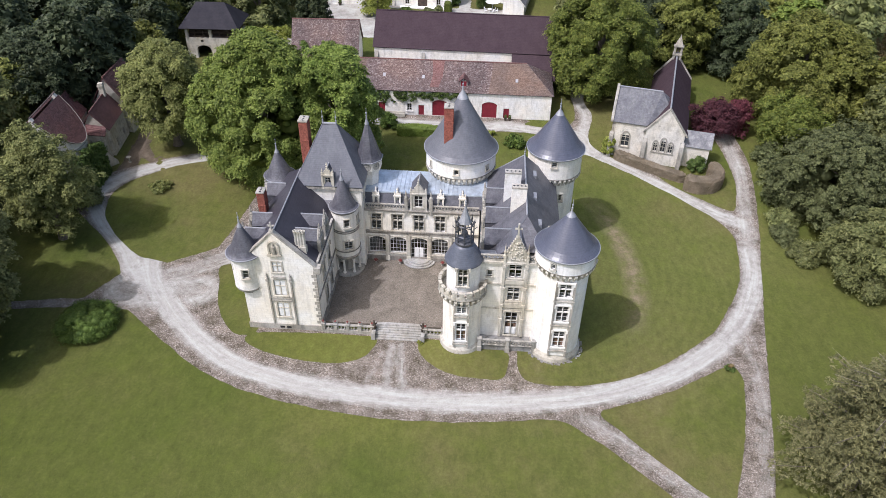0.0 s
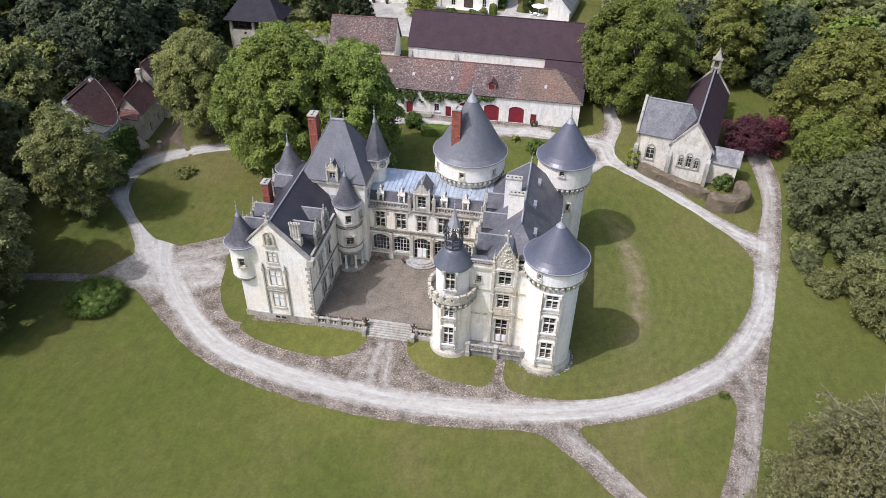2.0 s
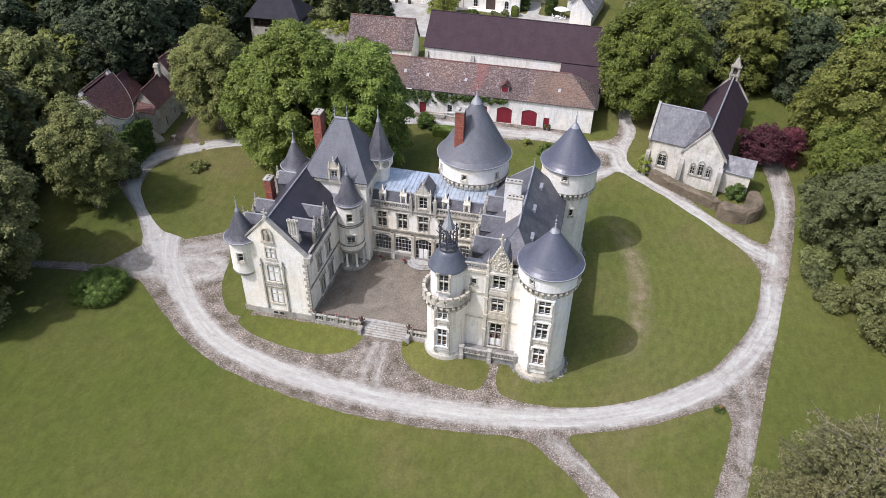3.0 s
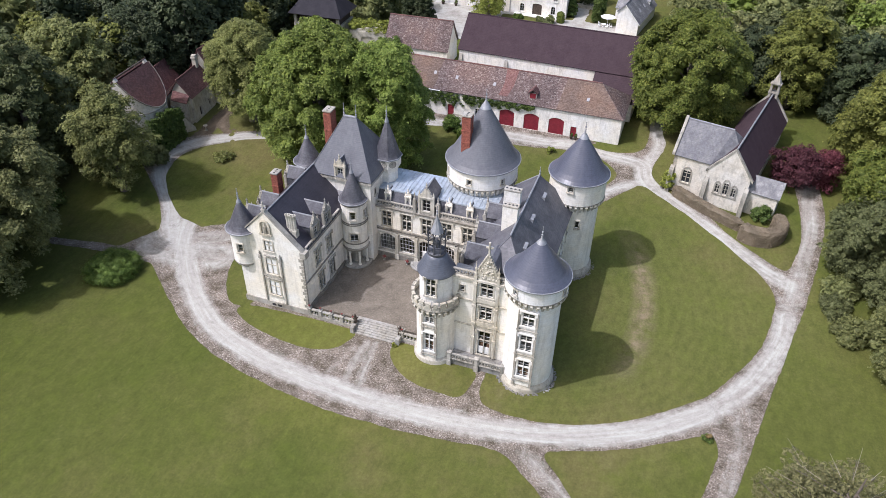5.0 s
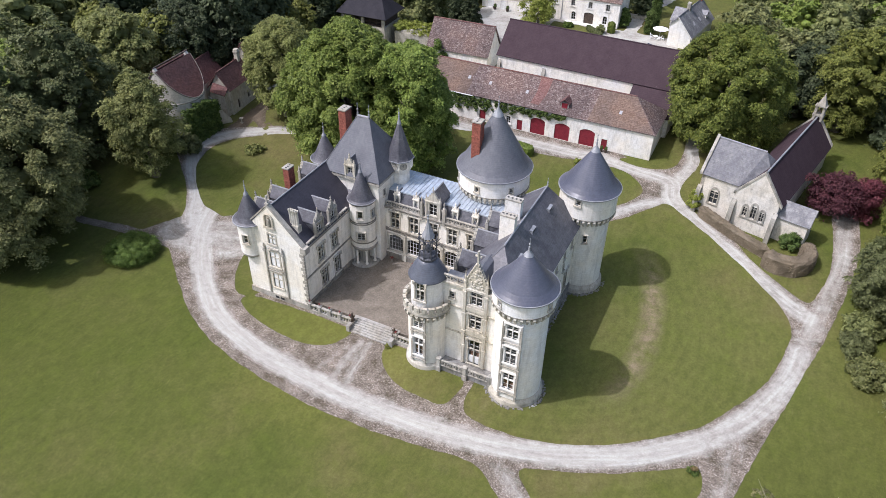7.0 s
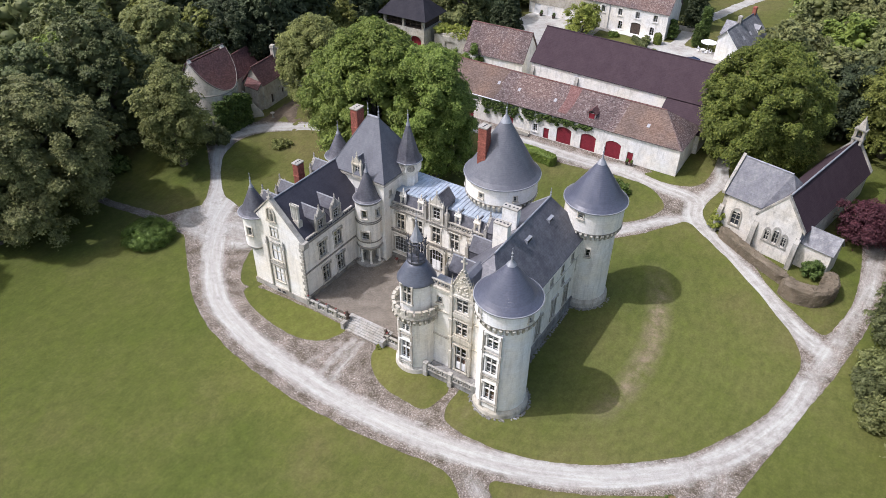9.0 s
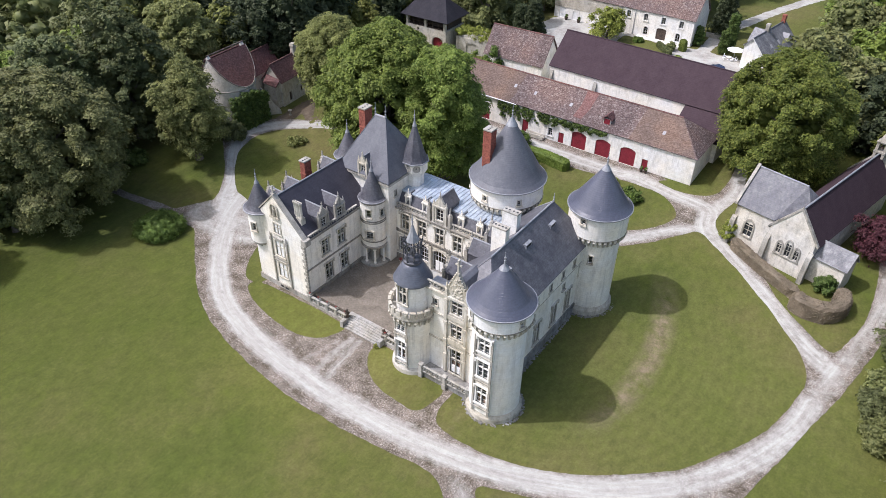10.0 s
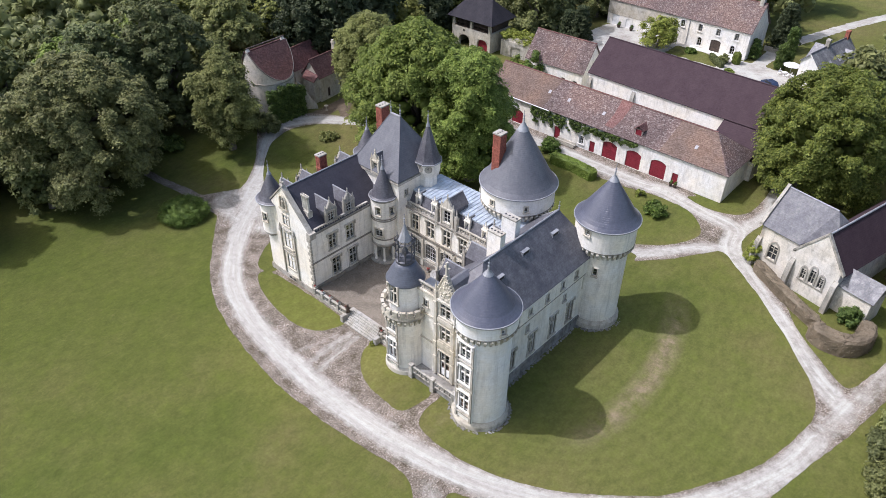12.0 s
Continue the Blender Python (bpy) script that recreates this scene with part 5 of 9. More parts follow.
def chimney(x, y, z0, z1, wx, wy, mat, pots=3, label="", cap=None):
    bm = bmesh.new()
    box(bm, x - wx / 2, x + wx / 2, y - wy / 2, y + wy / 2, z0, z1 - 0.3)
    if mat is not WHITEWASH:
        box(bm, x - wx / 2 - 0.08, x + wx / 2 + 0.08, y - wy / 2 - 0.08, y + wy / 2 + 0.08, z0 + (z1 - z0) * 0.62, z0 + (z1 - z0) * 0.62 + 0.12)
    if mat is BRICK:
        for za, zb in ((0.12, 0.34), (0.38, 0.6), (0.66, 0.9)):
            lo, hi = z0 + (z1 - z0) * za, z0 + (z1 - z0) * zb
            for s in (-1, 1):
                box(bm, x + s * (wx / 2 - 0.09) - 0.09, x + s * (wx / 2 - 0.09) + 0.09, y - wy / 2 - 0.025, y - wy / 2 + 0.01, lo, hi)
                box(bm, x + s * wx / 2 - 0.01 - 0.04 * (s < 0), x + s * wx / 2 + 0.01 + 0.04 * (s > 0), y - wy / 2, y - wy / 2 + 0.18, lo, hi)
                box(bm, x + s * wx / 2 - 0.01 - 0.04 * (s < 0), x + s * wx / 2 + 0.01 + 0.04 * (s > 0), y + wy / 2 - 0.18, y + wy / 2, lo, hi)
                bar(bm, (x - s * (wx / 2 - 0.18), y - wy / 2 - 0.01, lo + 0.1), (x + s * (wx / 2 - 0.18), y - wy / 2 - 0.01, hi - 0.1), 0.025, 4)
            box(bm, x - wx / 2 - 0.06, x + wx / 2 + 0.06, y - wy / 2 - 0.06, y + wy / 2 + 0.06, hi + 0.03, hi + 0.12)
    ob = hp("chimney", bm, mat, label)
    bm = bmesh.new()
    o = 0.1 if mat is BRICK else 0.04
    box(bm, x - wx / 2 - o, x + wx / 2 + o, y - wy / 2 - o, y + wy / 2 + o, z1 - 0.3, z1 - 0.12)
    bmesh.ops.translate(bm, verts=bm.verts[:], vec=(-HX, -HY, 0))
    part("chimney_cap", bm, cap or LIME_OLD, ob, "pale stone cap")
    along_x = wx >= wy
    # flat dark discs on the cap give the shade of open flue mouths
    for i in range(pots):
        o = ((i + 0.5) / pots - 0.5) * (wx if along_x else wy)
        me = shared(("flue", pots), lambda bm: lathe(bm, [(0.0, 0.004), (0.17, 0.004), (0.17, 0.03), (0.0, 0.03)], 4), IRON)
        part("flue", me, IRON, ob, "", pose(x - HX + (o if along_x else 0), y - HY + (0 if along_x else o), z1 - 0.125))
    return ob


# west wing: gabled block between drive and court
WX0, WX1, WY0, WY1 = -24.1, -14.4, -0.6, 13.0
WEAVE, WRIDGE, WXR = 10.5, 15.5, -19.3
flat_wall("wing_gable", WX0, WY0, 0, WX1 - WX0, -0.2, WEAVE, [(4.85, 2.2, 1.5, 2.4, "blind", 0), (4.85, 5.9, 1.5, 2.5, "blind", 0), (4.85, 9.75, 1.15, 1.55, "blind", 0)], LIME, 0.6,
          lambda u: WEAVE + (WRIDGE + 0.35 - WEAVE) * max(0, 1 - abs(u - 4.85) / 4.85), (4.85,), "cream rendered stone gable wall")
flat_wall("wing_wall", WX1, WY0 + 0.6, 90, 13.2, -0.2, WEAVE, [(3.6, 1.7, 1.35, 2.8, "cross", 0), (6.75, 1.7, 1.35, 2.8, "cross", 0), (3.3, 6.3, 1.35, 2.4, "cross", 0), (6.5, 6.3, 1.35, 2.4, "cross", 0)], LIME, 0.6)
flat_wall("wing_wall", WX0, WY1, -90, WY1 - WY0 - 0.6, -0.2, WEAVE, [(3, 2, 1.2, 2.4, "cross", 0), (7, 2, 1.2, 2.4, "cross", 0), (3, 6.3, 1.2, 2.3, "cross", 0), (7, 6.3, 1.2, 2.3, "cross", 0)], LIME, 0.6)
bm = bmesh.new()
for z in (5.35, 9.95):
    box(bm, WX1 - 0.02, WX1 + 0.14, WY0 - 0.1, 10.4, z, z + 0.2)
box(bm, WX1 - 0.02, WX1 + 0.3, WY0 - 0.1, 10.4, 0, 1.45)
hp("string_course", bm, SOOTY, "moulded stone course")
bm = bmesh.new()
box(bm, WX0 - 0.12, WX1 + 0.12, WY0 - 0.16, WY0 - 0.004, -0.2, 0.9)
for x in (-20.75, -17.75):
    box(bm, x - 0.1, x + 0.1, WY0 - 0.2, WY0 - 0.004, 0.9, 8.6)
    box(bm, x - 0.2, x + 0.2, WY0 - 0.3, WY0 - 0.004, 8.3, 8.6)
    lathe(bm, [(0.17, 8.6), (0.2, 8.8), (0.09, 9.0), (0.13, 9.2), (0, 9.7)], 6, x, WY0 - 0.15)
for z in (5.0, 5.45):
    box(bm, -20.6, -17.9, WY0 - 0.2, WY0 - 0.004, z, z + 0.14)
box(bm, -20.1, -18.4, WY0 - 0.25, WY0 - 0.004, 8.85, 9.05)
hp("window_bay", bm, LIME_OLD, "carved stone window bay")
for x in (-19.75, -18.85):
    bm = bmesh.new()
    box(bm, x - 0.3, x + 0.3, WY0 - 0.19, WY0 - 0.162, 0.25, 0.6)
    hp("cellar_light", bm, IRON, "barred cellar opening")
# weathered blocks added at the court corner, standing in for ragged dark stains
for k in range(16):
    me = shared(("quoin", k % 2), lambda bm: box(bm, -0.62 + 0.26 * (k % 2), 0.012, -0.012, 0.3, 0.0, 0.5), LIME_OLD)
    part("quoin", me, LIME_OLD, house, "", pose(WX1 - HX, WY0 - HY, 1.2 + 0.56 * k))
# coping and cross on the gable
bm = bmesh.new()
for s in (-1, 1):
    xe = WXR + s * 5.1
    prism(bm, [(WXR, WRIDGE + 0.56), (WXR, WRIDGE + 0.3), (xe, WEAVE + 0.02), (xe, WEAVE + 0.28)][::s], WY0 - 0.1, WY0 + 0.62)
    box(bm, xe - 0.42, xe + 0.42, WY0 - 0.25, WY0 + 0.75, WEAVE - 0.65, WEAVE + 0.28)
hp("gable_coping", bm, LIME_OLD, "weathered stone coping")
bm = bmesh.new()
box(bm, WXR - 0.09, WXR + 0.09, WY0 + 0.1, WY0 + 0.3, WRIDGE + 0.55, WRIDGE + 1.75)
box(bm, WXR - 0.42, WXR + 0.42, WY0 + 0.12, WY0 + 0.28, WRIDGE + 1.15, WRIDGE + 1.32)
box(bm, WXR - 0.25, WXR + 0.25, WY0 - 0.05, WY0 + 0.45, WRIDGE + 0.5, WRIDGE + 0.7)
hp("cross", bm, LIME_OLD, "small stone cross")
# niche with a figure
bm = bmesh.new()
for k in range(14):
    a0, a1 = math.pi * k / 14, math.pi * (k + 1) / 14
    for r in (0.62,):
        bar(bm, (WXR + r * math.cos(a0), WY0 - 0.08, 13.9 + r * math.sin(a0)), (WXR + r * math.cos(a1), WY0 - 0.08, 13.9 + r * math.sin(a1)), 0.13, 5)
for s in (-1, 1):
    box(bm, WXR + s * 0.62 - 0.11, WXR + s * 0.62 + 0.11, WY0 - 0.2, WY0 - 0.002, 12.6, 13.9)
box(bm, WXR - 0.85, WXR + 0.85, WY0 - 0.28, WY0 - 0.003, 12.3, 12.6)
hp("niche", bm, CARVED, "shell-headed stone niche")
bm = bmesh.new()
lathe(bm, [(0.0, 12.6), (0.24, 12.62), (0.3, 12.9), (0.22, 13.4), (0.27, 13.7), (0.1, 13.88), (0.15, 14.05), (0.0, 14.25)], 10, WXR, WY0 - 0.12, 0, 1, 0.6)
hp("figure", bm, LIME_OLD, "small worn stone figure")
# roof
slates("wing_roof", [[(WXR, WY0 + 0.5, WRIDGE), (WX1 + 0.25, WY0 + 0.5, WEAVE), (WX1 + 0.25, 15.0, WEAVE), (WXR, 15.0, WRIDGE)],
                     [(WXR, WY0 + 0.5, WRIDGE), (WX0 - 0.25, WY0 + 0.5, WEAVE), (WX0 - 0.25, 21.0, WEAVE), (WXR, 15.0, WRIDGE)]], SLATE_WING, 0.22, "steep dark slate roof")
ridge_cap((WXR, WY0 + 0.5, WRIDGE + 0.02), (WXR, 15.0, WRIDGE + 0.02))
lattice(WX1 + 0.1, WY0 + 0.9, 90, 9.6, WEAVE - 0.25, 0.9, 0.75)
for y in (3.4, 6.6):
    stone_dormer(WX1 + 0.06, y, WEAVE - 0.1, 90, 1.7, 2.0, 3.2, 0)
for y in (2.9, 6.3, 13.6):
    stone_dormer(WX0 - 0.06, y, WEAVE - 0.1, -90, 1.9, 1.9, 3.0, 0)
chimney(-23.4, 9.5, 9.5, 15.4, 0.9, 1.25, BRICK, 3, "red brick chimney stack")
# clustered flues behind the gable
bm = bmesh.new()
box(bm, -17.1, -15.6, 0.55, 1.3, 10.6, 12.9)
stack = hp("chimney", bm, CARVED, "clustered weathered stone flues")
for i in range(4):
    me = shared(("flue", "round"), lambda bm: lathe(bm, [(0.2, 0), (0.24, 0.1), (0.19, 0.2), (0.19, 1.9), (0.25, 2.05), (0.27, 2.3), (0.17, 2.3), (0.15, 2.1)], 10), CARVED)
    part("flue", me, CARVED, stack, "", pose(-16.85 + 0.34 * i - HX, 0.9 - HY, 12.9))

# corner turrets of the wing
for cx, cy, zb, a in ((-23.5, 0.5, 7.0, -60), (-23.6, 18.8, 6.5, 150)):
    round_wall("turret", cx, cy, 1.85, zb, 12.0, [(a - 20, 9.0, 0.75, 1.3, "slit", 0)], LIME, 0.4, 40, "round corner turret")
    bm = bmesh.new()
    lathe(bm, [(0.0, zb - 1.9), (0.5, zb - 1.7), (0.75, zb - 1.15), (1.2, zb - 1.0), (1.35, zb - 0.55), (1.75, zb - 0.4), (1.92, zb), (1.2, zb + 0.02)], 32, cx, cy)
    hp("corbelling", bm, LIME_OLD, "stepped stone corbelling")
    cone(house, cx - HX, cy - HY, 2.25, 12.0, 16.3, SLATE, 40, flare=0.3)
ring("string_course", -23.5, 0.5, 1.85, 11.6, 11.9, 0.1, LIME)

# stair turret in the court, carried on columns
CX, CY = -13.0, 11.9
round_wall("turret", CX, CY, 1.85, 4.2, 11.8, [(-70, 9.3, 0.75, 1.3, "slit", 0), (-5, 9.3, 0.7, 1.2, "slit", 0), (-70, 5.6, 1.15, 1.3, "plain", 0)], LIME, 0.4, 40, "round stair turret")
for z in (5.0, 8.2, 8.5, 11.4):
    ring("string_course", CX, CY, 1.85, z, z + 0.18, 0.1, SOOTY, 40)
bm = bmesh.new()
lathe(bm, [(1.2, 3.6), (1.75, 3.7), (2.0, 4.05), (2.0, 4.25), (1.2, 4.25)], 32, CX, CY)
lathe(bm, [(0.0, 0.95), (2.3, 0.95), (2.3, 1.2), (0.0, 1.2)], 32, CX, CY)
lathe(bm, [(0.75, 1.0), (0.7, 3.8)], 16, CX, CY)
hp("porch", bm, LIME_OLD, "open porch under the turret")
for a in (-150, -100, -50, 0):
    me = shared(("column",), lambda bm: lathe(bm, [(0.24, 0), (0.24, 0.2), (0.16, 0.28), (0.15, 2.2), (0.24, 2.35), (0.26, 2.5)], 12), LIME)
    part("column", me, LIME, house, "", pose(CX + 1.65 * math.cos(radians(a)) - HX, CY + 1.65 * math.sin(radians(a)) - HY, 1.18))
cone(house, CX - HX, CY - HY, 2.0, 11.8, 16.6, SLATE, 40, flare=0.3)

# pavilion with the tall hipped roof
PX0, PX1, PY0, PY1, PZ = -19.4, -10.6, 12.6, 21.0, 14.5
flat_wall("pavilion_wall", PX0, PY0, 0, PX1 - PX0, 0, PZ, [(6.9, 10.6, 0.7, 1.1, "plain", 0)], LIME)
flat_wall("pavilion_wall", PX1, PY0 + 0.6, 90, PY1 - PY0 - 1.2, 0, PZ, [(0.9, 11.7, 0.5, 0.9, "slit", 0)], LIME)
flat_wall("pavilion_wall", PX1, PY1, 180, PX1 - PX0, 0, PZ, [], LIME)
flat_wall("pavilion_wall", PX0, PY1 - 0.6, -90, PY1 - PY0 - 1.2, 0, PZ, [], LIME)
e = 0.35
rl, rr = (-16.0, 16.8, 21.7), (-14.2, 16.8, 21.7)
c = [(PX0 - e, PY0 - e, PZ), (PX1 + e, PY0 - e, PZ), (PX1 + e, PY1 + e, PZ), (PX0 - e, PY1 + e, PZ)]
slates("pavilion_roof", [[c[0], c[1], rr, rl], [c[2], c[3], rl, rr], [c[1], c[2], rr], [c[3], c[0], rl]], SLATE_GREY, 0.2, "tall hipped slate roof")
for q in c:
    top = Vector(rl if q[0] < -15 else rr)
    ridge_cap(Vector(q).lerp(top, 0.02), top, 0.07, SLATE_GREY)
ridge_cap(rl, rr, 0.16)
finial(house, rl[0] - HX, rl[1] - HY, 21.75, 1.9)
finial(house, rr[0] - HX, rr[1] - HY, 21.75, 1.9)
bm = bmesh.new()
for a in ((PX0 - 0.3, PX1 + 0.3, PY0 - 0.3, PY0 - 0.003), (PX1 + 0.003, PX1 + 0.3, PY0 - 0.002, PY1)):
    box(bm, *a, PZ - 0.55, PZ - 0.2)
hp("cornice", bm, LIME_OLD)
stone_dormer(-15.0, PY0 - 0.2, PZ - 0.4, 0, 1.45, 1.9, 2.2, 0, CARVED)
chimney(-18.9, 17.9, 13.5, 21.8, 1.1, 1.55, BRICK, 3, "tall red brick chimney with stone cap")
slates("lean_to_roof", [[(-17.8, PY0 - 0.02, 12.1), (-14.2, PY0 - 0.02, 12.1), (-14.0, 10.7, 10.4), (-18.2, 10.7, 10.6)]], SLATE, 0.2, "small slate lean-to roof")
bm = bmesh.new()
box(bm, -17.6, -14.5, 10.9, PY0, 9, 10.4)
hp("lean_to", bm, LIME)

# octagonal clock turret
SX, SY = -10.3, 18.3
bm = bmesh.new()
lathe(bm, [(1.35, 0), (1.35, 13.6), (1.5, 13.9), (1.8, 14.4), (1.85, 14.5), (1.85, 15.75), (1.95, 15.9), (1.2, 15.9)], 8, SX, SY, radians(22.5))
hp("clock_turret", bm, LIME, "octagonal stone clock turret")
def dial(bm):
    lathe(bm, [(0.0, 0.0), (0.5, 0.0), (0.55, 0.03), (0.55, 0.06), (0.47, 0.06), (0.45, 0.03), (0, 0.03)], 24)
    for k in range(12):
        an = k * math.pi / 6
        bar(bm, (0.34 * math.cos(an), 0.34 * math.sin(an), 0.035), (0.43 * math.cos(an), 0.43 * math.sin(an), 0.035), 0.018, 4)


def clock_hand(bm):
    bar(bm, (0, -0.05, 0.05), (0, 0.36, 0.05), 0.022, 4)
    bar(bm, (0.02, 0, 0.05), (-0.2, 0.12, 0.05), 0.027, 4)


ap = 1.85 * math.cos(radians(22.5)) + 0.004
for a in (-45, -90):
    m = Matrix.Translation((SX - HX + ap * math.cos(radians(a)), SY - HY + ap * math.sin(radians(a)), 15.12)) @ pose(0, 0, 0, 90, 0, a + 90)
    face_ = part("clock_dial", shared(("clock_dial",), dial, LIME_OLD), LIME_OLD, house, "round clock face", m)
    part("clock_hand", shared(("clock_hand",), clock_hand, IRON), IRON, face_)
cone(house, SX - HX, SY - HY, 2.0, 15.9, 21.9, SLATE, 8, radians(22.5), "eight-sided slate spire", 0.15)

# main range across the court
FX0, FX1, FY, FZ = -10.6, 5.7, 14.2, 10.0
XS = [-9.0, -5.95, -2.9, 0.15, 3.2]
opens = [(x - FX0, 6.45, 1.4, 2.65, "cross", 0) for x in XS]
opens += [(x - FX0, 2.3 if i != 2 else 1.05, 2.4, 2.85 if i != 2 else 4.1, "arch", 0) for i, x in enumerate(XS)]
flat_wall("main_wall", FX0, FY, 0, FX1 - FX0, 0, FZ, opens, LIME, 0.6, label="cream stone court facade")
flat_wall("main_wall", FX1, 21.0, 180, FX1 - FX0, 0, 11.6, [], LIME)
# segmental heads over the wide ground-floor lights
for x in XS:
    bm = bmesh.new()
    pts = [(-1.2, 4.72 + 0.44)] + [(-1.2 + 2.4 * k / 12, 4.68 + 0.46 * (1 - ((k - 6) / 6) ** 2)) for k in range(13)] + [(1.2, 5.16)]
    for (xa, za), (xb, zb) in zip(pts[1:-1], pts[2:]):
        if xa < xb:
            prism(bm, [(x + xa, za), (x + xb, zb), (x + xb, 5.2), (x + xa, 5.2)], FY - 0.03, FY + 0.15)
    hp("arch_head", bm, LIME)
bm = bmesh.new()
for z, o in ((5.75, 0.14), (6.1, 0.2), (FZ - 0.35, 0.2), (FZ - 0.15, 0.3)):
    box(bm, FX0, FX1, FY - o, FY - 0.003, z, z + 0.15)
box(bm, FX0, FX1, FY - 0.18, FY - 0.003, 1.0, 1.7)
hp("string_course", bm, SOOTY)
for i in range(4):
    x = XS[i] + 1.525
    bm = bmesh.new()
    box(bm, x - 0.2, x + 0.2, FY - 0.26, FY - 0.003, 1.0, 5.7)
    box(bm, x - 0.3, x + 0.3, FY - 0.34, FY - 0.004, 1.0, 1.9)
    box(bm, x - 0.28, x + 0.28, FY - 0.32, FY - 0.005, 5.3, 5.7)
    hp("pilaster", bm, CARVED)
lattice(FX0 + 0.2, FY + 0.05, 0, 6.1, FZ, 0.9, 0.85)
lattice(-1.4, FY + 0.05, 0, FX1 + 1.3, FZ, 0.9, 0.85)
# mansard front and flat standing-seam roof
slates("mansard", [[(FX0, FY + 0.45, FZ + 0.05), (FX1 + 1.5, FY + 0.45, FZ + 0.05), (FX1 + 1.5, 15.7, 11.95), (FX0, 15.7, 11.95)]], SLATE, 0.2, "steep slate mansard")
zinc = slates("flat_roof", [[(FX0, 15.55, 12.0), (8.3, 15.55, 12.0), (8.3, 21.3, 12.1), (FX0, 21.3, 12.1)]], ZINC, 0.22, "pale blue-grey zinc roof with standing seams")
for i in range(29):
    x = FX0 + 0.35 + i * 0.63
    me = shared(("roof_seam",), lambda bm: box(bm, -0.03, 0.03, 0, 5.7, 0, 0.085), ZINC)
    part("roof_seam", me, ZINC, zinc, "", pose(x - HX, 15.58 - HY, 12.0, 1.0, 0, 0))
for i, x in enumerate(XS):
    if i != 2:
        stone_dormer(x, FY + 0.75, FZ + 0.25, 0, 0.8, 1.3, 1.5, 0, LIME, True, True, SLATE)
stone_dormer(XS[2], FY - 0.02, FZ + 0.05, 0, 2.1, 2.5, 3.2, 0, CARVED)
for s in (-1, 1):
    bm = bmesh.new()
    x = XS[2] + s * 1.75
    box(bm, x - 0.22, x + 0.22, FY - 0.25, FY + 0.3, FZ - 0.6, FZ + 2.0)
    lathe(bm, [(0.2, FZ + 2.0), (0.26, FZ + 2.15), (0.1, FZ + 2.4), (0.14, FZ + 2.7), (0, FZ + 3.4)], 6, x, FY)
    for k in range(6):
        a0, a1 = k / 6 * math.pi / 2, (k + 1) / 6 * math.pi / 2
        bar(bm, (x - s * 0.2 * 1 - s * 0.5 * (1 - math.cos(a0)), FY + 0.02, FZ + 0.9 + 1.1 * math.sin(a0)), (x - s * 0.2 - s * 0.5 * (1 - math.cos(a1)), FY + 0.02, FZ + 0.9 + 1.1 * math.sin(a1)), 0.09, 5)
    hp("pinnacle", bm, LIME_OLD, "carved pinnacle with flying buttress")
bm = bmesh.new()
for s in (-1, 1):
    a, b = sorted((XS[2] + s * 0.04, XS[2] + s * 0.62))
    box(bm, a, b, FY + 0.13, FY + 0.19, 1.07, 3.3)
    box(bm, a + 0.1, b - 0.1, FY + 0.11, FY + 0.131, 1.2, 2.0)
    box(bm, a + 0.1, b - 0.1, FY + 0.11, FY + 0.131, 2.15, 3.15)
hp("hall_door", bm, FRAME, "white panelled double door to the hall")
# three round steps before the hall door
for i, r in enumerate((2.4, 2.0, 1.6)):
    bm = bmesh.new()
    lathe(bm, [(0, 1.0), (r, 1.0), (r + 0.03, 1.1 + 0.17 * i), (r, 1.17 + 0.17 * i), (0, 1.17 + 0.17 * i)], 40, XS[2], FY - 0.1, 0, 1, 0.8)
    hp("round_step", bm, PAVING)

# round keep behind the main range
BX, BY = 2.55, 22.6
round_wall("round_tower", BX, BY, 4.5, 0, 13.2, [], LIME_PALE, 0.7, 64, "massive white round tower")
tower_top(BX, BY, 4.5, 5.05, 5.3, 12.0, 13.2, 15.9, 24.7, 42, SLATE_GREY, [(-95, 14.0, 0.6, 0.8, "slit", 0), (-40, 14.0, 0.5, 0.8, "slit", 0), (-145, 14.0, 0.4, 0.9, "slit", 0)])
chimney(0.85, 20.0, 17.2, 23.6, 1.15, 1.25, BRICK, 3, "tall red brick chimney rising through the cone")

# east wing
EX0, EX1, EY0, EY1 = 6.2, 16.0, -0.7, 21.5
EE, ER, EXR = 11.4, 16.9, 11.55
flat_wall("wing_wall", EX1, EY0 + 2.4, 90, 19.6, -0.2, 8.2, [(7.4, 2.2, 1.2, 3.3, "cross", 0), (11.9, 2.2, 1.2, 3.3, "cross", 0), (15.7, 2.2, 1.2, 3.3, "cross", 0), (3.4, 2.2, 1.0, 3.0, "cross", 0), (6.2, 6.6, 0.55, 1.0, "slit", 0), (14.0, 6.6, 0.55, 1.0, "slit", 0)], LIME)
flat_wall("wing_parapet", EX1 + 0.3, EY0 + 2.4, 90, 19.6, 8.9, EE, [(6.0, 9.6, 0.6, 1.0, "slit", 0), (9.4, 9.6, 0.6, 1.0, "slit", 0), (12.6, 9.6, 0.6, 1.0, "slit", 0), (15.6, 9.6, 0.6, 1.0, "slit", 0)], LIME, 0.9)
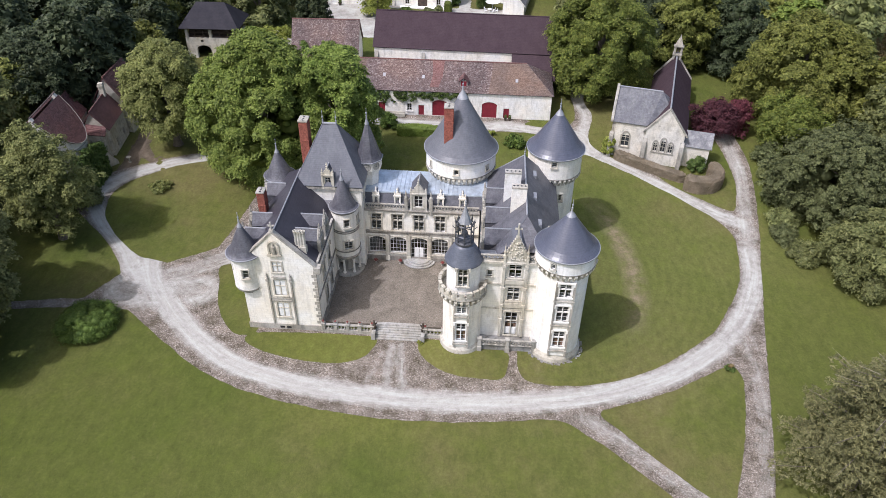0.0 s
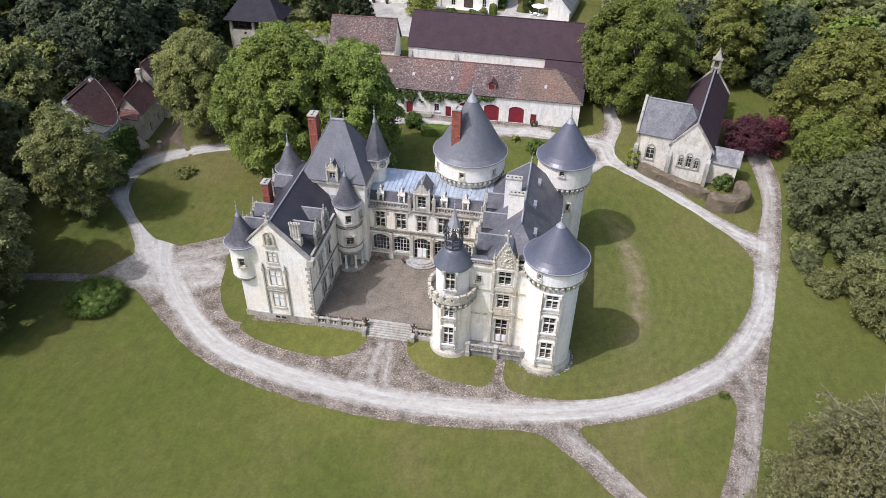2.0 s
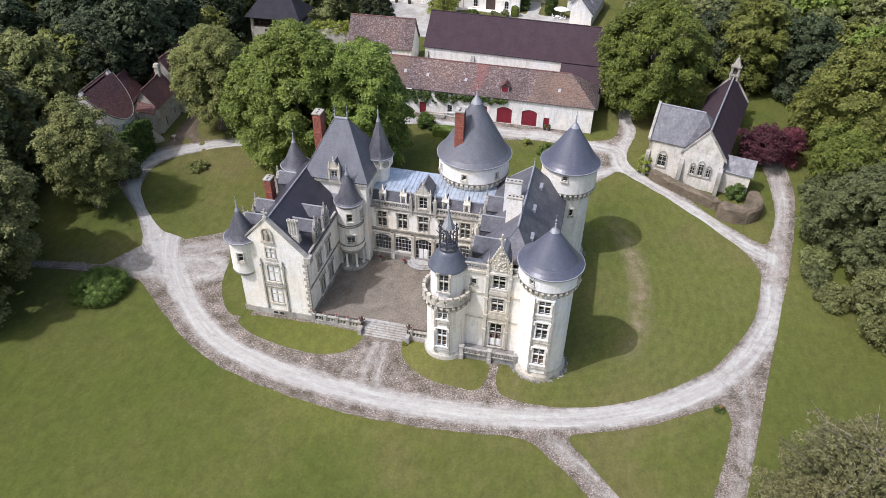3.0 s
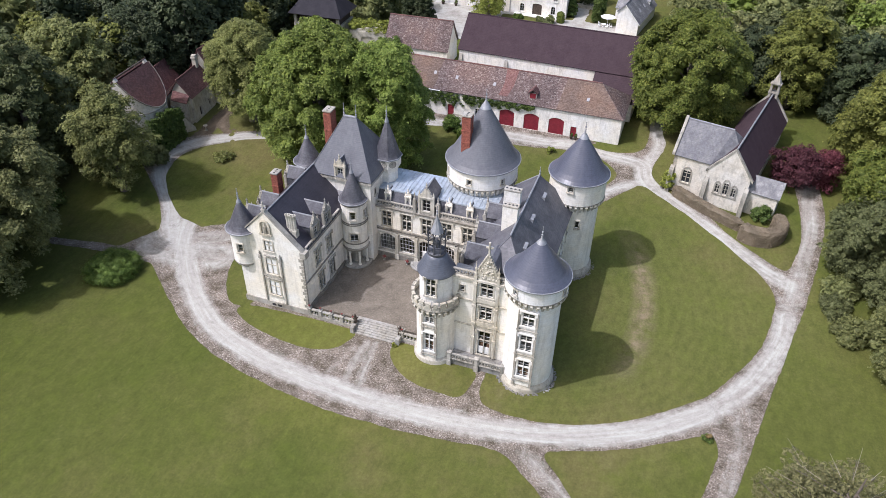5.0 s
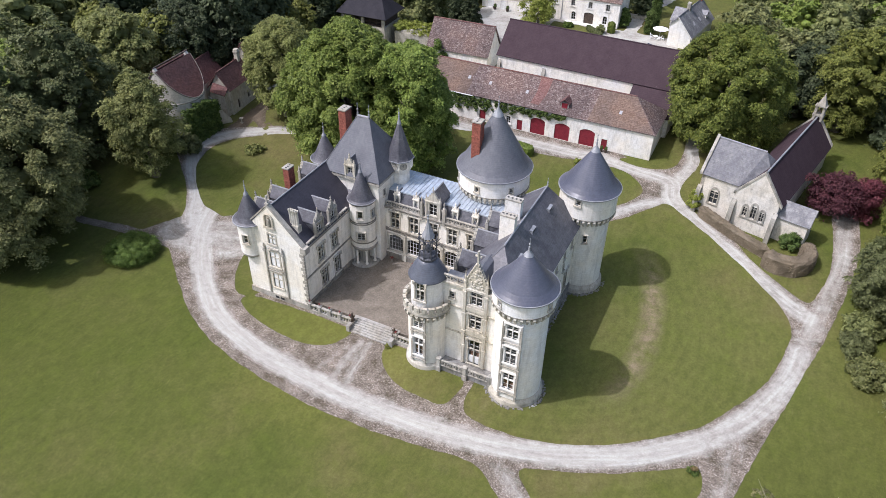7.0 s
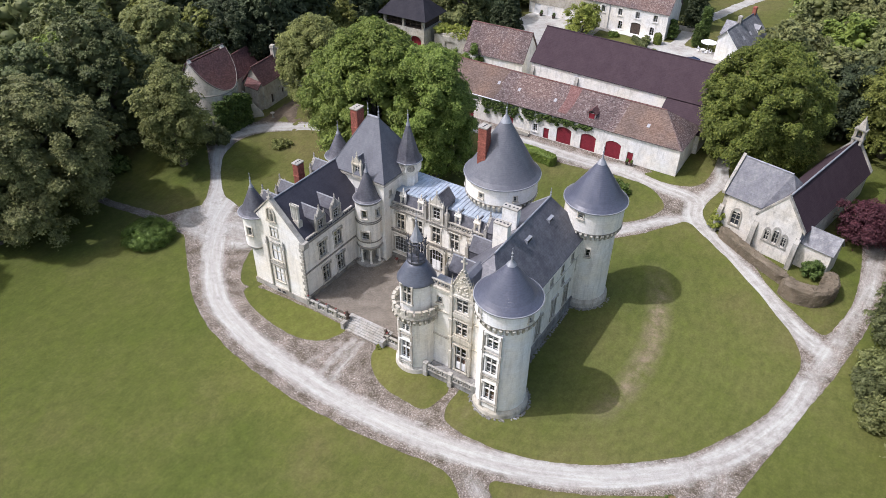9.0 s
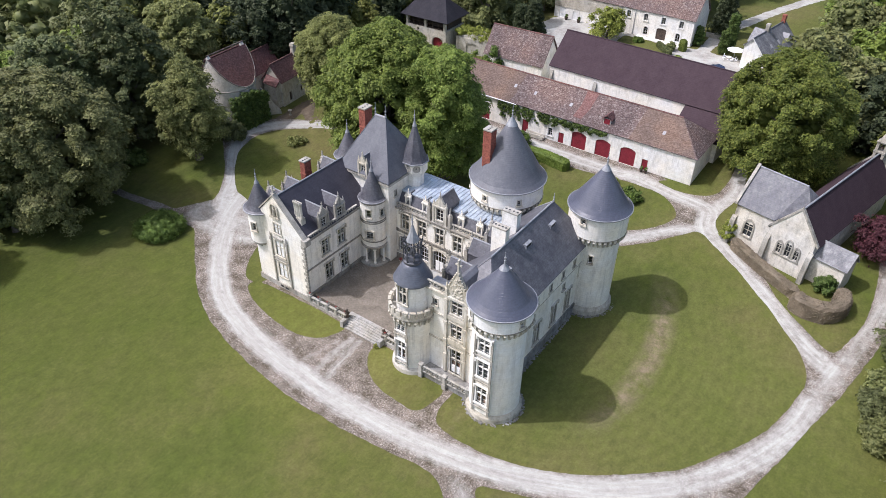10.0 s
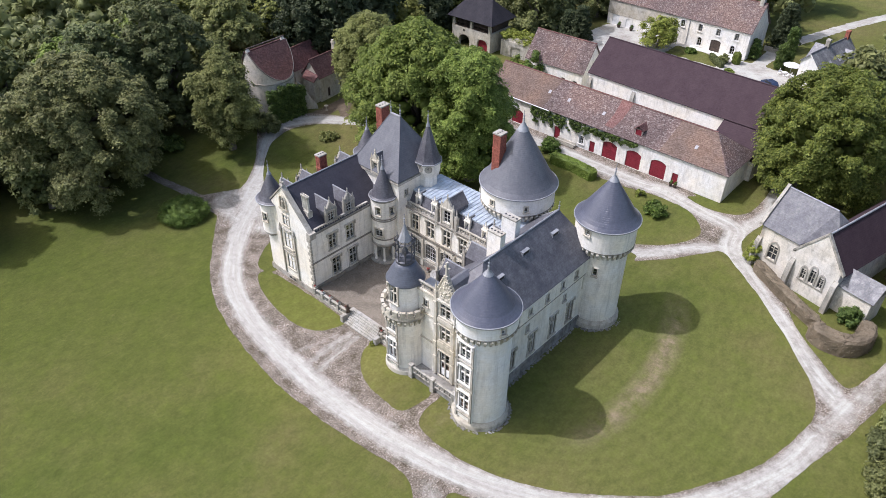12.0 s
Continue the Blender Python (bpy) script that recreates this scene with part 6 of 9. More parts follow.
for i in range(30):
    me = shared(("corbel", "wing"), lambda bm: prism(bm, [(0.04, 0), (-0.14, 0.25), (-0.3, 0.6), (-0.3, 0.72), (0.04, 0.72)], -0.15, 0.15, "x"), LIME_OLD)
    part("corbel", me, LIME_OLD, house, "", Local.m(wall_at(EX1, EY0 + 2.4, 90, 0.4 + i * 0.65, 8.2)))
bm = bmesh.new()
box(bm, EX1 - 0.3, EX1 + 0.003, EY0 + 2.4, EY1 + 0.5, 8.19, 8.91)
hp("wing_wall", bm, LIME)
bm = bmesh.new()
box(bm, EX1 + 0.003, EX1 + 0.22, EY0 + 2.4, EY1, -0.2, 1.5)
hp("plinth", bm, FOOTING, "dark stained stone plinth")
flat_wall("wing_wall", EX0, EY1, -90, EY1 - EY0 - 0.72, 0, EE, [(9.0, 2, 1.2, 2.6, "cross", 0), (12.5, 2, 1.2, 2.6, "cross", 0), (16, 2, 1.2, 2.6, "cross", 0), (9.0, 6.5, 1.2, 2.4, "cross", 0), (12.5, 6.5, 1.2, 2.4, "cross", 0), (16, 6.5, 1.2, 2.4, "cross", 0)], LIME)
flat_wall("wing_wall", EX1, EY1, 180, EX1 - EX0, 0, EE, [], LIME)
rf, rb = (EXR, 4.2, ER), (EXR, 19.0, ER)
slates("wing_roof", [[(EX1 + 0.5, 0.6, EE), (EX1 + 0.5, EY1 + 0.3, EE), rb, rf], [(EX0 - 0.3, EY1 + 0.3, EE), (EX0 - 0.3, 0.0, EE), (8.9, 0.6, 13.9), rf, rb], [(EX1 + 0.5, EY1 + 0.3, EE), (EX0 - 0.3, EY1 + 0.3, EE), rb],
                     [(8.9, 0.6, 13.9), (14.2, 0.6, 13.9), rf], [(14.2, 0.6, 13.9), (EX1 + 0.5, 0.6, EE), rf]], SLATE, 0.2, "long hipped slate roof")
ridge_cap((rf[0], rf[1], rf[2] + 0.02), (rb[0], rb[1], rb[2] + 0.02), 0.12)
ridge_cap(rb, (EX0 - 0.3, EY1 + 0.3, EE), 0.1)
ridge_cap(rf, (8.9, 0.6, 13.9), 0.08, SLATE_GREY)
finial(house, rb[0] - HX, rb[1] - HY, ER, 1.3)
for y in (3.6, 8.3, 12.9):
    stone_dormer(EX0 - 0.1, y, EE - 0.1, -90, 2.2, 2.0, 4.6, 0)
chimney(9.8, 11.4, 13.0, 18.9, 2.1, 0.95, WHITEWASH, 4, "broad pale rendered chimney")
chimney(10.55, 7.7, 14.0, 19.0, 1.9, 0.9, WHITEWASH, 4, "broad pale rendered chimney")
chimney(14.4, 2.4, 12.6, 16.6, 0.6, 0.7, LIME_OLD, 2, "small stone chimney")
# small lead-topped hatches in the east slope
for y, z in ((10.5, 15.2), (16.3, 15.0), (5.2, 14.6)):
    x = EXR + (ER - z) / (ER - EE) * (EX1 - EXR)
    bm = bmesh.new()
    slab(bm, [(x - 0.3, y - 0.66, z + 0.68), (x + 0.12, y - 0.66, z + 0.62), (x + 0.12, y + 0.66, z + 0.62), (x - 0.3, y + 0.66, z + 0.68)], 0.08)
    ob = hp("roof_hatch", bm, LEAD, "small roof hatch with pale lead top")
    for s in (-1, 1):
        bm = bmesh.new()
        prism(bm, [(x - 0.58, z + 0.64), (x + 0.1, z + 0.56), (x + 0.1, z - 0.2)], y + s * 0.6 - 0.05, y + s * 0.6 + 0.05)
        bmesh.ops.translate(bm, verts=bm.verts[:], vec=(-HX, -HY, 0))
        part("cheek", bm, LEAD, ob)
    bm = bmesh.new()
    box(bm, x, x + 0.05, y - 0.54, y + 0.54, z - 0.2, z + 0.54)
    bmesh.ops.translate(bm, verts=bm.verts[:], vec=(-HX, -HY, 0))
    part("shutter", bm, IRON, ob, "dark hatch front")

# entrance front between the two south towers
GY = -0.7
flat_wall("entrance_wall", 5.4, GY, 0, 8.6, 0, 13.3, [(5.0, 1.3, 1.5, 3.9, "cross", 0.6), (5.0, 7.2, 1.5, 2.1, "cross", 0), (5.0, 10.9, 1.5, 2.1, "cross", 0), (1.9, 11.0, 0.6, 0.9, "slit", 0)], LIME, 0.7, label="cream stone entrance front")
bm = bmesh.new()
for x in (9.0, 11.75):
    box(bm, x - 0.17, x + 0.17, GY - 0.32, GY - 0.003, 1.2, 14.2)
    lathe(bm, [(0.17, 14.2), (0.24, 14.35), (0.12, 14.6), (0.16, 15.0), (0.06, 15.3), (0, 16.3)], 6, x, GY - 0.15)
    for z in (4.0, 6.4, 9.2, 12.6):
        box(bm, x - 0.24, x + 0.24, GY - 0.42, GY - 0.002, z, z + 0.35)
for z in (5.75, 9.75):
    box(bm, 5.4, 14.0, GY - 0.15, GY - 0.004, z, z + 0.2)
box(bm, 9.2, 11.55, GY - 0.24, GY - 0.005, 6.1, 6.9)
box(bm, 9.2, 11.55, GY - 0.24, GY - 0.005, 10.0, 10.6)
box(bm, 5.4, 14.0, GY - 0.3, GY - 0.001, 13.1, 13.4)
hp("portal_bay", bm, CARVED, "carved late-gothic entrance bay")
# flamboyant gable
bm = bmesh.new()
prism(bm, [(9.0, 13.35), (11.75, 13.35), (11.75, 14.2), (10.37, 17.3), (9.0, 14.2)], GY - 0.12, GY + 0.4)
for k in range(9):
    for s in (-1, 1):
        f = k / 9
        x, z = 10.37 + s * 1.5 * (1 - f), 14.2 + 3.2 * f
        box(bm, x - 0.07, x + 0.07, GY - 0.2, GY + 0.2, z - 0.12, z + 0.12)
random.seed(11)
for k in range(46):
    z = random.uniform(13.6, 16.4)
    half = 1.2 if z < 14.2 else 1.2 * (17.2 - z) / 3.0
    x = 10.37 + random.uniform(-half, half)
    r = random.uniform(0.1, 0.2)
    lathe(bm, [(0, z - r), (r, z), (0, z + r)], 5, x, GY - 0.14, random.random())
box(bm, 10.27, 10.47, GY - 0.05, GY + 0.25, 17.2, 18.9)
box(bm, 9.95, 10.79, GY + 0.02, GY + 0.18, 18.1, 18.3)
hp("carved_gable", bm, CARVED, "ornate carved stone gable with cross")
bm = bmesh.new()
prism(bm, [(9.3, 13.4), (11.45, 13.4), (11.45, 14.6), (10.95, 15.6), (10.37, 15.95), (9.8, 15.6), (9.3, 14.6)], GY + 0.4, 3.2)
hp("gable_roof", bm, SLATE_GREY, "lead and slate roof behind the carved gable")
lattice(6.0, GY + 0.1, 0, 2.9, 13.4, 0.9, 0.85)
lattice(11.9, GY + 0.1, 0, 1.5, 13.4, 0.9, 0.85)
bm = bmesh.new()
box(bm, 6.0, 14.0, GY + 0.5, 1.5, 13.0, 13.3)
hp("roof_walk", bm, LEAD, "lead-covered parapet walk")
# terrace before the door
bm = bmesh.new()
prism(bm, [(6.4, GY), (6.4, -2.2), (6.6, -2.4), (13.4, -2.4), (13.6, -2.2), (13.6, GY)], 0, 1.0, "z")
hp("terrace", bm, FOOTING, "raised stone terrace before the door")
lattice(6.6, -2.5, 0, 6.9, 1.0, 0.77, 0.95, LIME_OLD)
for x in (6.5, 10.1, 13.5):
    me = shared(("terrace_pier",), lambda bm: box(box(box(bm, -0.24, 0.24, -0.24, 0.24, -1.0, 1.05), -0.3, 0.3, -0.3, 0.3, 1.05, 1.18), -0.3, 0.3, -0.3, 0.3, -1.0, -0.2), LIME_OLD)
    part("terrace_pier", me, LIME_OLD, house, "", pose(x - HX, -2.5 - HY, 1.0))
bm = bmesh.new()
for s in (-1, 1):
    a, b = sorted((10.4 + s * 0.06, 10.4 + s * 0.7))
    box(bm, a, b, GY + 0.13, GY + 0.19, 1.32, 2.5)
    box(bm, a + 0.1, b - 0.1, GY + 0.11, GY + 0.131, 1.5, 2.35)
hp("door_panel", bm, FRAME, "white lower door panels")


def bay_strip(cx, y, z0, z1, w, opens):
    """A flat window bay on a round tower, with pilasters and courses between its windows."""
    bm = bmesh.new()
    shell(bm, [-w / 2, w / 2], [z0, z1], [(-ww / 2, ww / 2, z, z + hh) for z, ww, hh, s in opens], flat(cx, y, 0), 0.9)
    hp("window_bay", bm, LIME_PALE, "flat pale stone window bay")
    for z, ww, hh, s in opens:
        put_window(ww, hh, wall_at(cx, y, 0, 0, z), "cross", LIME_PALE, s)
    bm = bmesh.new()
    for s in (-1, 1):
        x = cx + s * (w / 2 - 0.1)
        box(bm, x - 0.13, x + 0.13, y - 0.16, y - 0.003, z0, z1)
    for z, ww, hh, s in opens:
        box(bm, cx - w / 2 - 0.1, cx + w / 2 + 0.1, y - 0.2, y - 0.002, z - 0.75, z - 0.6)
    hp("pilaster", bm, LIME_OLD)


# south-east tower
TX, TY = 16.15, -0.75
round_wall("round_tower", TX, TY, 3.05, -0.3, 14.4, [(-88, 10.9, 1.6, 2.1, "", 0), (-88, 7.0, 1.6, 2.6, "", 0), (-88, 2.7, 1.6, 2.8, "", 0)], LIME_PALE, 0.6, 56, "tall pale round tower")
bay_strip(TX + 0.1, TY - 3.22, 1.2, 13.2, 2.3, [(2.8, 1.35, 2.6, 0.55), (7.1, 1.35, 2.4, 0), (11.0, 1.35, 1.9, 0)])
tower_top(TX, TY, 3.05, 3.6, 3.78, 13.2, 14.4, 16.4, 21.2, 32, SLATE_BLUE, [(-118, 15.1, 0.5, 0.75, "slit", 0), (-20, 15.1, 0.5, 0.75, "slit", 0)])
bm = bmesh.new()
lathe(bm, [(3.0, -0.3), (3.45, -0.3), (3.38, 0.6), (3.1, 1.1), (3.0, 1.1)], 56, TX, TY)
hp("plinth", bm, OLD_RUBBLE, "stained sloping stone plinth")

# north-east tower
NX, NY = 16.2, 23.2
round_wall("round_tower", NX, NY, 3.3, -0.3, 12.6, [(-70, 8.8, 0.55, 1.2, "slit", 0), (-105, 6.4, 1.1, 1.4, "plain", 0), (-115, 3.2, 0.3, 0.9, "slit", 0)], LIME, 0.6, 56, "tall cream round tower")
tower_top(NX, NY, 3.3, 3.9, 4.15, 11.45, 12.7, 16.1, 22.1, 34, SLATE_BLUE, [(-95, 14.9, 0.7, 0.75, "slit", 0)], LIME)
bm = bmesh.new()
lathe(bm, [(3.2, -0.3), (3.75, -0.3), (3.68, 0.7), (3.35, 1.25), (3.2, 1.25)], 56, NX, NY)
hp("plinth", bm, OLD_RUBBLE, "stained sloping stone plinth")
bm = rubble(bmesh.new(), arc_line(TX, TY, 3.6), 0.36, 230, 5)
rubble(bm, arc_line(NX, NY, 3.95), 0.45, 260, 6)
rubble(bm, [(EX1 + 0.4, 2.6), (EX1 + 0.4, 19.6)], 0.4, 200, 7)
hp("footing_rubble", bm, FOOTING, "rough stones at the foot of the walls")["kind"] = "stuff"

# bell turret at the south-west corner of the entrance
LX, LY = 4.07, -0.75
round_wall("round_tower", LX, LY, 2.45, -0.3, 9.0, [(-90, 2.2, 1.4, 3.0, "", 0), (-90, 6.8, 1.4, 1.7, "", 0)], LIME, 0.6, 48, "round entrance turret")
bay_strip(LX, LY - 2.5, 1.1, 9.0, 1.9, [(2.3, 1.2, 2.8, 0.55), (6.9, 1.2, 1.5, 0)])
corbels(house, LX - HX, LY - HY, 2.45, 7.85, 9.0, 26, 0.55)
bm = bmesh.new()
lathe(bm, [(2.0, 9.0), (2.95, 9.0), (3.05, 9.2), (3.0, 9.35), (2.0, 9.35)], 48, LX, LY)
hp("gallery_floor", bm, LIME_OLD)
def merlon(bm):
    box(bm, -0.45, 0.45, -0.1, 0.12, 0, 0.34)
    box(bm, -0.3, 0.3, -0.13, 0.15, 0.3, 0.95)
    box(bm, -0.35, 0.35, -0.18, 0.2, 0.95, 1.08)
    box(bm, -0.17, 0.17, -0.17, -0.1, 0.35, 0.8)
for i in range(20):
    part("gallery_panel", shared(("gallery_panel",), merlon, CARVED), CARVED, house, "", Local.m(drum_at(LX, LY, 2.88, i * 18, 9.35)))
round_wall("bell_stage", LX, LY, 2.05, 9.3, 13.6, [(-90, 10.9, 1.15, 2.5, "cross", 0)], LIME_PALE, 0.5, 48)
cone_r = 2.35
bm = bmesh.new()
lathe(bm, [(2.0, 13.55), (cone_r, 13.6), (cone_r, 13.7), (2.2, 13.95), (1.93, 14.5), (1.63, 15.05), (1.34, 15.55), (1.12, 15.95), (0.0, 16.0)], 48, LX, LY)
hp("bell_roof", bm, SLATE_DOME, "bell-shaped slate roof", None, True)
bm = bmesh.new()
lathe(bm, [(0.9, 15.95), (1.15, 16.05), (1.15, 16.3), (0.95, 16.4), (0.9, 16.5), (0.0, 16.5)], 24, LX, LY)
for z in (17.2, 18.7):
    lathe(bm, [(1.04, z), (1.14, z + 0.05), (1.04, z + 0.12), (0.98, z + 0.05), (1.04, z)], 8, LX, LY)
for k in range(8):
    a = k * math.pi / 4
    c, d = math.cos(a), math.sin(a)
    x, y = LX + 1.06 * c, LY + 1.06 * d
    bar(bm, (x, y, 16.3), (x, y, 18.8), 0.07, 6)
    lathe(bm, [(0.1, 18.8), (0.13, 18.95), (0.05, 19.1), (0, 19.6)], 5, LX + 1.12 * c, LY + 1.12 * d)
    bar(bm, (x, y, 18.2), (LX + 0.3 * c, LY + 0.3 * d, 18.95), 0.05, 5)
    bar(bm, (LX + 1.05 * c, LY + 1.05 * d, 17.9), (LX + 1.5 * c, LY + 1.5 * d, 18.3), 0.06, 5, 0.04)
lathe(bm, [(0.12, 16.5), (0.12, 17.0), (0.42, 17.1), (0.35, 17.5), (0.2, 17.75), (0.0, 17.8)], 12, LX, LY)
hp("lantern", bm, plain("weathered_lead", (0.085, 0.088, 0.1), 0.5, 0.4, 0.3, 3), "open dark leaded belfry lantern")
bm = bmesh.new()
lathe(bm, [(0.4, 18.9), (0.8, 18.95), (0.68, 19.2), (0.36, 20.1), (0.0, 21.4)], 8, LX, LY)
hp("lantern_spire", bm, LEAD, "small leaded spire")
finial(house, LX - HX, LY - HY, 21.2, 1.3)
bm = bmesh.new()
lathe(bm, [(2.3, -0.3), (2.85, -0.3), (2.75, 0.6), (2.5, 0.9), (2.3, 0.9)], 48, LX, LY)
hp("plinth", bm, OLD_RUBBLE)


# ---- raised court, its stair, balustrade and ornaments ----
bm = bmesh.new()
box(bm, -14.38, 6.2, 0.2, 14.18, 0.2, 0.96)
tagged(new("court_terrace", mesh_of("court_terrace", bm, COURT)), "raised courtyard of trodden brown gravel", "courtyard", kind="structure")

stair = thing("stone_staircase", -4.2, 0, 0, 0, "wide grey stone staircase up to the court", "staircase")
for i in range(7):
    part("step", box(bmesh.new(), -3.0, 3.0, -1.75 + 0.3 * i, 0.55, 0.0, 0.155 * (i + 1) - 0.02 * (i > 5)), PAVING, stair)
for s in (-1, 1):
    bm = bmesh.new()
    box(bm, s * 3.25 - 0.25, s * 3.25 + 0.25, -1.85, 0.6, 0, 1.0)
    part("cheek_wall", bm, PAVING, stair)


def balustrade(x0, x1, y, z):
    b = thing("balustrade", x0, y, z, 0, "weathered stone balustrade with urn-topped piers", "balustrade", "court balustrades")
    length = x1 - x0
    part("base_rail", box(bmesh.new(), 0, length, -0.2, 0.2, -z, 0.22), LIME_OLD, b)
    part("top_rail", box(bmesh.new(), 0, length, -0.18, 0.18, 0.9, 1.05), LIME_OLD, b)
    n = max(1, round(length / 1.75))
    for i in range(n + 1):
        me = shared(("pier",), lambda bm: box(box(bm, -0.22, 0.22, -0.24, 0.24, 0.2, 1.12), -0.28, 0.28, -0.3, 0.3, 1.12, 1.24), LIME_OLD)
        part("pier", me, LIME_OLD, b, "", pose(length * i / n, 0, 0))
    k = round(length / 0.44)
    for i in range(k):
        me = shared(("tracery",), lambda bm: lathe(bm, [(0.1, 0.2), (0.14, 0.42), (0.07, 0.6), (0.13, 0.78), (0.09, 0.92)], 8), LIME_OLD)
        part("tracery", me, LIME_OLD, b, "", pose(length * (i + 0.5) / k, 0, 0))
    return n, length


def urn(x, y, z, big=1.0):
    u = thing("flower_urn", x, y, z, 0, "small stone urn of red geraniums", "urn", "flower urns")
    part("bowl", shared(("bowl",), lambda bm: lathe(bm, [(0.0, 0), (0.14, 0), (0.15, 0.06), (0.07, 0.12), (0.2, 0.3), (0.24, 0.42), (0.2, 0.42), (0, 0.36)], 12), LIME_OLD), LIME_OLD, u)

    def bloom(bm):
        rng = random.Random(3)
        for k in range(26):
            a, r = rng.uniform(0, 6.3), rng.uniform(0, 0.22)
            px, py, pz = r * math.cos(a), r * math.sin(a), 0.44 + rng.uniform(0, 0.2)
            lathe(bm, [(0, pz - 0.06), (0.07, pz), (0, pz + 0.06)], 5, px, py)
    part("flowers", shared(("flowers",), bloom, BLOOM), BLOOM, u, "red flowers")
    u.scale = (big, big, big)
    return u


for x0, x1 in ((-14.2, -7.7), (-0.7, 1.7)):
    n, length = balustrade(x0, x1, -0.75, 0.35)
    for i in range(n + 1):
        urn(x0 + length * i / n, -0.75, 0.35 + 1.24, 0.66)
for x, y in ((-9.2, 13.2), (-5.6, 13.3), (0.6, 13.3)):
    urn(x, y, 0.96, 1.2)
# two dark beasts on the stair piers
for s in (-1, 1):
    bm = bmesh.new()
    lathe(bm, [(0.0, 0.0), (0.3, 0.02), (0.28, 0.12), (0.18, 0.3), (0.24, 0.55), (0.2, 0.85), (0.1, 1.0), (0.15, 1.15), (0.12, 1.3), (0.0, 1.38)], 10, 0, 0, 0, 1, 1.25)
    for q in (-1, 1):
        prism(bm, [(0.05 * q, 0.6), (0.5 * q, 1.15), (0.4 * q, 0.75), (0.1 * q, 0.4)], 0.05, 0.12)
        bar(bm, (0.12 * q, -0.2, 0.7), (0.15 * q, -0.45, 0.1), 0.06, 6)
    bar(bm, (0, -0.1, 1.2), (0, -0.42, 1.25), 0.09, 6, 0.04)
    ob = new("statue", mesh_of("statue", bm, BRONZE, True))
    ob.matrix_basis = pose(-4.2 + s * 3.25, -0.6, 1.0)
    tagged(ob, "dark winged beast statue on the stair pier", "statue", "stair statues")


# ---- farm and chapel ----
def planks(bm, w, h):
    """A boarded leaf, grooved between its planks."""
    n = max(3, round(w / 0.26))
    pts = [(-w / 2 + 0.02, 0.2), (w / 2 - 0.02, 0.2)]
    for i in range(n, 0, -1):
        xa, xb = -w / 2 + 0.02 + (w - 0.04) * i / n, -w / 2 + 0.02 + (w - 0.04) * (i - 1) / n
        pts += [(xa, 0.15), (xa - 0.02, 0.13), (xb + 0.02, 0.13), (xb, 0.15)]
    prism(bm, pts, 0.0, h - 0.02, "z")


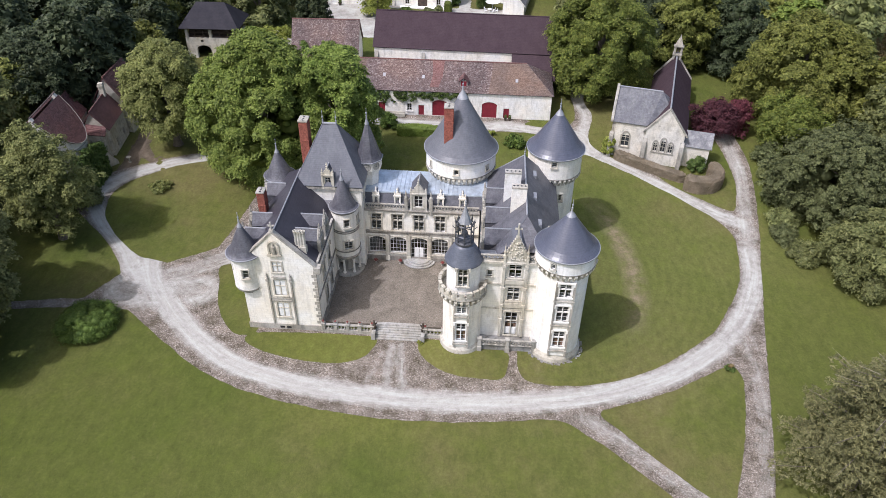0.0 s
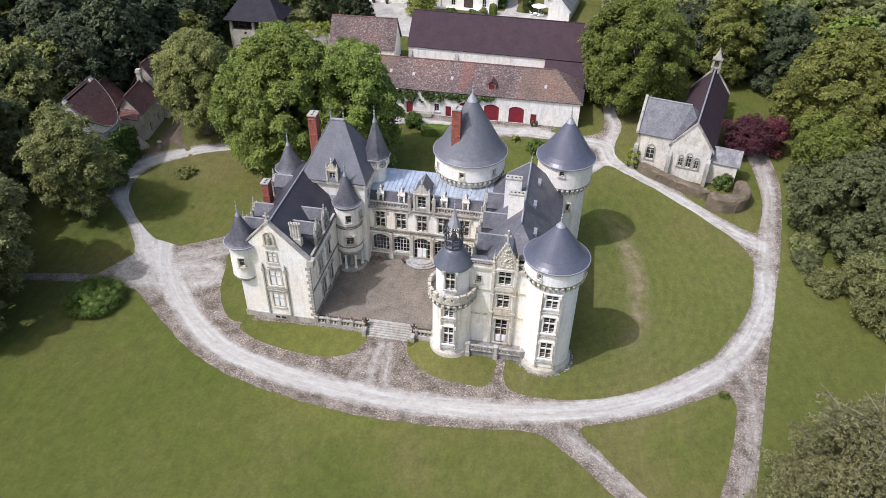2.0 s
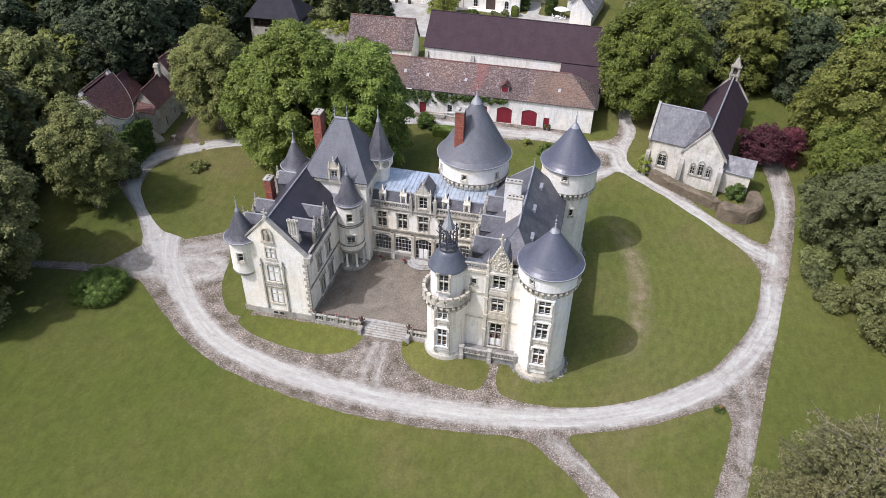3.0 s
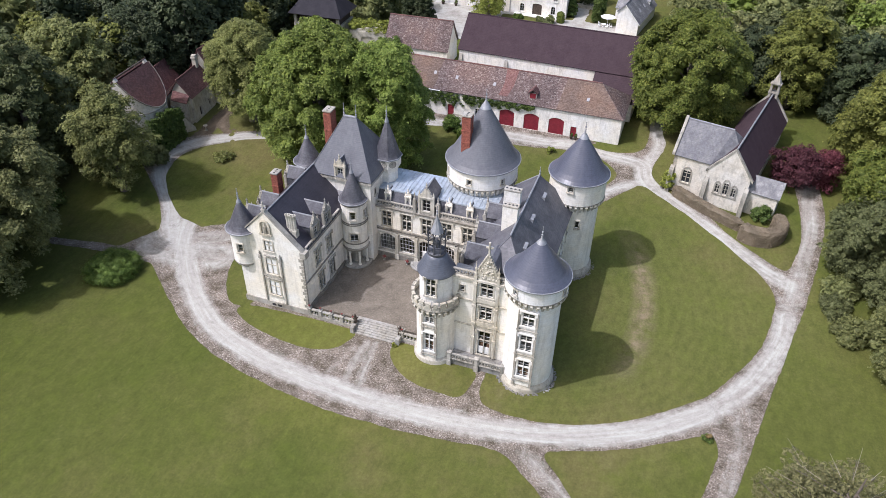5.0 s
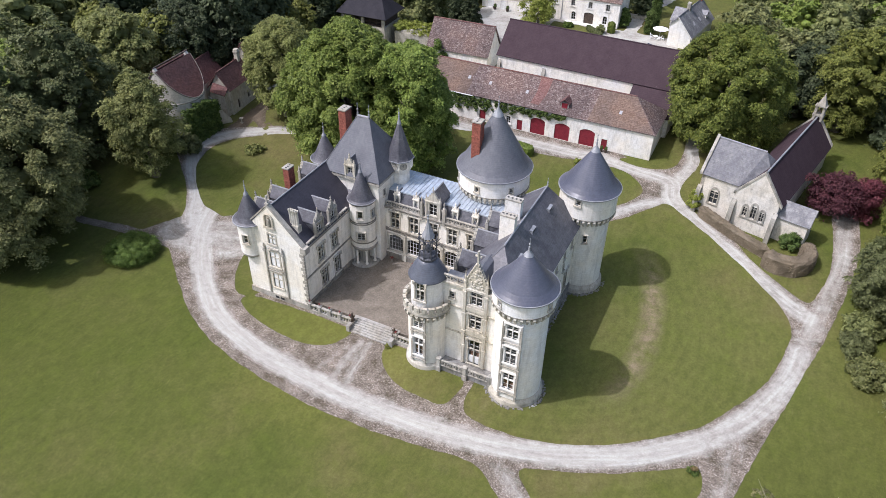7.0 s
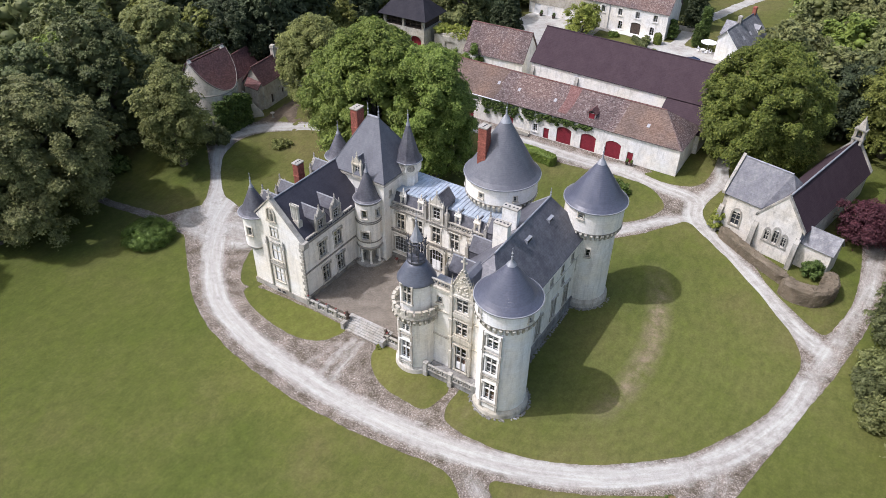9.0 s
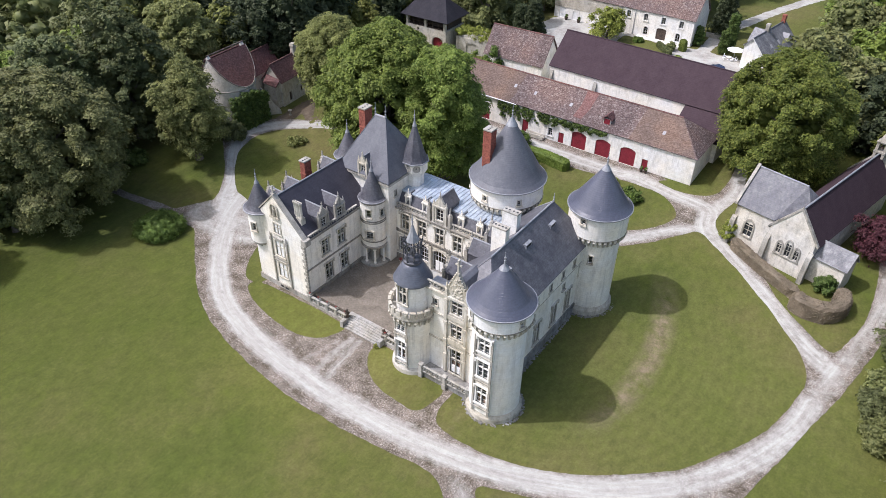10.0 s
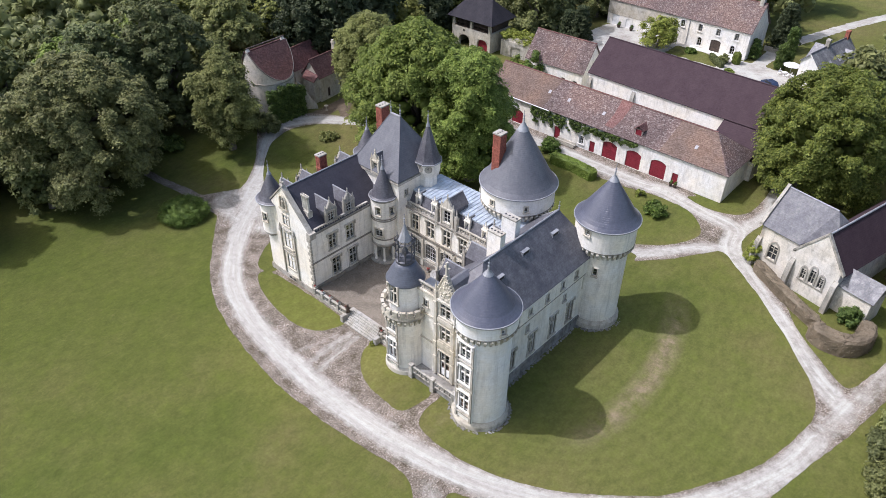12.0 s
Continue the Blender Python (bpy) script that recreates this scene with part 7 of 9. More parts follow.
def gable_house(name, x, y, z, turn, length, depth, eave, ridge, wall_mat, roof_mat, label, category, hip=(0, 0), opens=(), over=0.3, group="", back=None):
    """A plain long building. Its own x runs along the front (which faces -y). opens: (u, z, w, h, kind).
    hip: how far the ridge stops short of each end."""
    b = thing(name, x, y, z, turn, label, category, group)
    half = depth / 2
    bm = bmesh.new()
    holes = [(u - w / 2, u + w / 2, zz, zz + h) for u, zz, w, h, kind in opens]
    shell(bm, [0, length], [-0.4, eave], holes, flat(0, 0, 0), 0.5)
    part("wall", bm, wall_mat, b)
    bm = bmesh.new()
    shell(bm, [0, length], [-0.4, eave], [], flat(length, depth, 180), 0.5)
    part("wall", bm, wall_mat, b)
    for ux, ang, h in ((length, 90, hip[1]), (0, -90, hip[0])):
        bm = bmesh.new()
        top = None if h else (lambda u: eave + (ridge - eave - 0.15) * max(0, 1 - abs(u - (half - 0.5)) / (half - 0.5)))
        shell(bm, [0, depth - 1.0, half - 0.5], [-0.4, eave] if h else [-0.4, eave, ridge - 0.15], [], flat(ux, 0.5 if ang == 90 else depth - 0.5, ang), 0.5, top)
        part("wall", bm, wall_mat, b)
    o = over
    ra, rb = (hip[0] - (0 if hip[0] else o), half, ridge), (length - hip[1] + (0 if hip[1] else o), half, ridge)
    k = (ridge - eave) / half * o
    bm = bmesh.new()
    slab(bm, [(-o, -o, eave - k), (length + o, -o, eave - k), rb, ra], 0.18)
    slab(bm, [(length + o, depth + o, eave - k), (-o, depth + o, eave - k), ra, rb], 0.18)
    if hip[0]:
        slab(bm, [(-o, depth + o, eave - k), (-o, -o, eave - k), ra], 0.18)
    if hip[1]:
        slab(bm, [(length + o, -o, eave - k), (length + o, depth + o, eave - k), rb], 0.18)
    roof = part("roof", bm, roof_mat, b)
    bm = bmesh.new()
    bar(bm, (ra[0], half, ridge + 0.02), (rb[0], half, ridge + 0.02), 0.13, 6)
    part("ridge_tile", bm, roof_mat if "slate" in roof_mat.name else TILE_FRESH, roof)
    for u, zz, w, h, kind in opens:
        m = pose(u, 0, zz)
        if kind == "door":
            d = part("door", shared(("door", round(w, 2), round(h, 2)), lambda bm: planks(bm, w, h), RED), RED, b, "dark red plank door", m)
            for q in (0.2, 0.75):
                part("batten", shared(("batten", round(w, 2)), lambda bm: box(bm, -w / 2 + 0.06, w / 2 - 0.06, 0.1, 0.128, 0, 0.14), RED), RED, d, "", pose(0, 0, h * q))
        elif kind == "garage":
            d = part("double_door", shared(("double_door", round(w, 2), round(h, 2)), lambda bm: planks(bm, w, h), RED), RED, b, "dark red boarded double door", m)
            for q in (0.12, 0.5, 0.82):
                part("batten", shared(("batten", round(w, 2)), lambda bm: box(bm, -w / 2 + 0.06, w / 2 - 0.06, 0.1, 0.128, 0, 0.14), RED), RED, d, "", pose(0, 0, h * q))

            def arch(bm):
                for i in range(12):
                    xa, xb = -w / 2 + w * i / 12, -w / 2 + w * (i + 1) / 12
                    za, zb = (h - 0.5 * (abs(2 * t / w)) ** 2.2 for t in (xa, xb))
                    prism(bm, [(xa, za), (xb, zb), (xb, h + 0.003), (xa, h + 0.003)], 0.0, 0.3)
            part("arch_head", shared(("arch_head", round(w, 2), round(h, 2)), arch, wall_mat), wall_mat, d)
        elif kind in ("white_door", "arched_door", "arched"):
            if kind == "arched":
                d = window(b, w, h, m, "plain", LIME_PALE)
            else:
                paint = FRAME if kind == "white_door" else TIMBER
                d = part("door", shared(("door", kind, round(w, 2), round(h, 2)), lambda bm: planks(bm, w, h), paint), paint, b, "white boarded door" if kind == "white_door" else "dark brown arched door", m)
            rise = 0.5 * w if kind == "arched" else 0.35

            def curve(bm):
                for i in range(10):
                    xa, xb = -w / 2 + w * i / 10, -w / 2 + w * (i + 1) / 10
                    za, zb = (h - rise * (1 - math.sqrt(max(0, 1 - (2 * t / w) ** 2))) for t in (xa, xb))
                    prism(bm, [(xa, za), (xb, zb), (xb, h + 0.003), (xa, h + 0.003)], 0.0, 0.3)
            if kind != "white_door":
                part("arch_head", shared(("arch_head", kind, round(w, 2), round(h, 2)), curve, wall_mat), wall_mat, d)
        elif kind == "dark":
            # a plain dark board stands in for the shade of the inside
            part("opening", shared(("opening", round(w, 2), round(h, 2)), lambda bm: box(bm, -w / 2, w / 2, 0.4, 0.44, 0, h), TIMBER), TIMBER, b, "", m)
        else:
            window(b, w, h, m, kind, LIME_PALE)
    return b


# long tiled coach-house with red doors
gable = gable_house("coach_house", -31, 57.9, 2.7, 0, 49.3, 10.2, 5.4, 9.2, WHITEWASH, TILE, "long low coach-house with mottled clay tile roof and red doors", "barn", (0, 5.0),
    [(7.2, 0, 2.7, 2.9, "garage"), (16.6, 0, 1.3, 2.4, "door"), (22.0, 0.9, 0.9, 1.5, "plain"), (24.3, 0, 1.1, 2.1, "door"), (27.9, 0, 2.9, 3.3, "garage"), (32.7, 0, 2.9, 3.3, "garage"), (37.5, 0, 2.9, 3.3, "garage"), (40.8, 0, 1.1, 2.1, "door")], 0.35)
# its wooden loft door
loft = part("loft_dormer", box(bmesh.new(), -0.7, 0.7, 0, 0.5, 0, 1.35), RUBBLE, gable, "small loft dormer", pose(32.4, 0.9, 5.7))
part("hatch_door", box(bmesh.new(), -0.55, 0.55, -0.06, -0.004, 0.1, 1.3), RED, loft, "dark red loft door")
bm = bmesh.new()
for s in (-1, 1):
    slab(bm, [(0, -0.3, 2.1), (s * 1.0, -0.3, 1.25), (s * 1.0, 2.6, 1.25), (0, 2.6, 2.1)][::s], 0.1)
part("dormer_roof", bm, TILE_RED, loft)
for u, f in ((12.5, 0.5), (17.0, 0.45), (24.6, 0.42), (42.5, 0.4)):
    y = 5.1 * f
    part("roof_light", shared(("roof_light",), lambda bm: box(bm, -0.25, 0.25, -0.34, 0.34, 0, 0.08), DULL_ZINC), DULL_ZINC, gable, "small zinc roof light", pose(u, y, 5.4 + 3.8 * f + 0.02, 36.7, 0, 0))
bm = bmesh.new()
bar(bm, (0, -0.42, 5.08), (14.5, -0.42, 5.08), 0.09, 6)
part("gutter", bm, WHITE, gable, "white gutter")

# older brown tiling at both ends, and a relaid red strip
for mat, lift, pts, text in ((TILE_BROWN, 0.02, ((-0.3, -0.06), (12.8, -0.06), (13.4, 0.3), (13.0, 0.55), (13.6, 0.99), (-0.3, 0.99)), "older warm brown tiling"),
                             (TILE_BROWN, 0.02, ((37.2, -0.06), (49.2, -0.05), (44.35, 0.97), (37.9, 0.99), (37.6, 0.5)), "older brown tiling"),
                             (TILE_FRESH, 0.03, ((25.9, 0.1), (27.6, 0.08), (28.3, 0.45), (28.5, 0.99), (26.2, 0.99), (26.4, 0.5)), "strip of relaid red tiles")):
    part("roof_patch", slab(bmesh.new(), [(u, 5.1 * f, 5.4 + 3.8 * f + lift) for u, f in pts], 0.02), mat, gable, text)
trough = thing("stone_trough", -11.8, 57.1, 2.72, 0, "long old stone trough against the coach-house wall", "trough")
part("basin", prism(bmesh.new(), [(-0.45, 0), (0.45, 0), (0.5, 0.75), (0.32, 0.75), (0.28, 0.35), (-0.28, 0.35), (-0.32, 0.75), (-0.5, 0.75)], -2.0, 2.0, "x"), OLD_RUBBLE, trough)
for u in (9.7, 10.5):
    pot = thing("flower_pot", u, 57.1, 2.72, 0, "dark clay flower pot by the red door", "pot", "door pots")
    part("pot", lathe(bmesh.new(), [(0, 0), (0.2, 0), (0.3, 0.5), (0.33, 0.5), (0.33, 0.58), (0.26, 0.58), (0.24, 0.48), (0, 0.46)], 12), TIMBER, pot)
    part("plant", leaf_mesh("plant", [(0, 0, 0.75, 0.32), (0.1, 0.1, 0.95, 0.25)], 60, 0.09, LEAF_IVY, np.random.RandomState(8)), LEAF_IVY, pot)

# great barn behind it
great = gable_house("great_barn", -17.8, 72.8, 3.2, -1.5, 37.0, 12.0, 7.4, 12.7, WHITEWASH, SLATE_PURPLE, "great barn with dark purple-brown roof and whitewashed rubble wall", "barn", (0, 0), [], 0.3)
bm = bmesh.new()
slab(bm, [(28.4, -0.1, 6.98), (37.3, -0.1, 6.98), (37.3, -5.2, 3.75), (28.4, -5.2, 3.75)], 0.18)
part("lean_to_roof", bm, SLATE_PURPLE, great, "sloping lean-to roof")
bm = bmesh.new()
box(bm, 28.6, 37.0, -4.9, -0.01, -0.4, 3.9)
part("lean_to", bm, RUBBLE, great)
for u in (10.2, 0.4):
    bm = bmesh.new()
    prism(bm, [(-0.02, -0.4), (-0.02, 6.3), (-0.5, 5.2), (-1.0, -0.4)], u - 0.35, u + 0.35, "x")
    part("buttress", bm, LIME_OLD, great, "sloping stone buttress")

# small tiled barn
gable_house("small_barn", -36.2, 77.0, 3.2, 2.5, 14.0, 8.0, 4.3, 9.4, WHITEWASH, TILE, "small stone barn with brown tile roof", "barn", (0, 0), [(9.5, 0.8, 0.9, 1.2, "dark"), (12.4, 0, 1.0, 2.0, "dark")], 0.3)

# gatehouse with an open timber loft
gate = thing("gatehouse", -60.8, 80.2, 3.2, 2, "old stone gatehouse with open timber loft under hipped slates", "gatehouse")
bm = bmesh.new()
shell(bm, [0, 11.4], [-0.4, 4.6], [(2.1, 5.3, -0.4, 2.9), (7.6, 10.6, -0.4, 2.9), (3.3, 3.9, 3.55, 4.15)], flat(0, 0, 0), 0.8)
part("wall", bm, OLD_RUBBLE, gate)
bm = bmesh.new()
for a in ((0, 0.8, 0.8, 8), (10.6, 11.4, 0.8, 8), (0.8, 10.6, 7.2, 8)):
    box(bm, *a, -0.4, 4.6)
part("wall", bm, OLD_RUBBLE, gate)
for u, w, h in ((3.7, 3.2, 2.9), (9.1, 3.0, 2.9)):
    bm = bmesh.new()
    for i in range(12):
        xa, xb = -w / 2 + w * i / 12, -w / 2 + w * (i + 1) / 12
        za, zb = (h - 1.1 * (1 - math.sqrt(max(0, 1 - (2 * t / w) ** 2))) for t in (xa, xb))
        prism(bm, [(u + xa, za), (u + xb, zb), (u + xb, h + 0.01), (u + xa, h + 0.01)], -0.01, 0.5)
    part("arch_head", bm, LIME_OLD, gate)
bm = bmesh.new()
for i in range(11):
    box(bm, 7.62 + i * 0.27, 7.86 + i * 0.27, 0.5, 0.58, -0.3, 2.9)
part("gate_door", bm, RED, gate, "dark red arched gate")
bm = bmesh.new()
box(bm, 0.5, 10.9, 0.4, 7.6, 4.6, 4.75)
for i in range(7):
    bar(bm, (0.3 + i * 1.8, 0.3, 4.6), (0.3 + i * 1.8, 0.3, 7.2), 0.12, 4)
for z in (4.7, 5.6, 7.1):
    box(bm, 0.2, 11.2, 0.24, 0.4, z, z + 0.14)
box(bm, 0.4, 11.0, 1.6, 7.4, 4.75, 7.1)
part("loft_frame", bm, TIMBER, gate, "dark timber loft front")
for u in (5.6, 0.4, 11.0):
    part("pier", box(bmesh.new(), u - 0.3, u + 0.3, -0.02, 0.6, 4.6, 7.1), OLD_RUBBLE, gate)
bm = bmesh.new()
q = [(-0.9, -0.9, 6.9), (12.3, -0.9, 6.9), (12.3, 8.9, 6.9), (-0.9, 8.9, 6.9)]
ra, rb = (2.4, 4, 11.2), (8.6, 4, 11.2)
for f in ([q[0], q[1], rb, ra], [q[2], q[3], ra, rb], [q[1], q[2], rb], [q[3], q[0], ra]):
    slab(bm, f, 0.2)
part("roof", bm, SLATE_OLD, gate, "hipped dark slate roof")
yard = thing("garden_wall", -47, 82.5, 3.2, 8, "old rubble garden wall with dark arched opening", "wall")
bm = bmesh.new()
shell(bm, [0, 12], [-0.4, 3.6], [(2.0, 4.6, -0.4, 2.4)], flat(0, 0, 0), 0.6)
part("wall", bm, OLD_RUBBLE, yard)

# farmhouse, white house, far range
farm = gable_house("farmhouse", -41.5, 119.0, 3.2, 0, 37.0, 10.0, 6.6, 12.0, WHITEWASH, TILE, "pale two-storey farmhouse with reddish tile roof", "house", (0, 0),
    [(25.0, 4.0, 1.0, 1.6, "plain"), (29.5, 4.0, 1.0, 1.6, "plain"), (34.0, 4.0, 1.0, 1.6, "plain"), (20.5, 4.0, 1.0, 1.6, "plain"), (29.4, 0.1, 2.5, 2.8, "arched_door"), (25.4, 0.6, 1.1, 2.0, "arched"), (33.6, 0.6, 1.1, 2.0, "arched"), (15.0, 0.4, 1.1, 2.0, "arched"), (2.4, 0.1, 1.9, 2.6, "white_door"), (6.0, 0.1, 1.2, 2.2, "white_door")], 0.3)
bm = bmesh.new()
box(bm, 35.6, 36.5, 4.4, 5.6, 11.0, 13.4)
box(bm, 35.5, 36.6, 4.3, 5.7, 13.1, 13.3)
part("chimney", bm, OLD_RUBBLE, farm, "squat stone chimney")
part("facing", box(bmesh.new(), -0.05, 18.4, -0.06, -0.004, 2.75, 6.3), OLD_RUBBLE, farm, "bare old stone on the western half")
for u in (18.6, 22.2):
    part("downpipe", bar(bmesh.new(), (u, -0.1, 0), (u, -0.1, 6.4), 0.07, 6), LEAD, farm)
part("doorstep", box(bmesh.new(), 23.6, 36.0, -1.7, -0.01, -0.2, 0.16), LIME_PALE, farm, "pale stone terrace along the front")
for px in (-37.4, -33.8):
    pot = thing("flower_pot", px, 118.0, 3.24, 0, "dark planted tub before the farmhouse doors", "pot", "farm tubs")
    part("pot", lathe(bmesh.new(), [(0, 0), (0.35, 0), (0.45, 0.6), (0.5, 0.6), (0.5, 0.7), (0.4, 0.7), (0.38, 0.6), (0, 0.58)], 12), TIMBER, pot)
    part("plant", leaf_mesh("plant", [(0, 0, 0.95, 0.5), (0.15, 0.1, 1.2, 0.4)], 60, 0.13, LEAF_IVY, np.random.RandomState(8)), LEAF_IVY, pot)
wall_ = thing("garden_wall", -3.9, 128.6, 3.2, 0, "low old stone garden wall with coping", "wall")
part("wall", box(bmesh.new(), 0, 5.4, 0, 0.45, -0.3, 1.0), OLD_RUBBLE, wall_)
part("coping", prism(bmesh.new(), [(-0.08, 1.0), (0.53, 1.0), (0.53, 1.08), (0.22, 1.2), (-0.08, 1.08)], -0.05, 5.45, "x"), LIME_OLD, wall_, "sloped stone coping")
white = thing("white_house", 10.6, 113.8, 3.2, -8, "small white house with grey slate roof", "house")
part("wall", prism(bmesh.new(), [(-1.7, -0.4), (3.7, -0.4), (3.7, 3.1), (0, 7.0), (-1.7, 5.3)], 0, 16.5), LIME_PALE, white)
bm = bmesh.new()
slab(bm, [(0, -0.3, 7.25), (4.1, -0.3, 2.9), (4.1, 16.8, 2.9), (0, 16.8, 7.25)], 0.16)
slab(bm, [(0, 16.8, 7.25), (-2.0, 16.8, 5.25), (-2.0, -0.3, 5.25), (0, -0.3, 7.25)], 0.16)
roof = part("roof", bm, SLATE_PALE, white)
part("ridge_tile", bar(bmesh.new(), (0, -0.3, 7.3), (0, 16.8, 7.3), 0.12, 6), SLATE_GREY, roof)
part("bargeboard", prism(bmesh.new(), [(0, 7.27), (4.1, 2.92), (4.1, 2.7), (0, 7.05)], -0.42, -0.3), FRAME, white, "white painted bargeboard")
for y0, mat, text in ((15.2, BRICK, "red brick chimney"), (6.4, LIME_OLD, "slender pale chimney")):
    bm = bmesh.new()
    box(bm, -0.45, 0.35, y0, y0 + 0.8, 6.2, 8.8)
    box(bm, -0.52, 0.42, y0 - 0.07, y0 + 0.87, 8.5, 8.65)
    part("chimney", bm, mat, white, text)
part("wing_wall", prism(bmesh.new(), [(9.5, -0.4), (14.5, -0.4), (14.5, 3.0), (12.0, 5.4), (9.5, 3.0)], -4.6, -1.7, "x"), LIME_PALE, white)
bm = bmesh.new()
for s_ in (-1, 1):
    slab(bm, [(-4.8, 12.0, 5.6), (-4.8, 12.0 + s_ * 2.8, 2.9), (-0.4, 12.0 + s_ * 2.8, 2.9), (-0.4, 12.0, 5.6)][::s_], 0.14)
part("wing_roof", bm, SLATE_PALE, white, "grey slate cross-wing roof")
for y0 in (5.0, 9.0):
    part("roof_window", box(bmesh.new(), -0.5, 0.5, -0.35, 0.35, 0, 0.09), DULL_ZINC, white, "small roof light", pose(2.4, y0, 4.72, 0, 46.7, 0))
bm = bmesh.new()
prism(bm, [(1.4, 5.0), (3.0, 3.6), (3.0, 5.0)], 12.2, 13.6)
part("dormer_wall", bm, LIME_PALE, white, "white roof dormer")
part("dormer_roof", prism(bmesh.new(), [(12.0, 4.9), (13.8, 4.9), (12.9, 5.8)], 0.6, 3.2, "x"), SLATE_GREY, white)
window(white, 1.2, 2.0, pose(-3.2, 9.49, 0.4), "plain", LIME_PALE)

# parasol, garden table and chairs before the white house
par = thing("parasol", 6.3, 118.4, 3.24, 0, "open white garden parasol", "parasol")
part("pole", bar(bmesh.new(), (0, 0, 0), (0, 0, 2.6), 0.03, 8), WHITE, par)
part("canopy", lathe(bmesh.new(), [(1.9, 2.05), (1.92, 2.12), (1.0, 2.45), (0.0, 2.72), (0.0, 2.68), (1.0, 2.41), (1.9, 2.05)], 8), WHITE, par, "white fabric canopy")
tab = thing("garden_table", 5.6, 116.9, 3.24, 0, "round white garden table", "table")
part("tabletop", lathe(bmesh.new(), [(0, 0.7), (0.6, 0.7), (0.6, 0.74), (0, 0.74)], 20), WHITE, tab)
part("pedestal", lathe(bmesh.new(), [(0.3, 0), (0.05, 0.06), (0.05, 0.7)], 10), WHITE, tab)


def garden_chair(x, y, turn):
    c = thing("garden_chair", x, y, 3.24, turn, "white plastic garden chair on the terrace", "chair", "garden chairs")
    part("seat", box(bmesh.new(), -0.25, 0.25, -0.25, 0.25, 0.4, 0.44), WHITE, c)
    part("backrest", box(bmesh.new(), -0.25, 0.25, 0.22, 0.26, 0.44, 0.9), WHITE, c)
    for sx in (-0.22, 0.22):
        for sy in (-0.22, 0.22):
            part("leg", shared(("leg",), lambda bm: box(bm, -0.02, 0.02, -0.02, 0.02, 0, 0.4), WHITE), WHITE, c, "", pose(sx, sy, 0))


for x, y, a in ((4.6, 116.6, 60), (6.4, 116.2, -50), (4.4, 118.0, 120), (6.8, 117.4, -100), (7.4, 116.8, -80)):
    garden_chair(x, y, a)

car = thing("car", 5.6, 108.6, 3.24, 150, "small dark blue parked hatchback", "car")
part("body", prism(bmesh.new(), [(-1.95, 0.3), (1.95, 0.3), (1.98, 0.75), (1.1, 0.9), (0.5, 1.4), (-1.3, 1.42), (-1.85, 0.95)], -0.8, 0.8), plain("blue_paint", (0.05, 0.07, 0.13), 0.25, 0.4, 0.05), car)
part("window", prism(bmesh.new(), [(0.98, 0.93), (0.47, 1.34), (-1.22, 1.36), (-1.6, 0.97)], -0.806, 0.806), IRON, car, "dark side glass")
for sx in (-1.2, 1.25):
    for sy in (-0.74, 0.74):
        part("wheel", shared(("wheel",), lambda bm: bar(bm, (0, -0.09, 0), (0, 0.09, 0), 0.31, 18), IRON), IRON, car, "", pose(sx, sy, 0.31))

# chapel: nave with bell-cote, a west arm and a vestry
CH = thing("chapel", 34.0, 45.4, 1.6, -13, "small limestone chapel with slate roofs and stone bell-cote", "chapel")
NE, NR, NL = 6.3, 10.5, 25.2


def lancet(parent, w, h, m, mat=None):
    key = (round(w, 2), round(h, 2))

    def arch_pts(ww, hh, n=6):
        spring = hh - ww * 0.75
        pts = [(-ww / 2, spring)]
        for k in range(1, n):
            f = k / n
            pts.append((-ww / 2 + ww / 2 * (1 - math.cos(f * math.pi / 2)) ** 0.9, spring + ww * 0.75 * math.sin(f * math.pi / 2)))
        return pts

    def frame_(bm):
        out, inn = arch_pts(w + 0.5, h + 0.28), arch_pts(w, h)
        left_o = [(-(w + 0.5) / 2, -0.15)] + out + [(0, h + 0.28)]
        left_i = [(-w / 2, -0.15)] + inn + [(0, h)]
        for s in (-1, 1):
            for a, b, c2, d in zip(left_o, left_o[1:], left_i[1:], left_i):
                prism(bm, [(s * a[0], a[1]), (s * b[0], b[1]), (s * c2[0], c2[1]), (s * d[0], d[1])][::-s], -0.12, 0.3)
        box(bm, -w / 2 - 0.3, w / 2 + 0.3, -0.16, 0.3, -0.3, -0.15)
        box(bm, -0.05, 0.05, 0.02, 0.15, -0.15, h - 0.1)
        for z in (h * 0.33, h * 0.62):
            box(bm, -w / 2, w / 2, 0.03, 0.14, z, z + 0.07)
    ob = part("window", shared(("window", "lancet") + key, frame_, LIME_OLD), LIME_OLD, parent, "pointed leaded window", m)

    def pane(bm):
        prism(bm, [(-w / 2, -0.15)] + arch_pts(w, h) + [(0, h)] + [(-a, b) for a, b in arch_pts(w, h)[::-1]] + [(w / 2, -0.15)], 0.16, 0.172)
    part("pane", shared(("pane", "lancet") + key, pane, DARK_GLASS), DARK_GLASS, ob)


# nave walls
bm = bmesh.new()
lights = [(2.0, 2.6, 0.62, 1.9), (3.3, 2.6, 0.72, 2.6), (4.6, 2.6, 0.62, 1.9)]
shell(bm, [0, 6.6, 3.3], [-0.6, NE, NR], [(u - w / 2, u + w / 2, z, z + h * 0.78) for u, z, w, h in lights], flat(0, 0, 0), 0.6, lambda u: NE + (NR - NE) * max(0, 1 - abs(u - 3.3) / 3.3))
part("gable_wall", bm, RUBBLE, CH, "pale rendered chapel gable")
for u, z, w, h in lights:
    lancet(CH, w, h, pose(u, 0, z))
bm = bmesh.new()
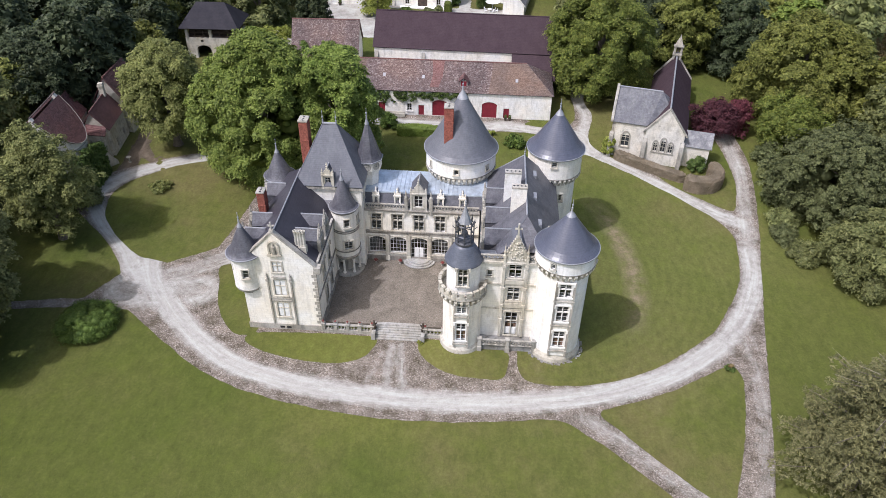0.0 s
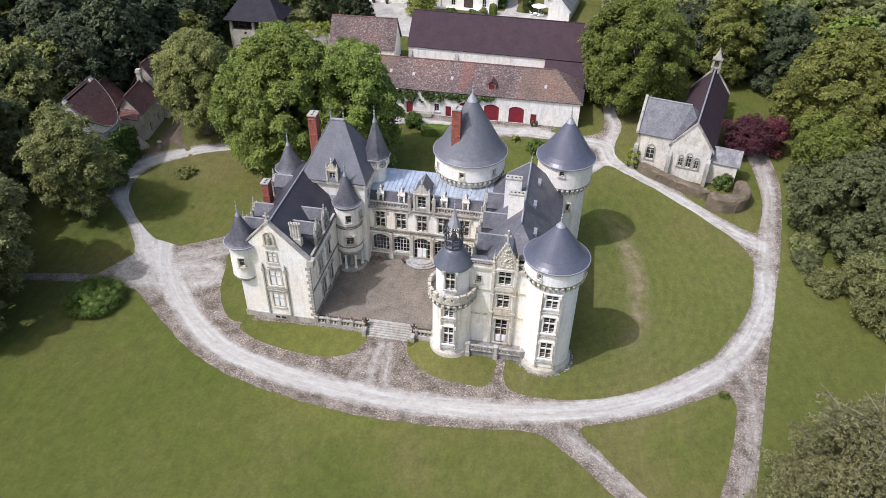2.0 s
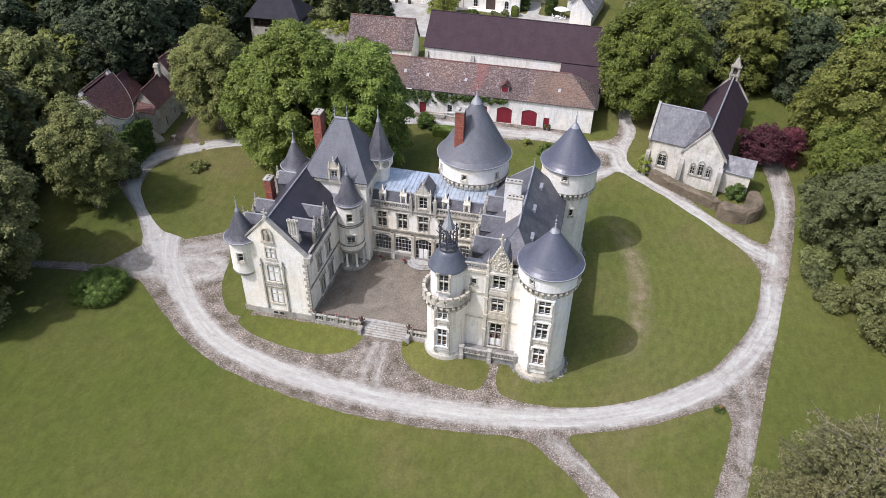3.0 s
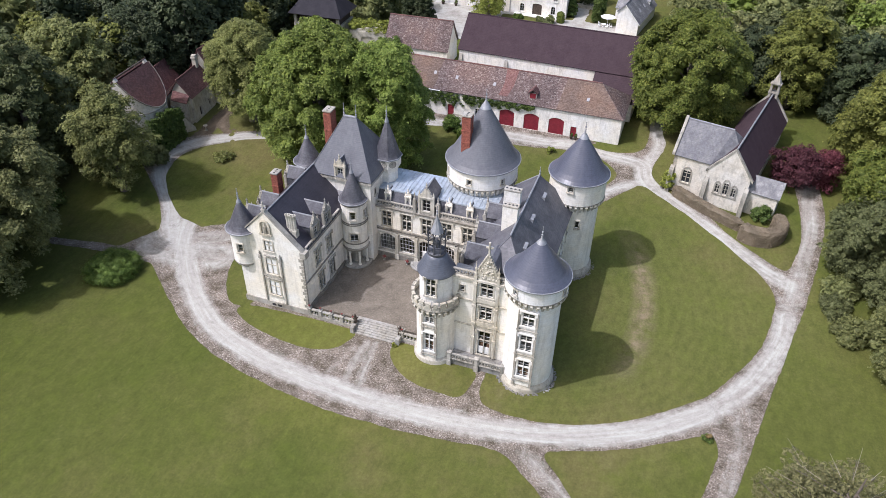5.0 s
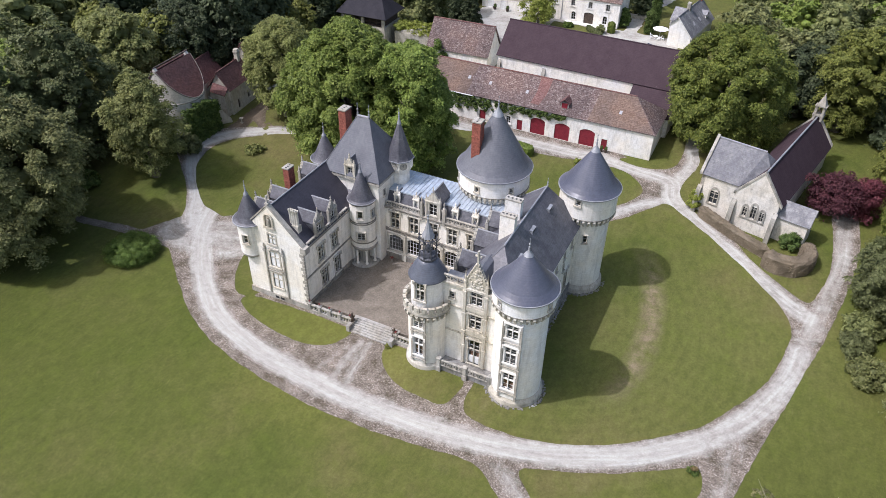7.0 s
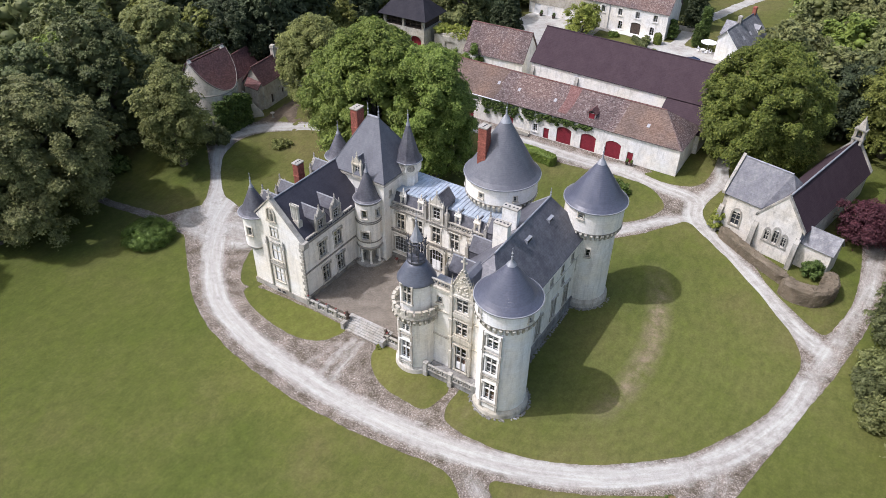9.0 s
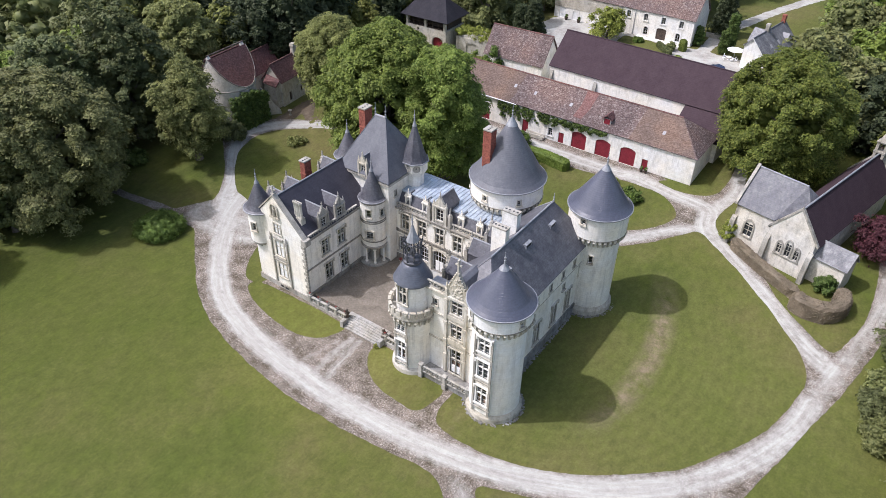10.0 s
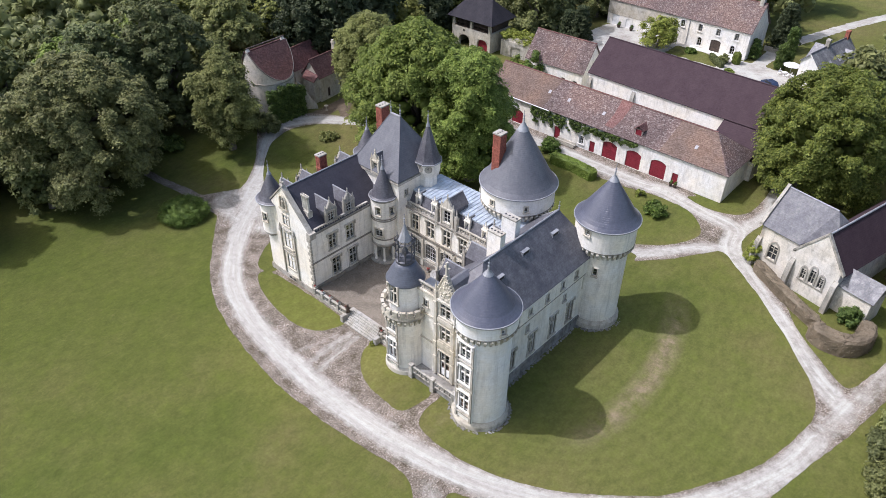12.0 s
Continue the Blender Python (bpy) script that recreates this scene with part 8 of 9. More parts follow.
box(bm, 6.0, 6.6, 0.6, NL, -0.6, NE)
box(bm, 0.0, 0.6, 0.6, NL, -0.6, NE)
prism(bm, [(0, -0.6), (6.6, -0.6), (6.6, NE), (3.3, NR), (0, NE)], NL - 0.02, NL + 0.6)
part("nave_wall", bm, RUBBLE, CH)
bm = bmesh.new()
for s in (-1, 1):
    xe = 3.3 + s * 3.75
    ze = NE - (NR - NE) / 3.3 * 0.45
    slab(bm, [(3.3, 0.15, NR + 0.1), (xe, 0.15, ze + 0.1), (xe, NL, ze + 0.1), (3.3, NL, NR + 0.1)][::s], 0.18)
nroof = part("nave_roof", bm, SLATE_PURPLE, CH, "dark slate nave roof")
part("ridge_cap", bar(bmesh.new(), (3.3, 0.1, NR + 0.14), (3.3, NL, NR + 0.14), 0.15, 8), LEAD, nroof, "pale lead ridge")
for y0 in (-0.1, NL + 0.1):
    bm = bmesh.new()
    for s in (-1, 1):
        xe = 3.3 + s * 3.7
        ze = NE - (NR - NE) / 3.3 * 0.4
        prism(bm, [(3.3, NR + 0.5), (3.3, NR + 0.05), (xe, ze), (xe, ze + 0.4)][::s], y0, y0 + 0.5)
    part("gable_coping", bm, LIME_OLD, CH)
# bell-cote on the far gable
bm = bmesh.new()
for s in (-1, 1):
    box(bm, 3.3 + s * 0.62 - 0.2, 3.3 + s * 0.62 + 0.2, NL - 0.55, NL + 0.45, NR - 0.6, NR + 2.1)
box(bm, 2.4, 4.2, NL - 0.65, NL + 0.55, NR + 0.3, NR + 0.6)
box(bm, 2.35, 4.25, NL - 0.7, NL + 0.6, NR + 1.95, NR + 2.15)
lathe(bm, [(1.05, NR + 2.15), (0.72, NR + 2.8), (0.26, NR + 3.7), (0.1, NR + 4.0), (0.15, NR + 4.15), (0, NR + 4.4)], 4, 3.3, NL - 0.05, math.pi / 4)
cote = part("bell_cote", bm, LIME_OLD, CH, "slender stone bell-cote")
part("bell", lathe(bmesh.new(), [(0.0, NR + 1.7), (0.12, NR + 1.6), (0.2, NR + 1.25), (0.32, NR + 0.95), (0.0, NR + 0.95)], 12, 3.3, NL - 0.05), BRONZE, cote)
# west arm
AE, AR = 7.2, 11.8
bm = bmesh.new()
shell(bm, [-5.9, 0.2], [-0.6, AE], [(-3.95, -2.65, 2.4, 4.5)], flat(0, 0.6, 0), 0.6)
part("wall", bm, RUBBLE, CH)
lancet(CH, 1.3, 2.7, pose(-3.3, 0.6, 2.4))
bm = bmesh.new()
shell(bm, [0, 7.6, 3.8], [-0.6, AE, AR], [], flat(-5.9, 8.2, -90), 0.6, lambda u: AE - 0.3 + (AR - AE) * max(0, 1 - abs(u - 3.8) / 3.8))
part("wall", bm, RUBBLE, CH)
box_bm = box(bmesh.new(), -5.3, 0.0, 7.7, 8.2, -0.6, AE)
part("wall", box_bm, RUBBLE, CH)
bm = bmesh.new()
slab(bm, [(-6.1, 0.3, AE - 0.25), (0.0, 0.3, AE - 0.25), (3.2, 3.2, 9.6), (1.6, 4.5, AR), (-6.1, 4.5, AR)], 0.18)
slab(bm, [(3.5, 8.5, AE - 0.2), (-6.1, 8.5, AE - 0.2), (-6.1, 4.5, AR), (1.6, 4.5, AR)], 0.18)
slab(bm, [(1.6, 4.5, AR), (3.2, 3.2, 9.6), (3.4, 6.0, 9.9)], 0.18)
aroof = part("arm_roof", bm, SLATE_CHAPEL, CH, "faded grey slate roof")
part("ridge_cap", bar(bmesh.new(), (-6.1, 4.5, AR + 0.04), (1.6, 4.5, AR + 0.04), 0.13, 8), LEAD, aroof)
bm = bmesh.new()
for s in (0, 1):
    ya = 0.25 if s == 0 else 8.55
    prism(bm, [(ya, AE - 0.3), (4.5, AR + 0.05), (4.5, AR + 0.45), (ya, AE + 0.1)], -6.3, -5.85, "x")
part("gable_coping", bm, LIME_OLD, CH)
for u, v in ((0.05, -0.02), (6.45, -0.02), (-5.8, 0.58)):
    bm = bmesh.new()
    prism(bm, [(v + 0.02, -0.6), (v + 0.02, 4.9), (v - 0.45, 4.2), (v - 0.75, 2.2), (v - 0.95, -0.6)], u - 0.35, u + 0.35, "x")
    part("buttress", bm, LIME_OLD, CH, "weathered sloping buttress")
# vestry
bm = bmesh.new()
box(bm, 6.62, 11.2, 0.9, 4.4, -0.6, 4.1)
part("vestry_wall", bm, RUBBLE, CH)
bm = bmesh.new()
slab(bm, [(6.62, 2.65, 6.2), (11.5, 2.65, 6.2), (11.5, 0.6, 4.0), (6.62, 0.6, 4.0)], 0.18)
slab(bm, [(6.62, 2.65, 6.2), (11.5, 2.65, 6.2), (11.5, 4.7, 4.0), (6.62, 4.7, 4.0)], 0.18)
prism(bm, [(0.95, 4.05), (4.35, 4.05), (2.65, 5.95)], 11.0, 11.2, "x")
part("vestry_roof", bm, SLATE_PALE, CH, "mottled grey slate roof")

# round tower-barn under a pitched roof, and the cottages beside it
barn = thing("round_barn", -63.5, 29.3, 1.8, 5.2, "old round stone barn under a steep mossy red tile roof", "barn")
RB, BR, BS = 4.65, 14.4, 1.29


def drum_wall(bm, r, thick, z0, top, n=72):
    """A ring wall whose top follows the pitched roof."""
    rings = []
    for i in range(n):
        a = 2 * math.pi * i / n
        c, d = math.cos(a), math.sin(a)
        rings.append([bm.verts.new((q * c, q * d, z)) for q, z in ((r, z0), (r, top(r * c)), (r - thick, top((r - thick) * c)), (r - thick, z0))])
    for i in range(n):
        p, q = rings[i], rings[(i + 1) % n]
        for k in range(4):
            bm.faces.new((p[k], q[k], q[(k + 1) % 4], p[(k + 1) % 4]))
    return bm


part("wall", drum_wall(bmesh.new(), RB, 0.6, -0.8, lambda x: BR - 0.12 - BS * abs(x)), RUBBLE, barn, "patched whitewashed rubble wall")
part("string_course", lathe(bmesh.new(), [(RB - 0.1, 7.5), (RB + 0.1, 7.55), (RB + 0.13, 7.68), (RB - 0.1, 7.74)], 56), LIME_OLD, barn)
for sx in (1, -1):
    edge = [(math.sqrt(max(0, (RB + 0.22) ** 2 - y * y)), y) for y in np.linspace(-RB - 0.2, RB + 0.2, 33)]
    q = [(sx * x, y, BR - BS * x) for x, y in edge]
    roof = part("roof", slab(bmesh.new(), q if sx > 0 else q[::-1], 0.24), TILE_RED, barn, "steep red tile roof")
    bm = bmesh.new()
    for p, n_ in zip(q, q[1:]):
        bar(bm, (p[0], p[1], p[2]), (n_[0], n_[1], n_[2] - 0.02), 0.05, 5)
    part("verge_tiles", bm, LIME_OLD, roof, "pale mortar verge")
part("ridge_tile", bar(bmesh.new(), (0, -RB - 0.1, BR - 0.04), (0, RB + 0.1, BR - 0.04), 0.1, 6), TILE, barn)
# solid dark block, its colour giving the shade inside the doorway
part("opening", box(bmesh.new(), RB - 0.3, RB + 0.03, -0.5, 0.5, 0.2, 2.4), TIMBER, barn, "dark low doorway")
cot = gable_house("cottage", -59.3, 38.3, 2.6, 97, 8.0, 4.8, 5.0, 8.1, OLD_RUBBLE, TILE_RED, "small stone cottage with red tile roof", "cottage", (0, 0), [(2.5, 0, 1.0, 2.0, "dark"), (6, 0.9, 0.9, 1.1, "dark")], 0.25)
bm = bmesh.new()
box(bm, 6.9, 7.7, 2.0, 2.8, 6.0, 10.1)
box(bm, 6.8, 7.8, 1.9, 2.9, 9.5, 9.75)
part("chimney", bm, OLD_RUBBLE, cot, "grey rubble chimney")
part("pent_roof", slab(bmesh.new(), [(-0.05, 0.3, 5.3), (-0.05, 3.6, 5.9), (-1.7, 3.4, 4.7), (-1.7, 0.2, 4.3)], 0.2), TILE_RED, cot, "small tiled lean-to roof")
part("pent_wall", box(bmesh.new(), -1.5, -0.02, 0.4, 3.3, -0.5, 4.3), OLD_RUBBLE, cot)
gable_house("outbuilding", -64.6, 36.2, 2.6, 100, 8.0, 5.0, 5.6, 9.0, OLD_RUBBLE, TILE_RED, "ruinous red-tiled outbuilding against the round barn", "outbuilding", (0, 0), [], 0.2)
gable_house("cottage", -59.6, 46.8, 2.6, 92, 8.5, 6.0, 6.0, 10.6, OLD_RUBBLE, TILE_RED, "larger stone cottage with steep red tile roof", "cottage", (0, 0), [(3.0, 0.9, 0.9, 1.2, "dark")], 0.25)
fin = [(4.6, 4.4, -0.8), (6.7, 7.4, -0.8), (6.6, 7.2, 0.9), (6.05, 6.3, 2.3), (5.5, 5.5, 4.0), (5.0, 4.9, 5.6), (4.6, 4.4, 6.2)]
part("buttress", slab(bmesh.new(), [(x - 1.0, y - 0.6, z) for x, y, z in fin], 0.75), OLD_RUBBLE, barn, "sloping old stone buttress")


# ---- trees, shrubs, hedges: where they stand ----
# single trees of the park
tree(-18.6, 37.6, 1.2, 7.4, 24.0, LEAF_CHESTNUT, 12, "tall narrow chestnut growing against the huge one", boughs=75, swell=2.3, leaves=85000, size=0.19, peak=0.2, rag=0.24, squat=0.75)
tree(-31.0, 37.0, 0.8, 12.0, 26.0, LEAF_CHESTNUT, 1, "huge bright green horse chestnut in full leaf", boughs=130, swell=2.7, leaves=140000, size=0.205, peak=0.3, rag=0.2, squat=0.72)
tree(-50.2, 43.8, 2.2, 6.9, 19.5, LEAF_OLIVE, 2, "round-crowned olive green tree beside the lane", boughs=110, swell=1.5, leaves=84000, size=0.17, clear=0.14, rag=0.18)
tree(-57.8, 15.4, 0.9, 6.2, 19.0, LEAF_LOOSE, 3, "loose airy olive green tree at the wood's edge", boughs=95, swell=1.05, leaves=48000, size=0.17, clear=0.1, rag=0.5, loose=0.5)
tree(-63.4, -7.6, 0.1, 13.0, 24.0, LEAF_OAK, 4, "broad spreading oak shading the lawn", boughs=200, swell=2.0, leaves=150000, size=0.21, clear=0.02, rag=0.28)
tree(28.0, 70.0, 3.2, 10.6, 22.0, LEAF_GOLD, 5, "large yellowing green chestnut by the great barn", boughs=150, swell=1.75, leaves=110000, size=0.19, rag=0.16)
tree(48.6, 54.8, 2.2, 4.4, 7.6, LEAF_MAPLE, 6, "copper-leaved purple maple behind the chapel", boughs=60, swell=0.9, leaves=21000, size=0.15, clear=0.1, rag=0.5, loose=0.35)
tree(52.3, 55.4, 2.2, 2.8, 7.4, LEAF_CRIMSON, 19, "crimson-leaved young maple beside the purple one", boughs=40, swell=0.8, leaves=12000, size=0.15, clear=0.12, rag=0.45, loose=0.35)
tree(65.0, 63.0, 2.6, 12.0, 21.0, LEAF_LIGHT, 7, "tall yellow-green tree at the wood's edge", boughs=130, swell=2.2, leaves=84000, size=0.235, rag=0.28)
tree(62.5, 31.0, 0.4, 11.0, 16.0, LEAF_GREY, 8, "grey-green spreading tree by the drive", boughs=210, swell=1.8, leaves=100000, size=0.172, rag=0.4, loose=0.5, tuft=0.45)
tree(63.0, 16.5, 0.0, 7.4, 11.0, LEAF_WOOD, 9, "low bright green tree at the lawn's edge", boughs=80, swell=1.6, leaves=48000, size=0.19, rag=0.3)
tree(-23.0, 112.0, 3.2, 4.6, 7.6, LEAF_LIME, 10, "small yellow-green tree in the farm yard", boughs=34, swell=1.0, leaves=14000, size=0.18, clear=0.1, rag=0.4, loose=0.4)
tree(47.5, 85.0, 3.2, 7.5, 20.0, LEAF_LIGHT, 13, "golden green tree behind the chapel", boughs=80, swell=1.9, leaves=36000, size=0.22, rag=0.34)
tree(58.0, 83.0, 3.0, 6.5, 18.0, LEAF_DARK, 14, "dark bluish green tree in the wood", boughs=60, swell=1.8, leaves=28000, size=0.23, rag=0.34)
tree(61.0, 52.0, 2.0, 6.4, 11.5, LEAF_GOLD, 16, "bright green bushy tree beside the copper maple", boughs=70, swell=1.5, leaves=34000, size=0.2, rag=0.34)
tree(82.0, 75.0, 2.6, 6.0, 15.5, LEAF_RUSSET, 17, "russet brown tree in the wood", boughs=50, swell=1.7, leaves=20000, size=0.23, rag=0.3)
tree(40.0, 88.0, 3.2, 6.0, 15.0, LEAF_DARK, 18, "dark tree in the shade behind the chapel", boughs=50, swell=1.8, leaves=20000, size=0.24, rag=0.3)
cedar(47.0, -20.0, 0.0, 19.0, 9.6, 21, "spreading olive-brown cedar tree by the drive")

# shrubs and hedges
shrub(-45.6, -2.4, 4.3, 3.1, LEAF_LAUREL, 31, "glossy clipped laurel bush on the lawn", count=230, per=130, size=0.11)
shrub(-48.6, 31.0, 2.4, 1.5, LEAF_OLIVE, 32, "low olive sprawling shrub on the lawn", count=36, per=36, size=0.17)
tub = shrub(38.4, -3.4, 0.85, 0.7, LEAF_IVY, 33, "small round clipped bush with a russet top at the drive's edge", count=16, size=0.12)
part("dry_top", leaf_mesh("dry_top", [(0, 0, 0.62, 0.3), (0.18, 0.1, 0.6, 0.22), (-0.15, -0.12, 0.6, 0.24)], 70, 0.08, LEAF_RUSSET, np.random.RandomState(3)), LEAF_RUSSET, tub, "russet dry top")
shrub(11.5, 49.0, 2.0, 2.4, LEAF_LAUREL, 34, "round green shrub on the back lawn", count=34)
shrub(-12.3, 53.2, 1.9, 4.0, LEAF_LAUREL, 35, "tall clipped round bush", count=60, per=90, size=0.12)
shrub(7.2, 51.6, 0.8, 1.7, LEAF_LIME, 39, "small yellow-green sapling on the back lawn", count=14, size=0.14)
shrub(28.4, 47.4, 1.5, 4.2, LEAF_LIME, 36, "bright yellow-green shrub at the chapel corner", count=36)
shrub(43.4, 43.5, 1.6, 3.4, LEAF_IVY, 37, "dark green rounded shrub before the vestry", count=50, per=70, size=0.15)
hedge([(29.5, 46.2), (34.2, 43.2), (38.6, 40.8), (41.0, 39.6)], 1.6, 1.8, LEAF_BEECH, 41, "low clipped brownish beech hedge below the chapel")
hedge([(40.4, 38.2), (42.6, 37.4), (45.2, 38.0), (46.4, 40.2), (45.6, 42.6)], 2.4, 2.7, LEAF_BEECH, 42, "tall curved clipped beech hedge")
hedge([(-10.6, 51.0), (-6, 51.2), (-1.2, 50.6)], 2.3, 1.9, LEAF_CHESTNUT, 43, "clipped dark green hedge behind the keep")
rng = np.random.RandomState(44)
cl = [(rng.uniform(-0.2, 0.5) - 0.5 * max(0, 2 - y), y, z, rng.uniform(0.35, 0.75)) for y in np.arange(0.6, 8.4, 0.45) for z in np.arange(0.4, 7.4 - 0.25 * abs(y - 4) + rng.uniform(-0.6, 0.6), 0.5)]
ivy = thing("ivy", -58.1, 24.8, 1.6, 2, "thick dark ivy climbing the tall barn", "ivy")
part("foliage", leaf_mesh("foliage", cl, 46, 0.2, LEAF_IVY, rng), LEAF_IVY, ivy)
for k, (px, py, rr, hh) in enumerate(((56.8, 47.5, 3.0, 4.0), (56.6, 41.5, 3.3, 4.4), (55.6, 35.5, 3.0, 3.6), (54.6, 29.5, 2.8, 3.2), (53.6, 25.6, 2.4, 2.6), (55.6, 20.5, 3.0, 3.4), (-57.4, 23.5, 2.4, 4.6), (-61.5, 22.6, 2.2, 3.8))):
    shrub(px, py, rr, hh, (LEAF_GREY, LEAF_WOOD)[k % 2], 64 + k, "loose olive green bush at the wood's edge", count=60, per=80, size=0.2)
for k, (px, py, rr, hh) in enumerate(((-45.0, 87.4, 4.8, 5.6), (-40.0, 87, 4.0, 5.0), (-38, 77.0, 2.8, 4.6), (-33.2, 76.0, 2.8, 7.8), (-3.5, 108, 1.2, 2.2), (-16, 115, 1.4, 1.4), (-23.8, 117.4, 1.0, 4.6))):
    shrub(px, py, rr, hh, (LEAF_CHESTNUT, LEAF_LAUREL)[k % 2], 50 + k, "green garden shrub near the farm buildings", count=30, z=3.2)

rng = np.random.RandomState(77)
cl = [(rng.uniform(-4.5, 4.5), rng.uniform(-2.0, 2.5), 4.0 + rng.uniform(-0.5, 1.2), rng.uniform(0.5, 1.0)) for _ in range(90)]
vine = thing("creeper", -43.5, 85.0, 3.2, 8, "bright green creeper smothering an old outbuilding", "creeper")
part("foliage", leaf_mesh("foliage", cl, 60, 0.2, LEAF_LIME, rng), LEAF_LIME, vine)
part("mound", prism(bmesh.new(), [(-4.6, -0.4), (4.6, -0.4), (4.6, 3.6), (0, 4.6), (-4.6, 3.6)], -1.8, 2.8), OLD_RUBBLE, vine, "old stone outbuilding walls")
conifer(-33.5, 93.0, 3.2, 12.0, 2.6, 22, "slender grey-blue spruce behind the small barn", LEAF_DARK, 14, 8)
conifer(-37.5, 94.0, 3.2, 10.0, 1.3, 23, "narrow dark cypress behind the small barn", LEAF_DARK, 14, 7)
shrub(-3.4, 121.6, 1.5, 6.4, LEAF_IVY, 60, "dark yew grown against the farmhouse gable", count=60, per=80, size=0.2, z=3.2)
shrub(-7.6, 114.3, 1.5, 2.4, LEAF_WOOD, 61, "clipped brownish ball bush by the farm lawn", count=40, per=60, size=0.16, z=3.2)
hedge([(-6.0, 116.4), (-4.4, 115.4)], 1.8, 2.7, LEAF_GOLD, 45, "square clipped yellow-green topiary block", 7, 0.12)
hedge([(-11.0, 115.4), (-8.6, 112.9), (-6.0, 110.9)], 1.4, 1.3, LEAF_GREY, 46, "low clipped olive hedge round the farm lawn", 7, 0.12)
conifer(3.2, 119.8, 3.2, 5.4, 0.15, 25, "narrow dark green cypress by the white house", LEAF_IVY, 12, 7)
conifer(3.6, 123.0, 3.2, 8.6, 0.35, 26, "taller narrow cypress by the white house", LEAF_IVY, 14, 7)
conifer(-1.0, 132.0, 3.2, 11.0, 2.8, 24, "dark spruce beside the farmhouse gable", LEAF_DARK, 14, 8)

shrub(-1.2, -2.0, 0.4, 0.6, LEAF_LIME, 38, "tiny yellow-green plant beside the stairs", count=10, per=40, size=0.1)
bath = thing("bird_bath", -56.4, 37.0, height(-56.4, 37.0) - 0.05, 0, "small old stone bird bath on the grass", "bird bath")
part("pedestal", lathe(bmesh.new(), [(0.0, 0), (0.32, 0), (0.3, 0.12), (0.14, 0.2), (0.12, 0.8), (0.2, 0.9), (0, 0.9)], 10), LIME_OLD, bath)
part("bowl", lathe(bmesh.new(), [(0.0, 0.9), (0.2, 0.9), (0.42, 1.05), (0.42, 1.12), (0.34, 1.1), (0.0, 1.0)], 14), LIME_OLD, bath)

# ivy on the coach-house wall
rng = np.random.RandomState(71)
cl = []
for i in range(260):
    u = rng.uniform(0, 1) ** 1.2
    px = -20.5 + 22.5 * u
    reach = 3.4 * (1 - 0.75 * u) * (0.6 + 0.4 * math.sin(px * 1.7) ** 2)
    cl.append((px, rng.uniform(-0.05, 0.12), 4.9 - rng.uniform(0, 1) * reach, rng.uniform(0.22, 0.42)))
for cx, half in ((-14.4, 0.85), (-9, 0.7), (-6.7, 0.75), (-3.1, 1.6), (-23.8, 1.5), (1.7, 1.6)):
    cl = [q for q in cl if not (abs(q[0] - cx) < half and q[2] < (3.3 if half > 1 else 2.4))]
ivy = thing("ivy", 0, 57.75, 2.7, 0, "green ivy hanging along the coach-house eaves", "ivy")
part("foliage", leaf_mesh("foliage", cl, 44, 0.16, LEAF_IVY, rng), LEAF_IVY, ivy)

# tall trees at the front of the west wood
for k, (px, py, rr, hh, mat) in enumerate(((-73, 14, 8.8, 25, LEAF_DEEP), (-79, -22, 9.5, 22, LEAF_GREY), (-67.5, -33.5, 9.0, 23, LEAF_DEEP), (-75.5, 2, 9.0, 24, LEAF_DEEP), (-86, -33, 9.5, 22, LEAF_WOOD), (-77, 29, 8.0, 20, LEAF_LOOSE), (-74, 44, 8.0, 18, LEAF_DARK))):
    tree(px, py, height(px, py), rr, hh, mat, 60 + k, "tall dense tree at the front of the wood", boughs=90, swell=2.0, leaves=35000, size=0.255, rag=0.34)
for k, (px, py, rr, hh) in enumerate(((-67, 8, 2.6, 3.0), (-63.5, 18.5, 2.6, 3.4), (-70, 6, 3, 4), (-74, -12, 3, 3.4), (-66.5, 22, 2.4, 3.5))):
    shrub(px, py, rr, hh, LEAF_IVY, 90 + k, "dark undergrowth bush in the wood's shade", count=40, size=0.26)

# woodland round the park
rng = random.Random(9)


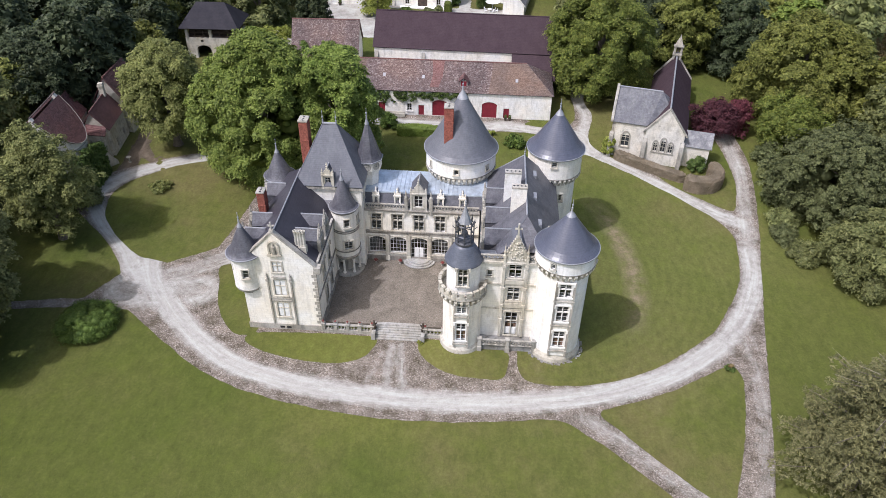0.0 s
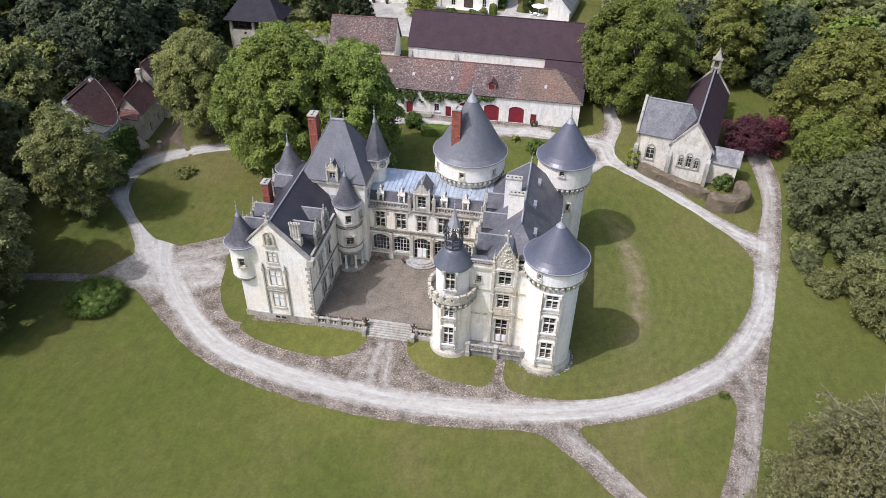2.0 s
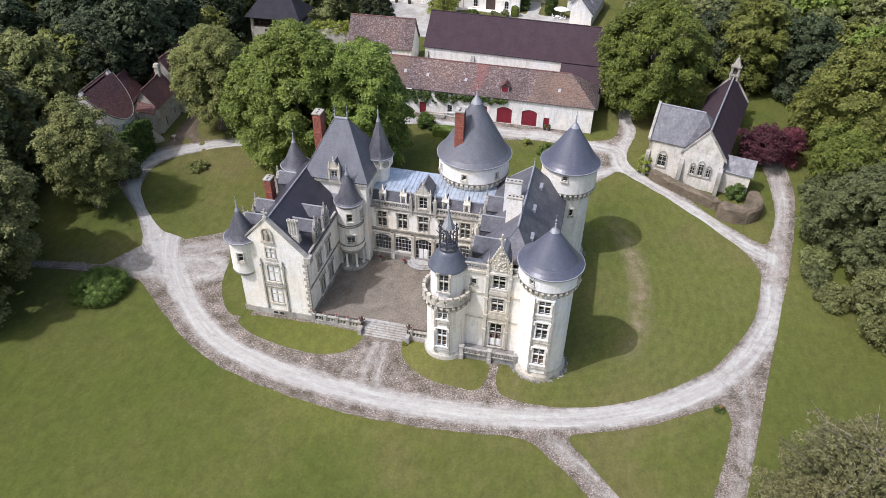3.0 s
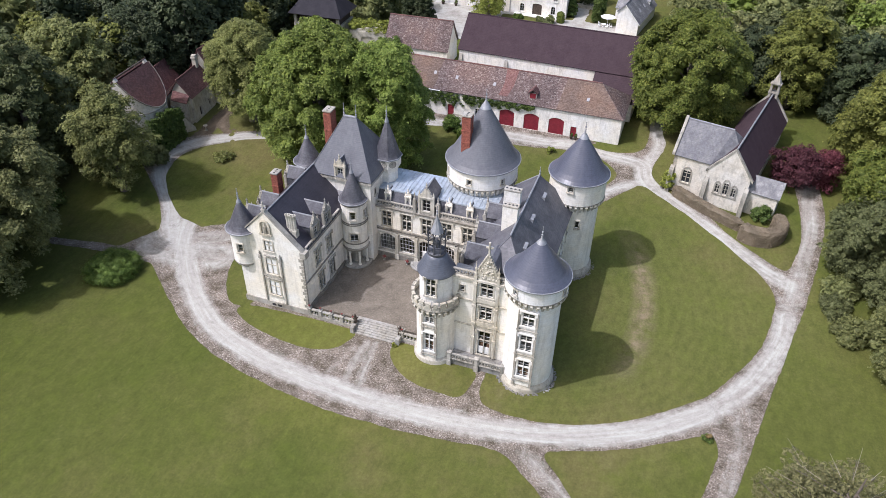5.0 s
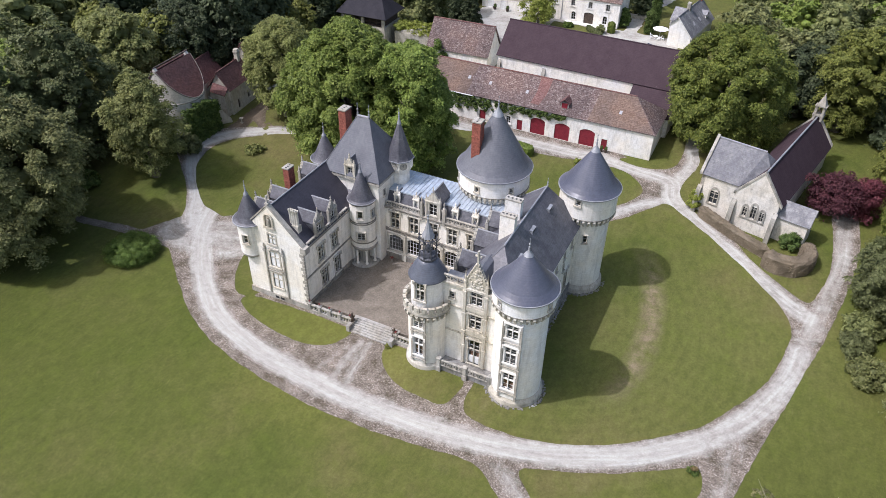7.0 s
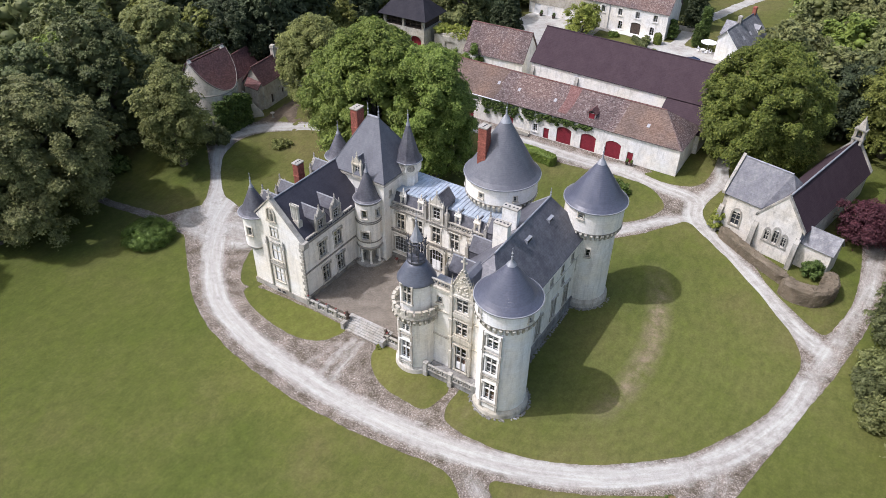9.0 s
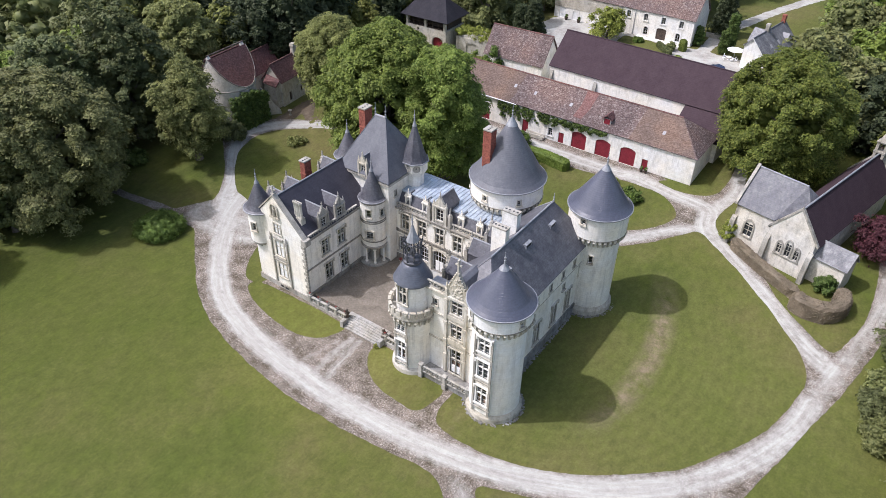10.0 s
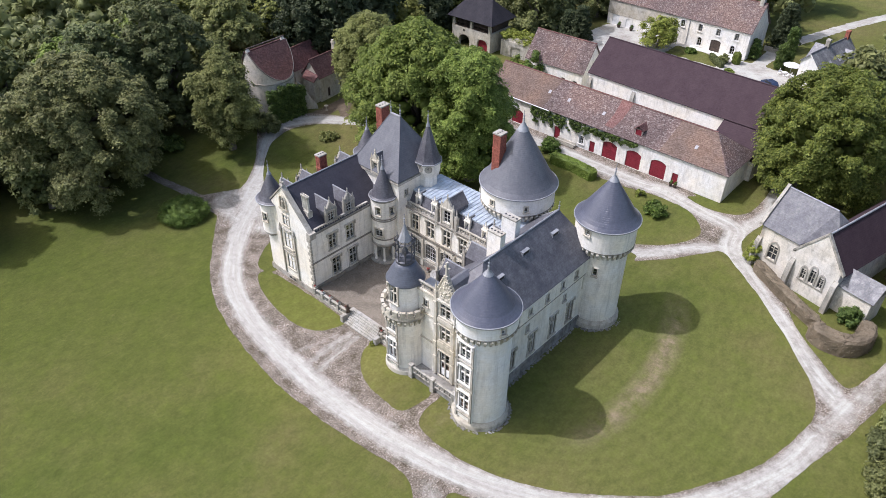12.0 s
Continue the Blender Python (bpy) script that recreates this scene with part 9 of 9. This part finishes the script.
def wooded(x, y):
    if y < -60 or y > 168 or x < -150 or x > 108:
        return False
    if x < -62 and y < -14:
        return x > -92
    if x < -66:
        return (y > 6 or x < -78) and not (-76 < x and 14 < y < 50) and not (x > -84 and y < 34)
    if x > 56:
        return y > 2 if x > 72 else (y > 76 and x > 58)
    if y > 84 and 26 < x or y > 124 and x > 25:
        return True
    if y > 133:
        return not (-5 < x < 25)
    if y > 93 and x < -44:
        return True
    return x < -62 and y > 52


spots = []
yy = -58.0
while yy < 168:
    xx = -148.0
    while xx < 108:
        px, py = xx + rng.uniform(-3, 3), yy + rng.uniform(-3, 3)
        if wooded(px, py):
            spots.append((px, py))
        xx += 10.2
    yy += 9.8
near = [p for p in spots if p[0] > -104 and p[1] < 138 and p[0] < 90]
far = [p for p in spots if p not in near]
kinds = ((LEAF_WOOD, 6.3, 19), (LEAF_OAK, 6.8, 17), (LEAF_WOOD, 5.5, 21), (LEAF_LIGHT, 6, 16), (LEAF_GREY, 6, 16), (LEAF_CHESTNUT, 6.3, 18), (LEAF_DARK, 5.8, 18))
protos = {}
for i, (px, py) in enumerate(near):
    w = rng.choices(range(6), (5, 3, 4, 1.5, 1.5, 1.5))[0]
    if -104 < px < -62 and 45 < py < 104:
        w = 6 if rng.random() < 0.72 else 3
    elif px < -76 and 22 < py < 46 and rng.random() < 0.6:
        w = 3
    s = rng.uniform(0.78, 1.12)
    if w not in protos:
        mat, r, h = kinds[w]
        protos[w] = tree(px, py, height(px, py), r, h, mat, 80 + w, "woodland tree in full summer leaf", boughs=50, swell=2.0, leaves=6400, size=0.41, tuft=1.05, group="woodland trees", rag=0.34)
        continue
    ob = copy_thing(protos[w], pose(px, py, height(px, py), 0, 0, rng.uniform(0, 360)))
    ob.scale = (s, s, s * rng.uniform(0.9, 1.1))
deep = []
nrng = np.random.RandomState(5)
for px, py in far:
    for _ in range(26):
        a, f, z = nrng.uniform(0, 6.283), nrng.uniform(0, 1) ** 0.5, nrng.uniform(-0.8, 1)
        w = 6.0 * f * math.sqrt(max(0.05, 1 - max(z, 0) ** 2))
        deep.append((px + w * math.cos(a), py + w * math.sin(a), 9.5 + 6.5 * z + height(px, py), nrng.uniform(1.4, 2.9)))
if deep:
    ob = new("far_woodland", leaf_mesh("far_woodland", deep, 22, 0.92, LEAF_WOOD, nrng, core=0.8))
    tagged(ob, "dense distant woodland beyond the park", "woodland", kind="stuff")
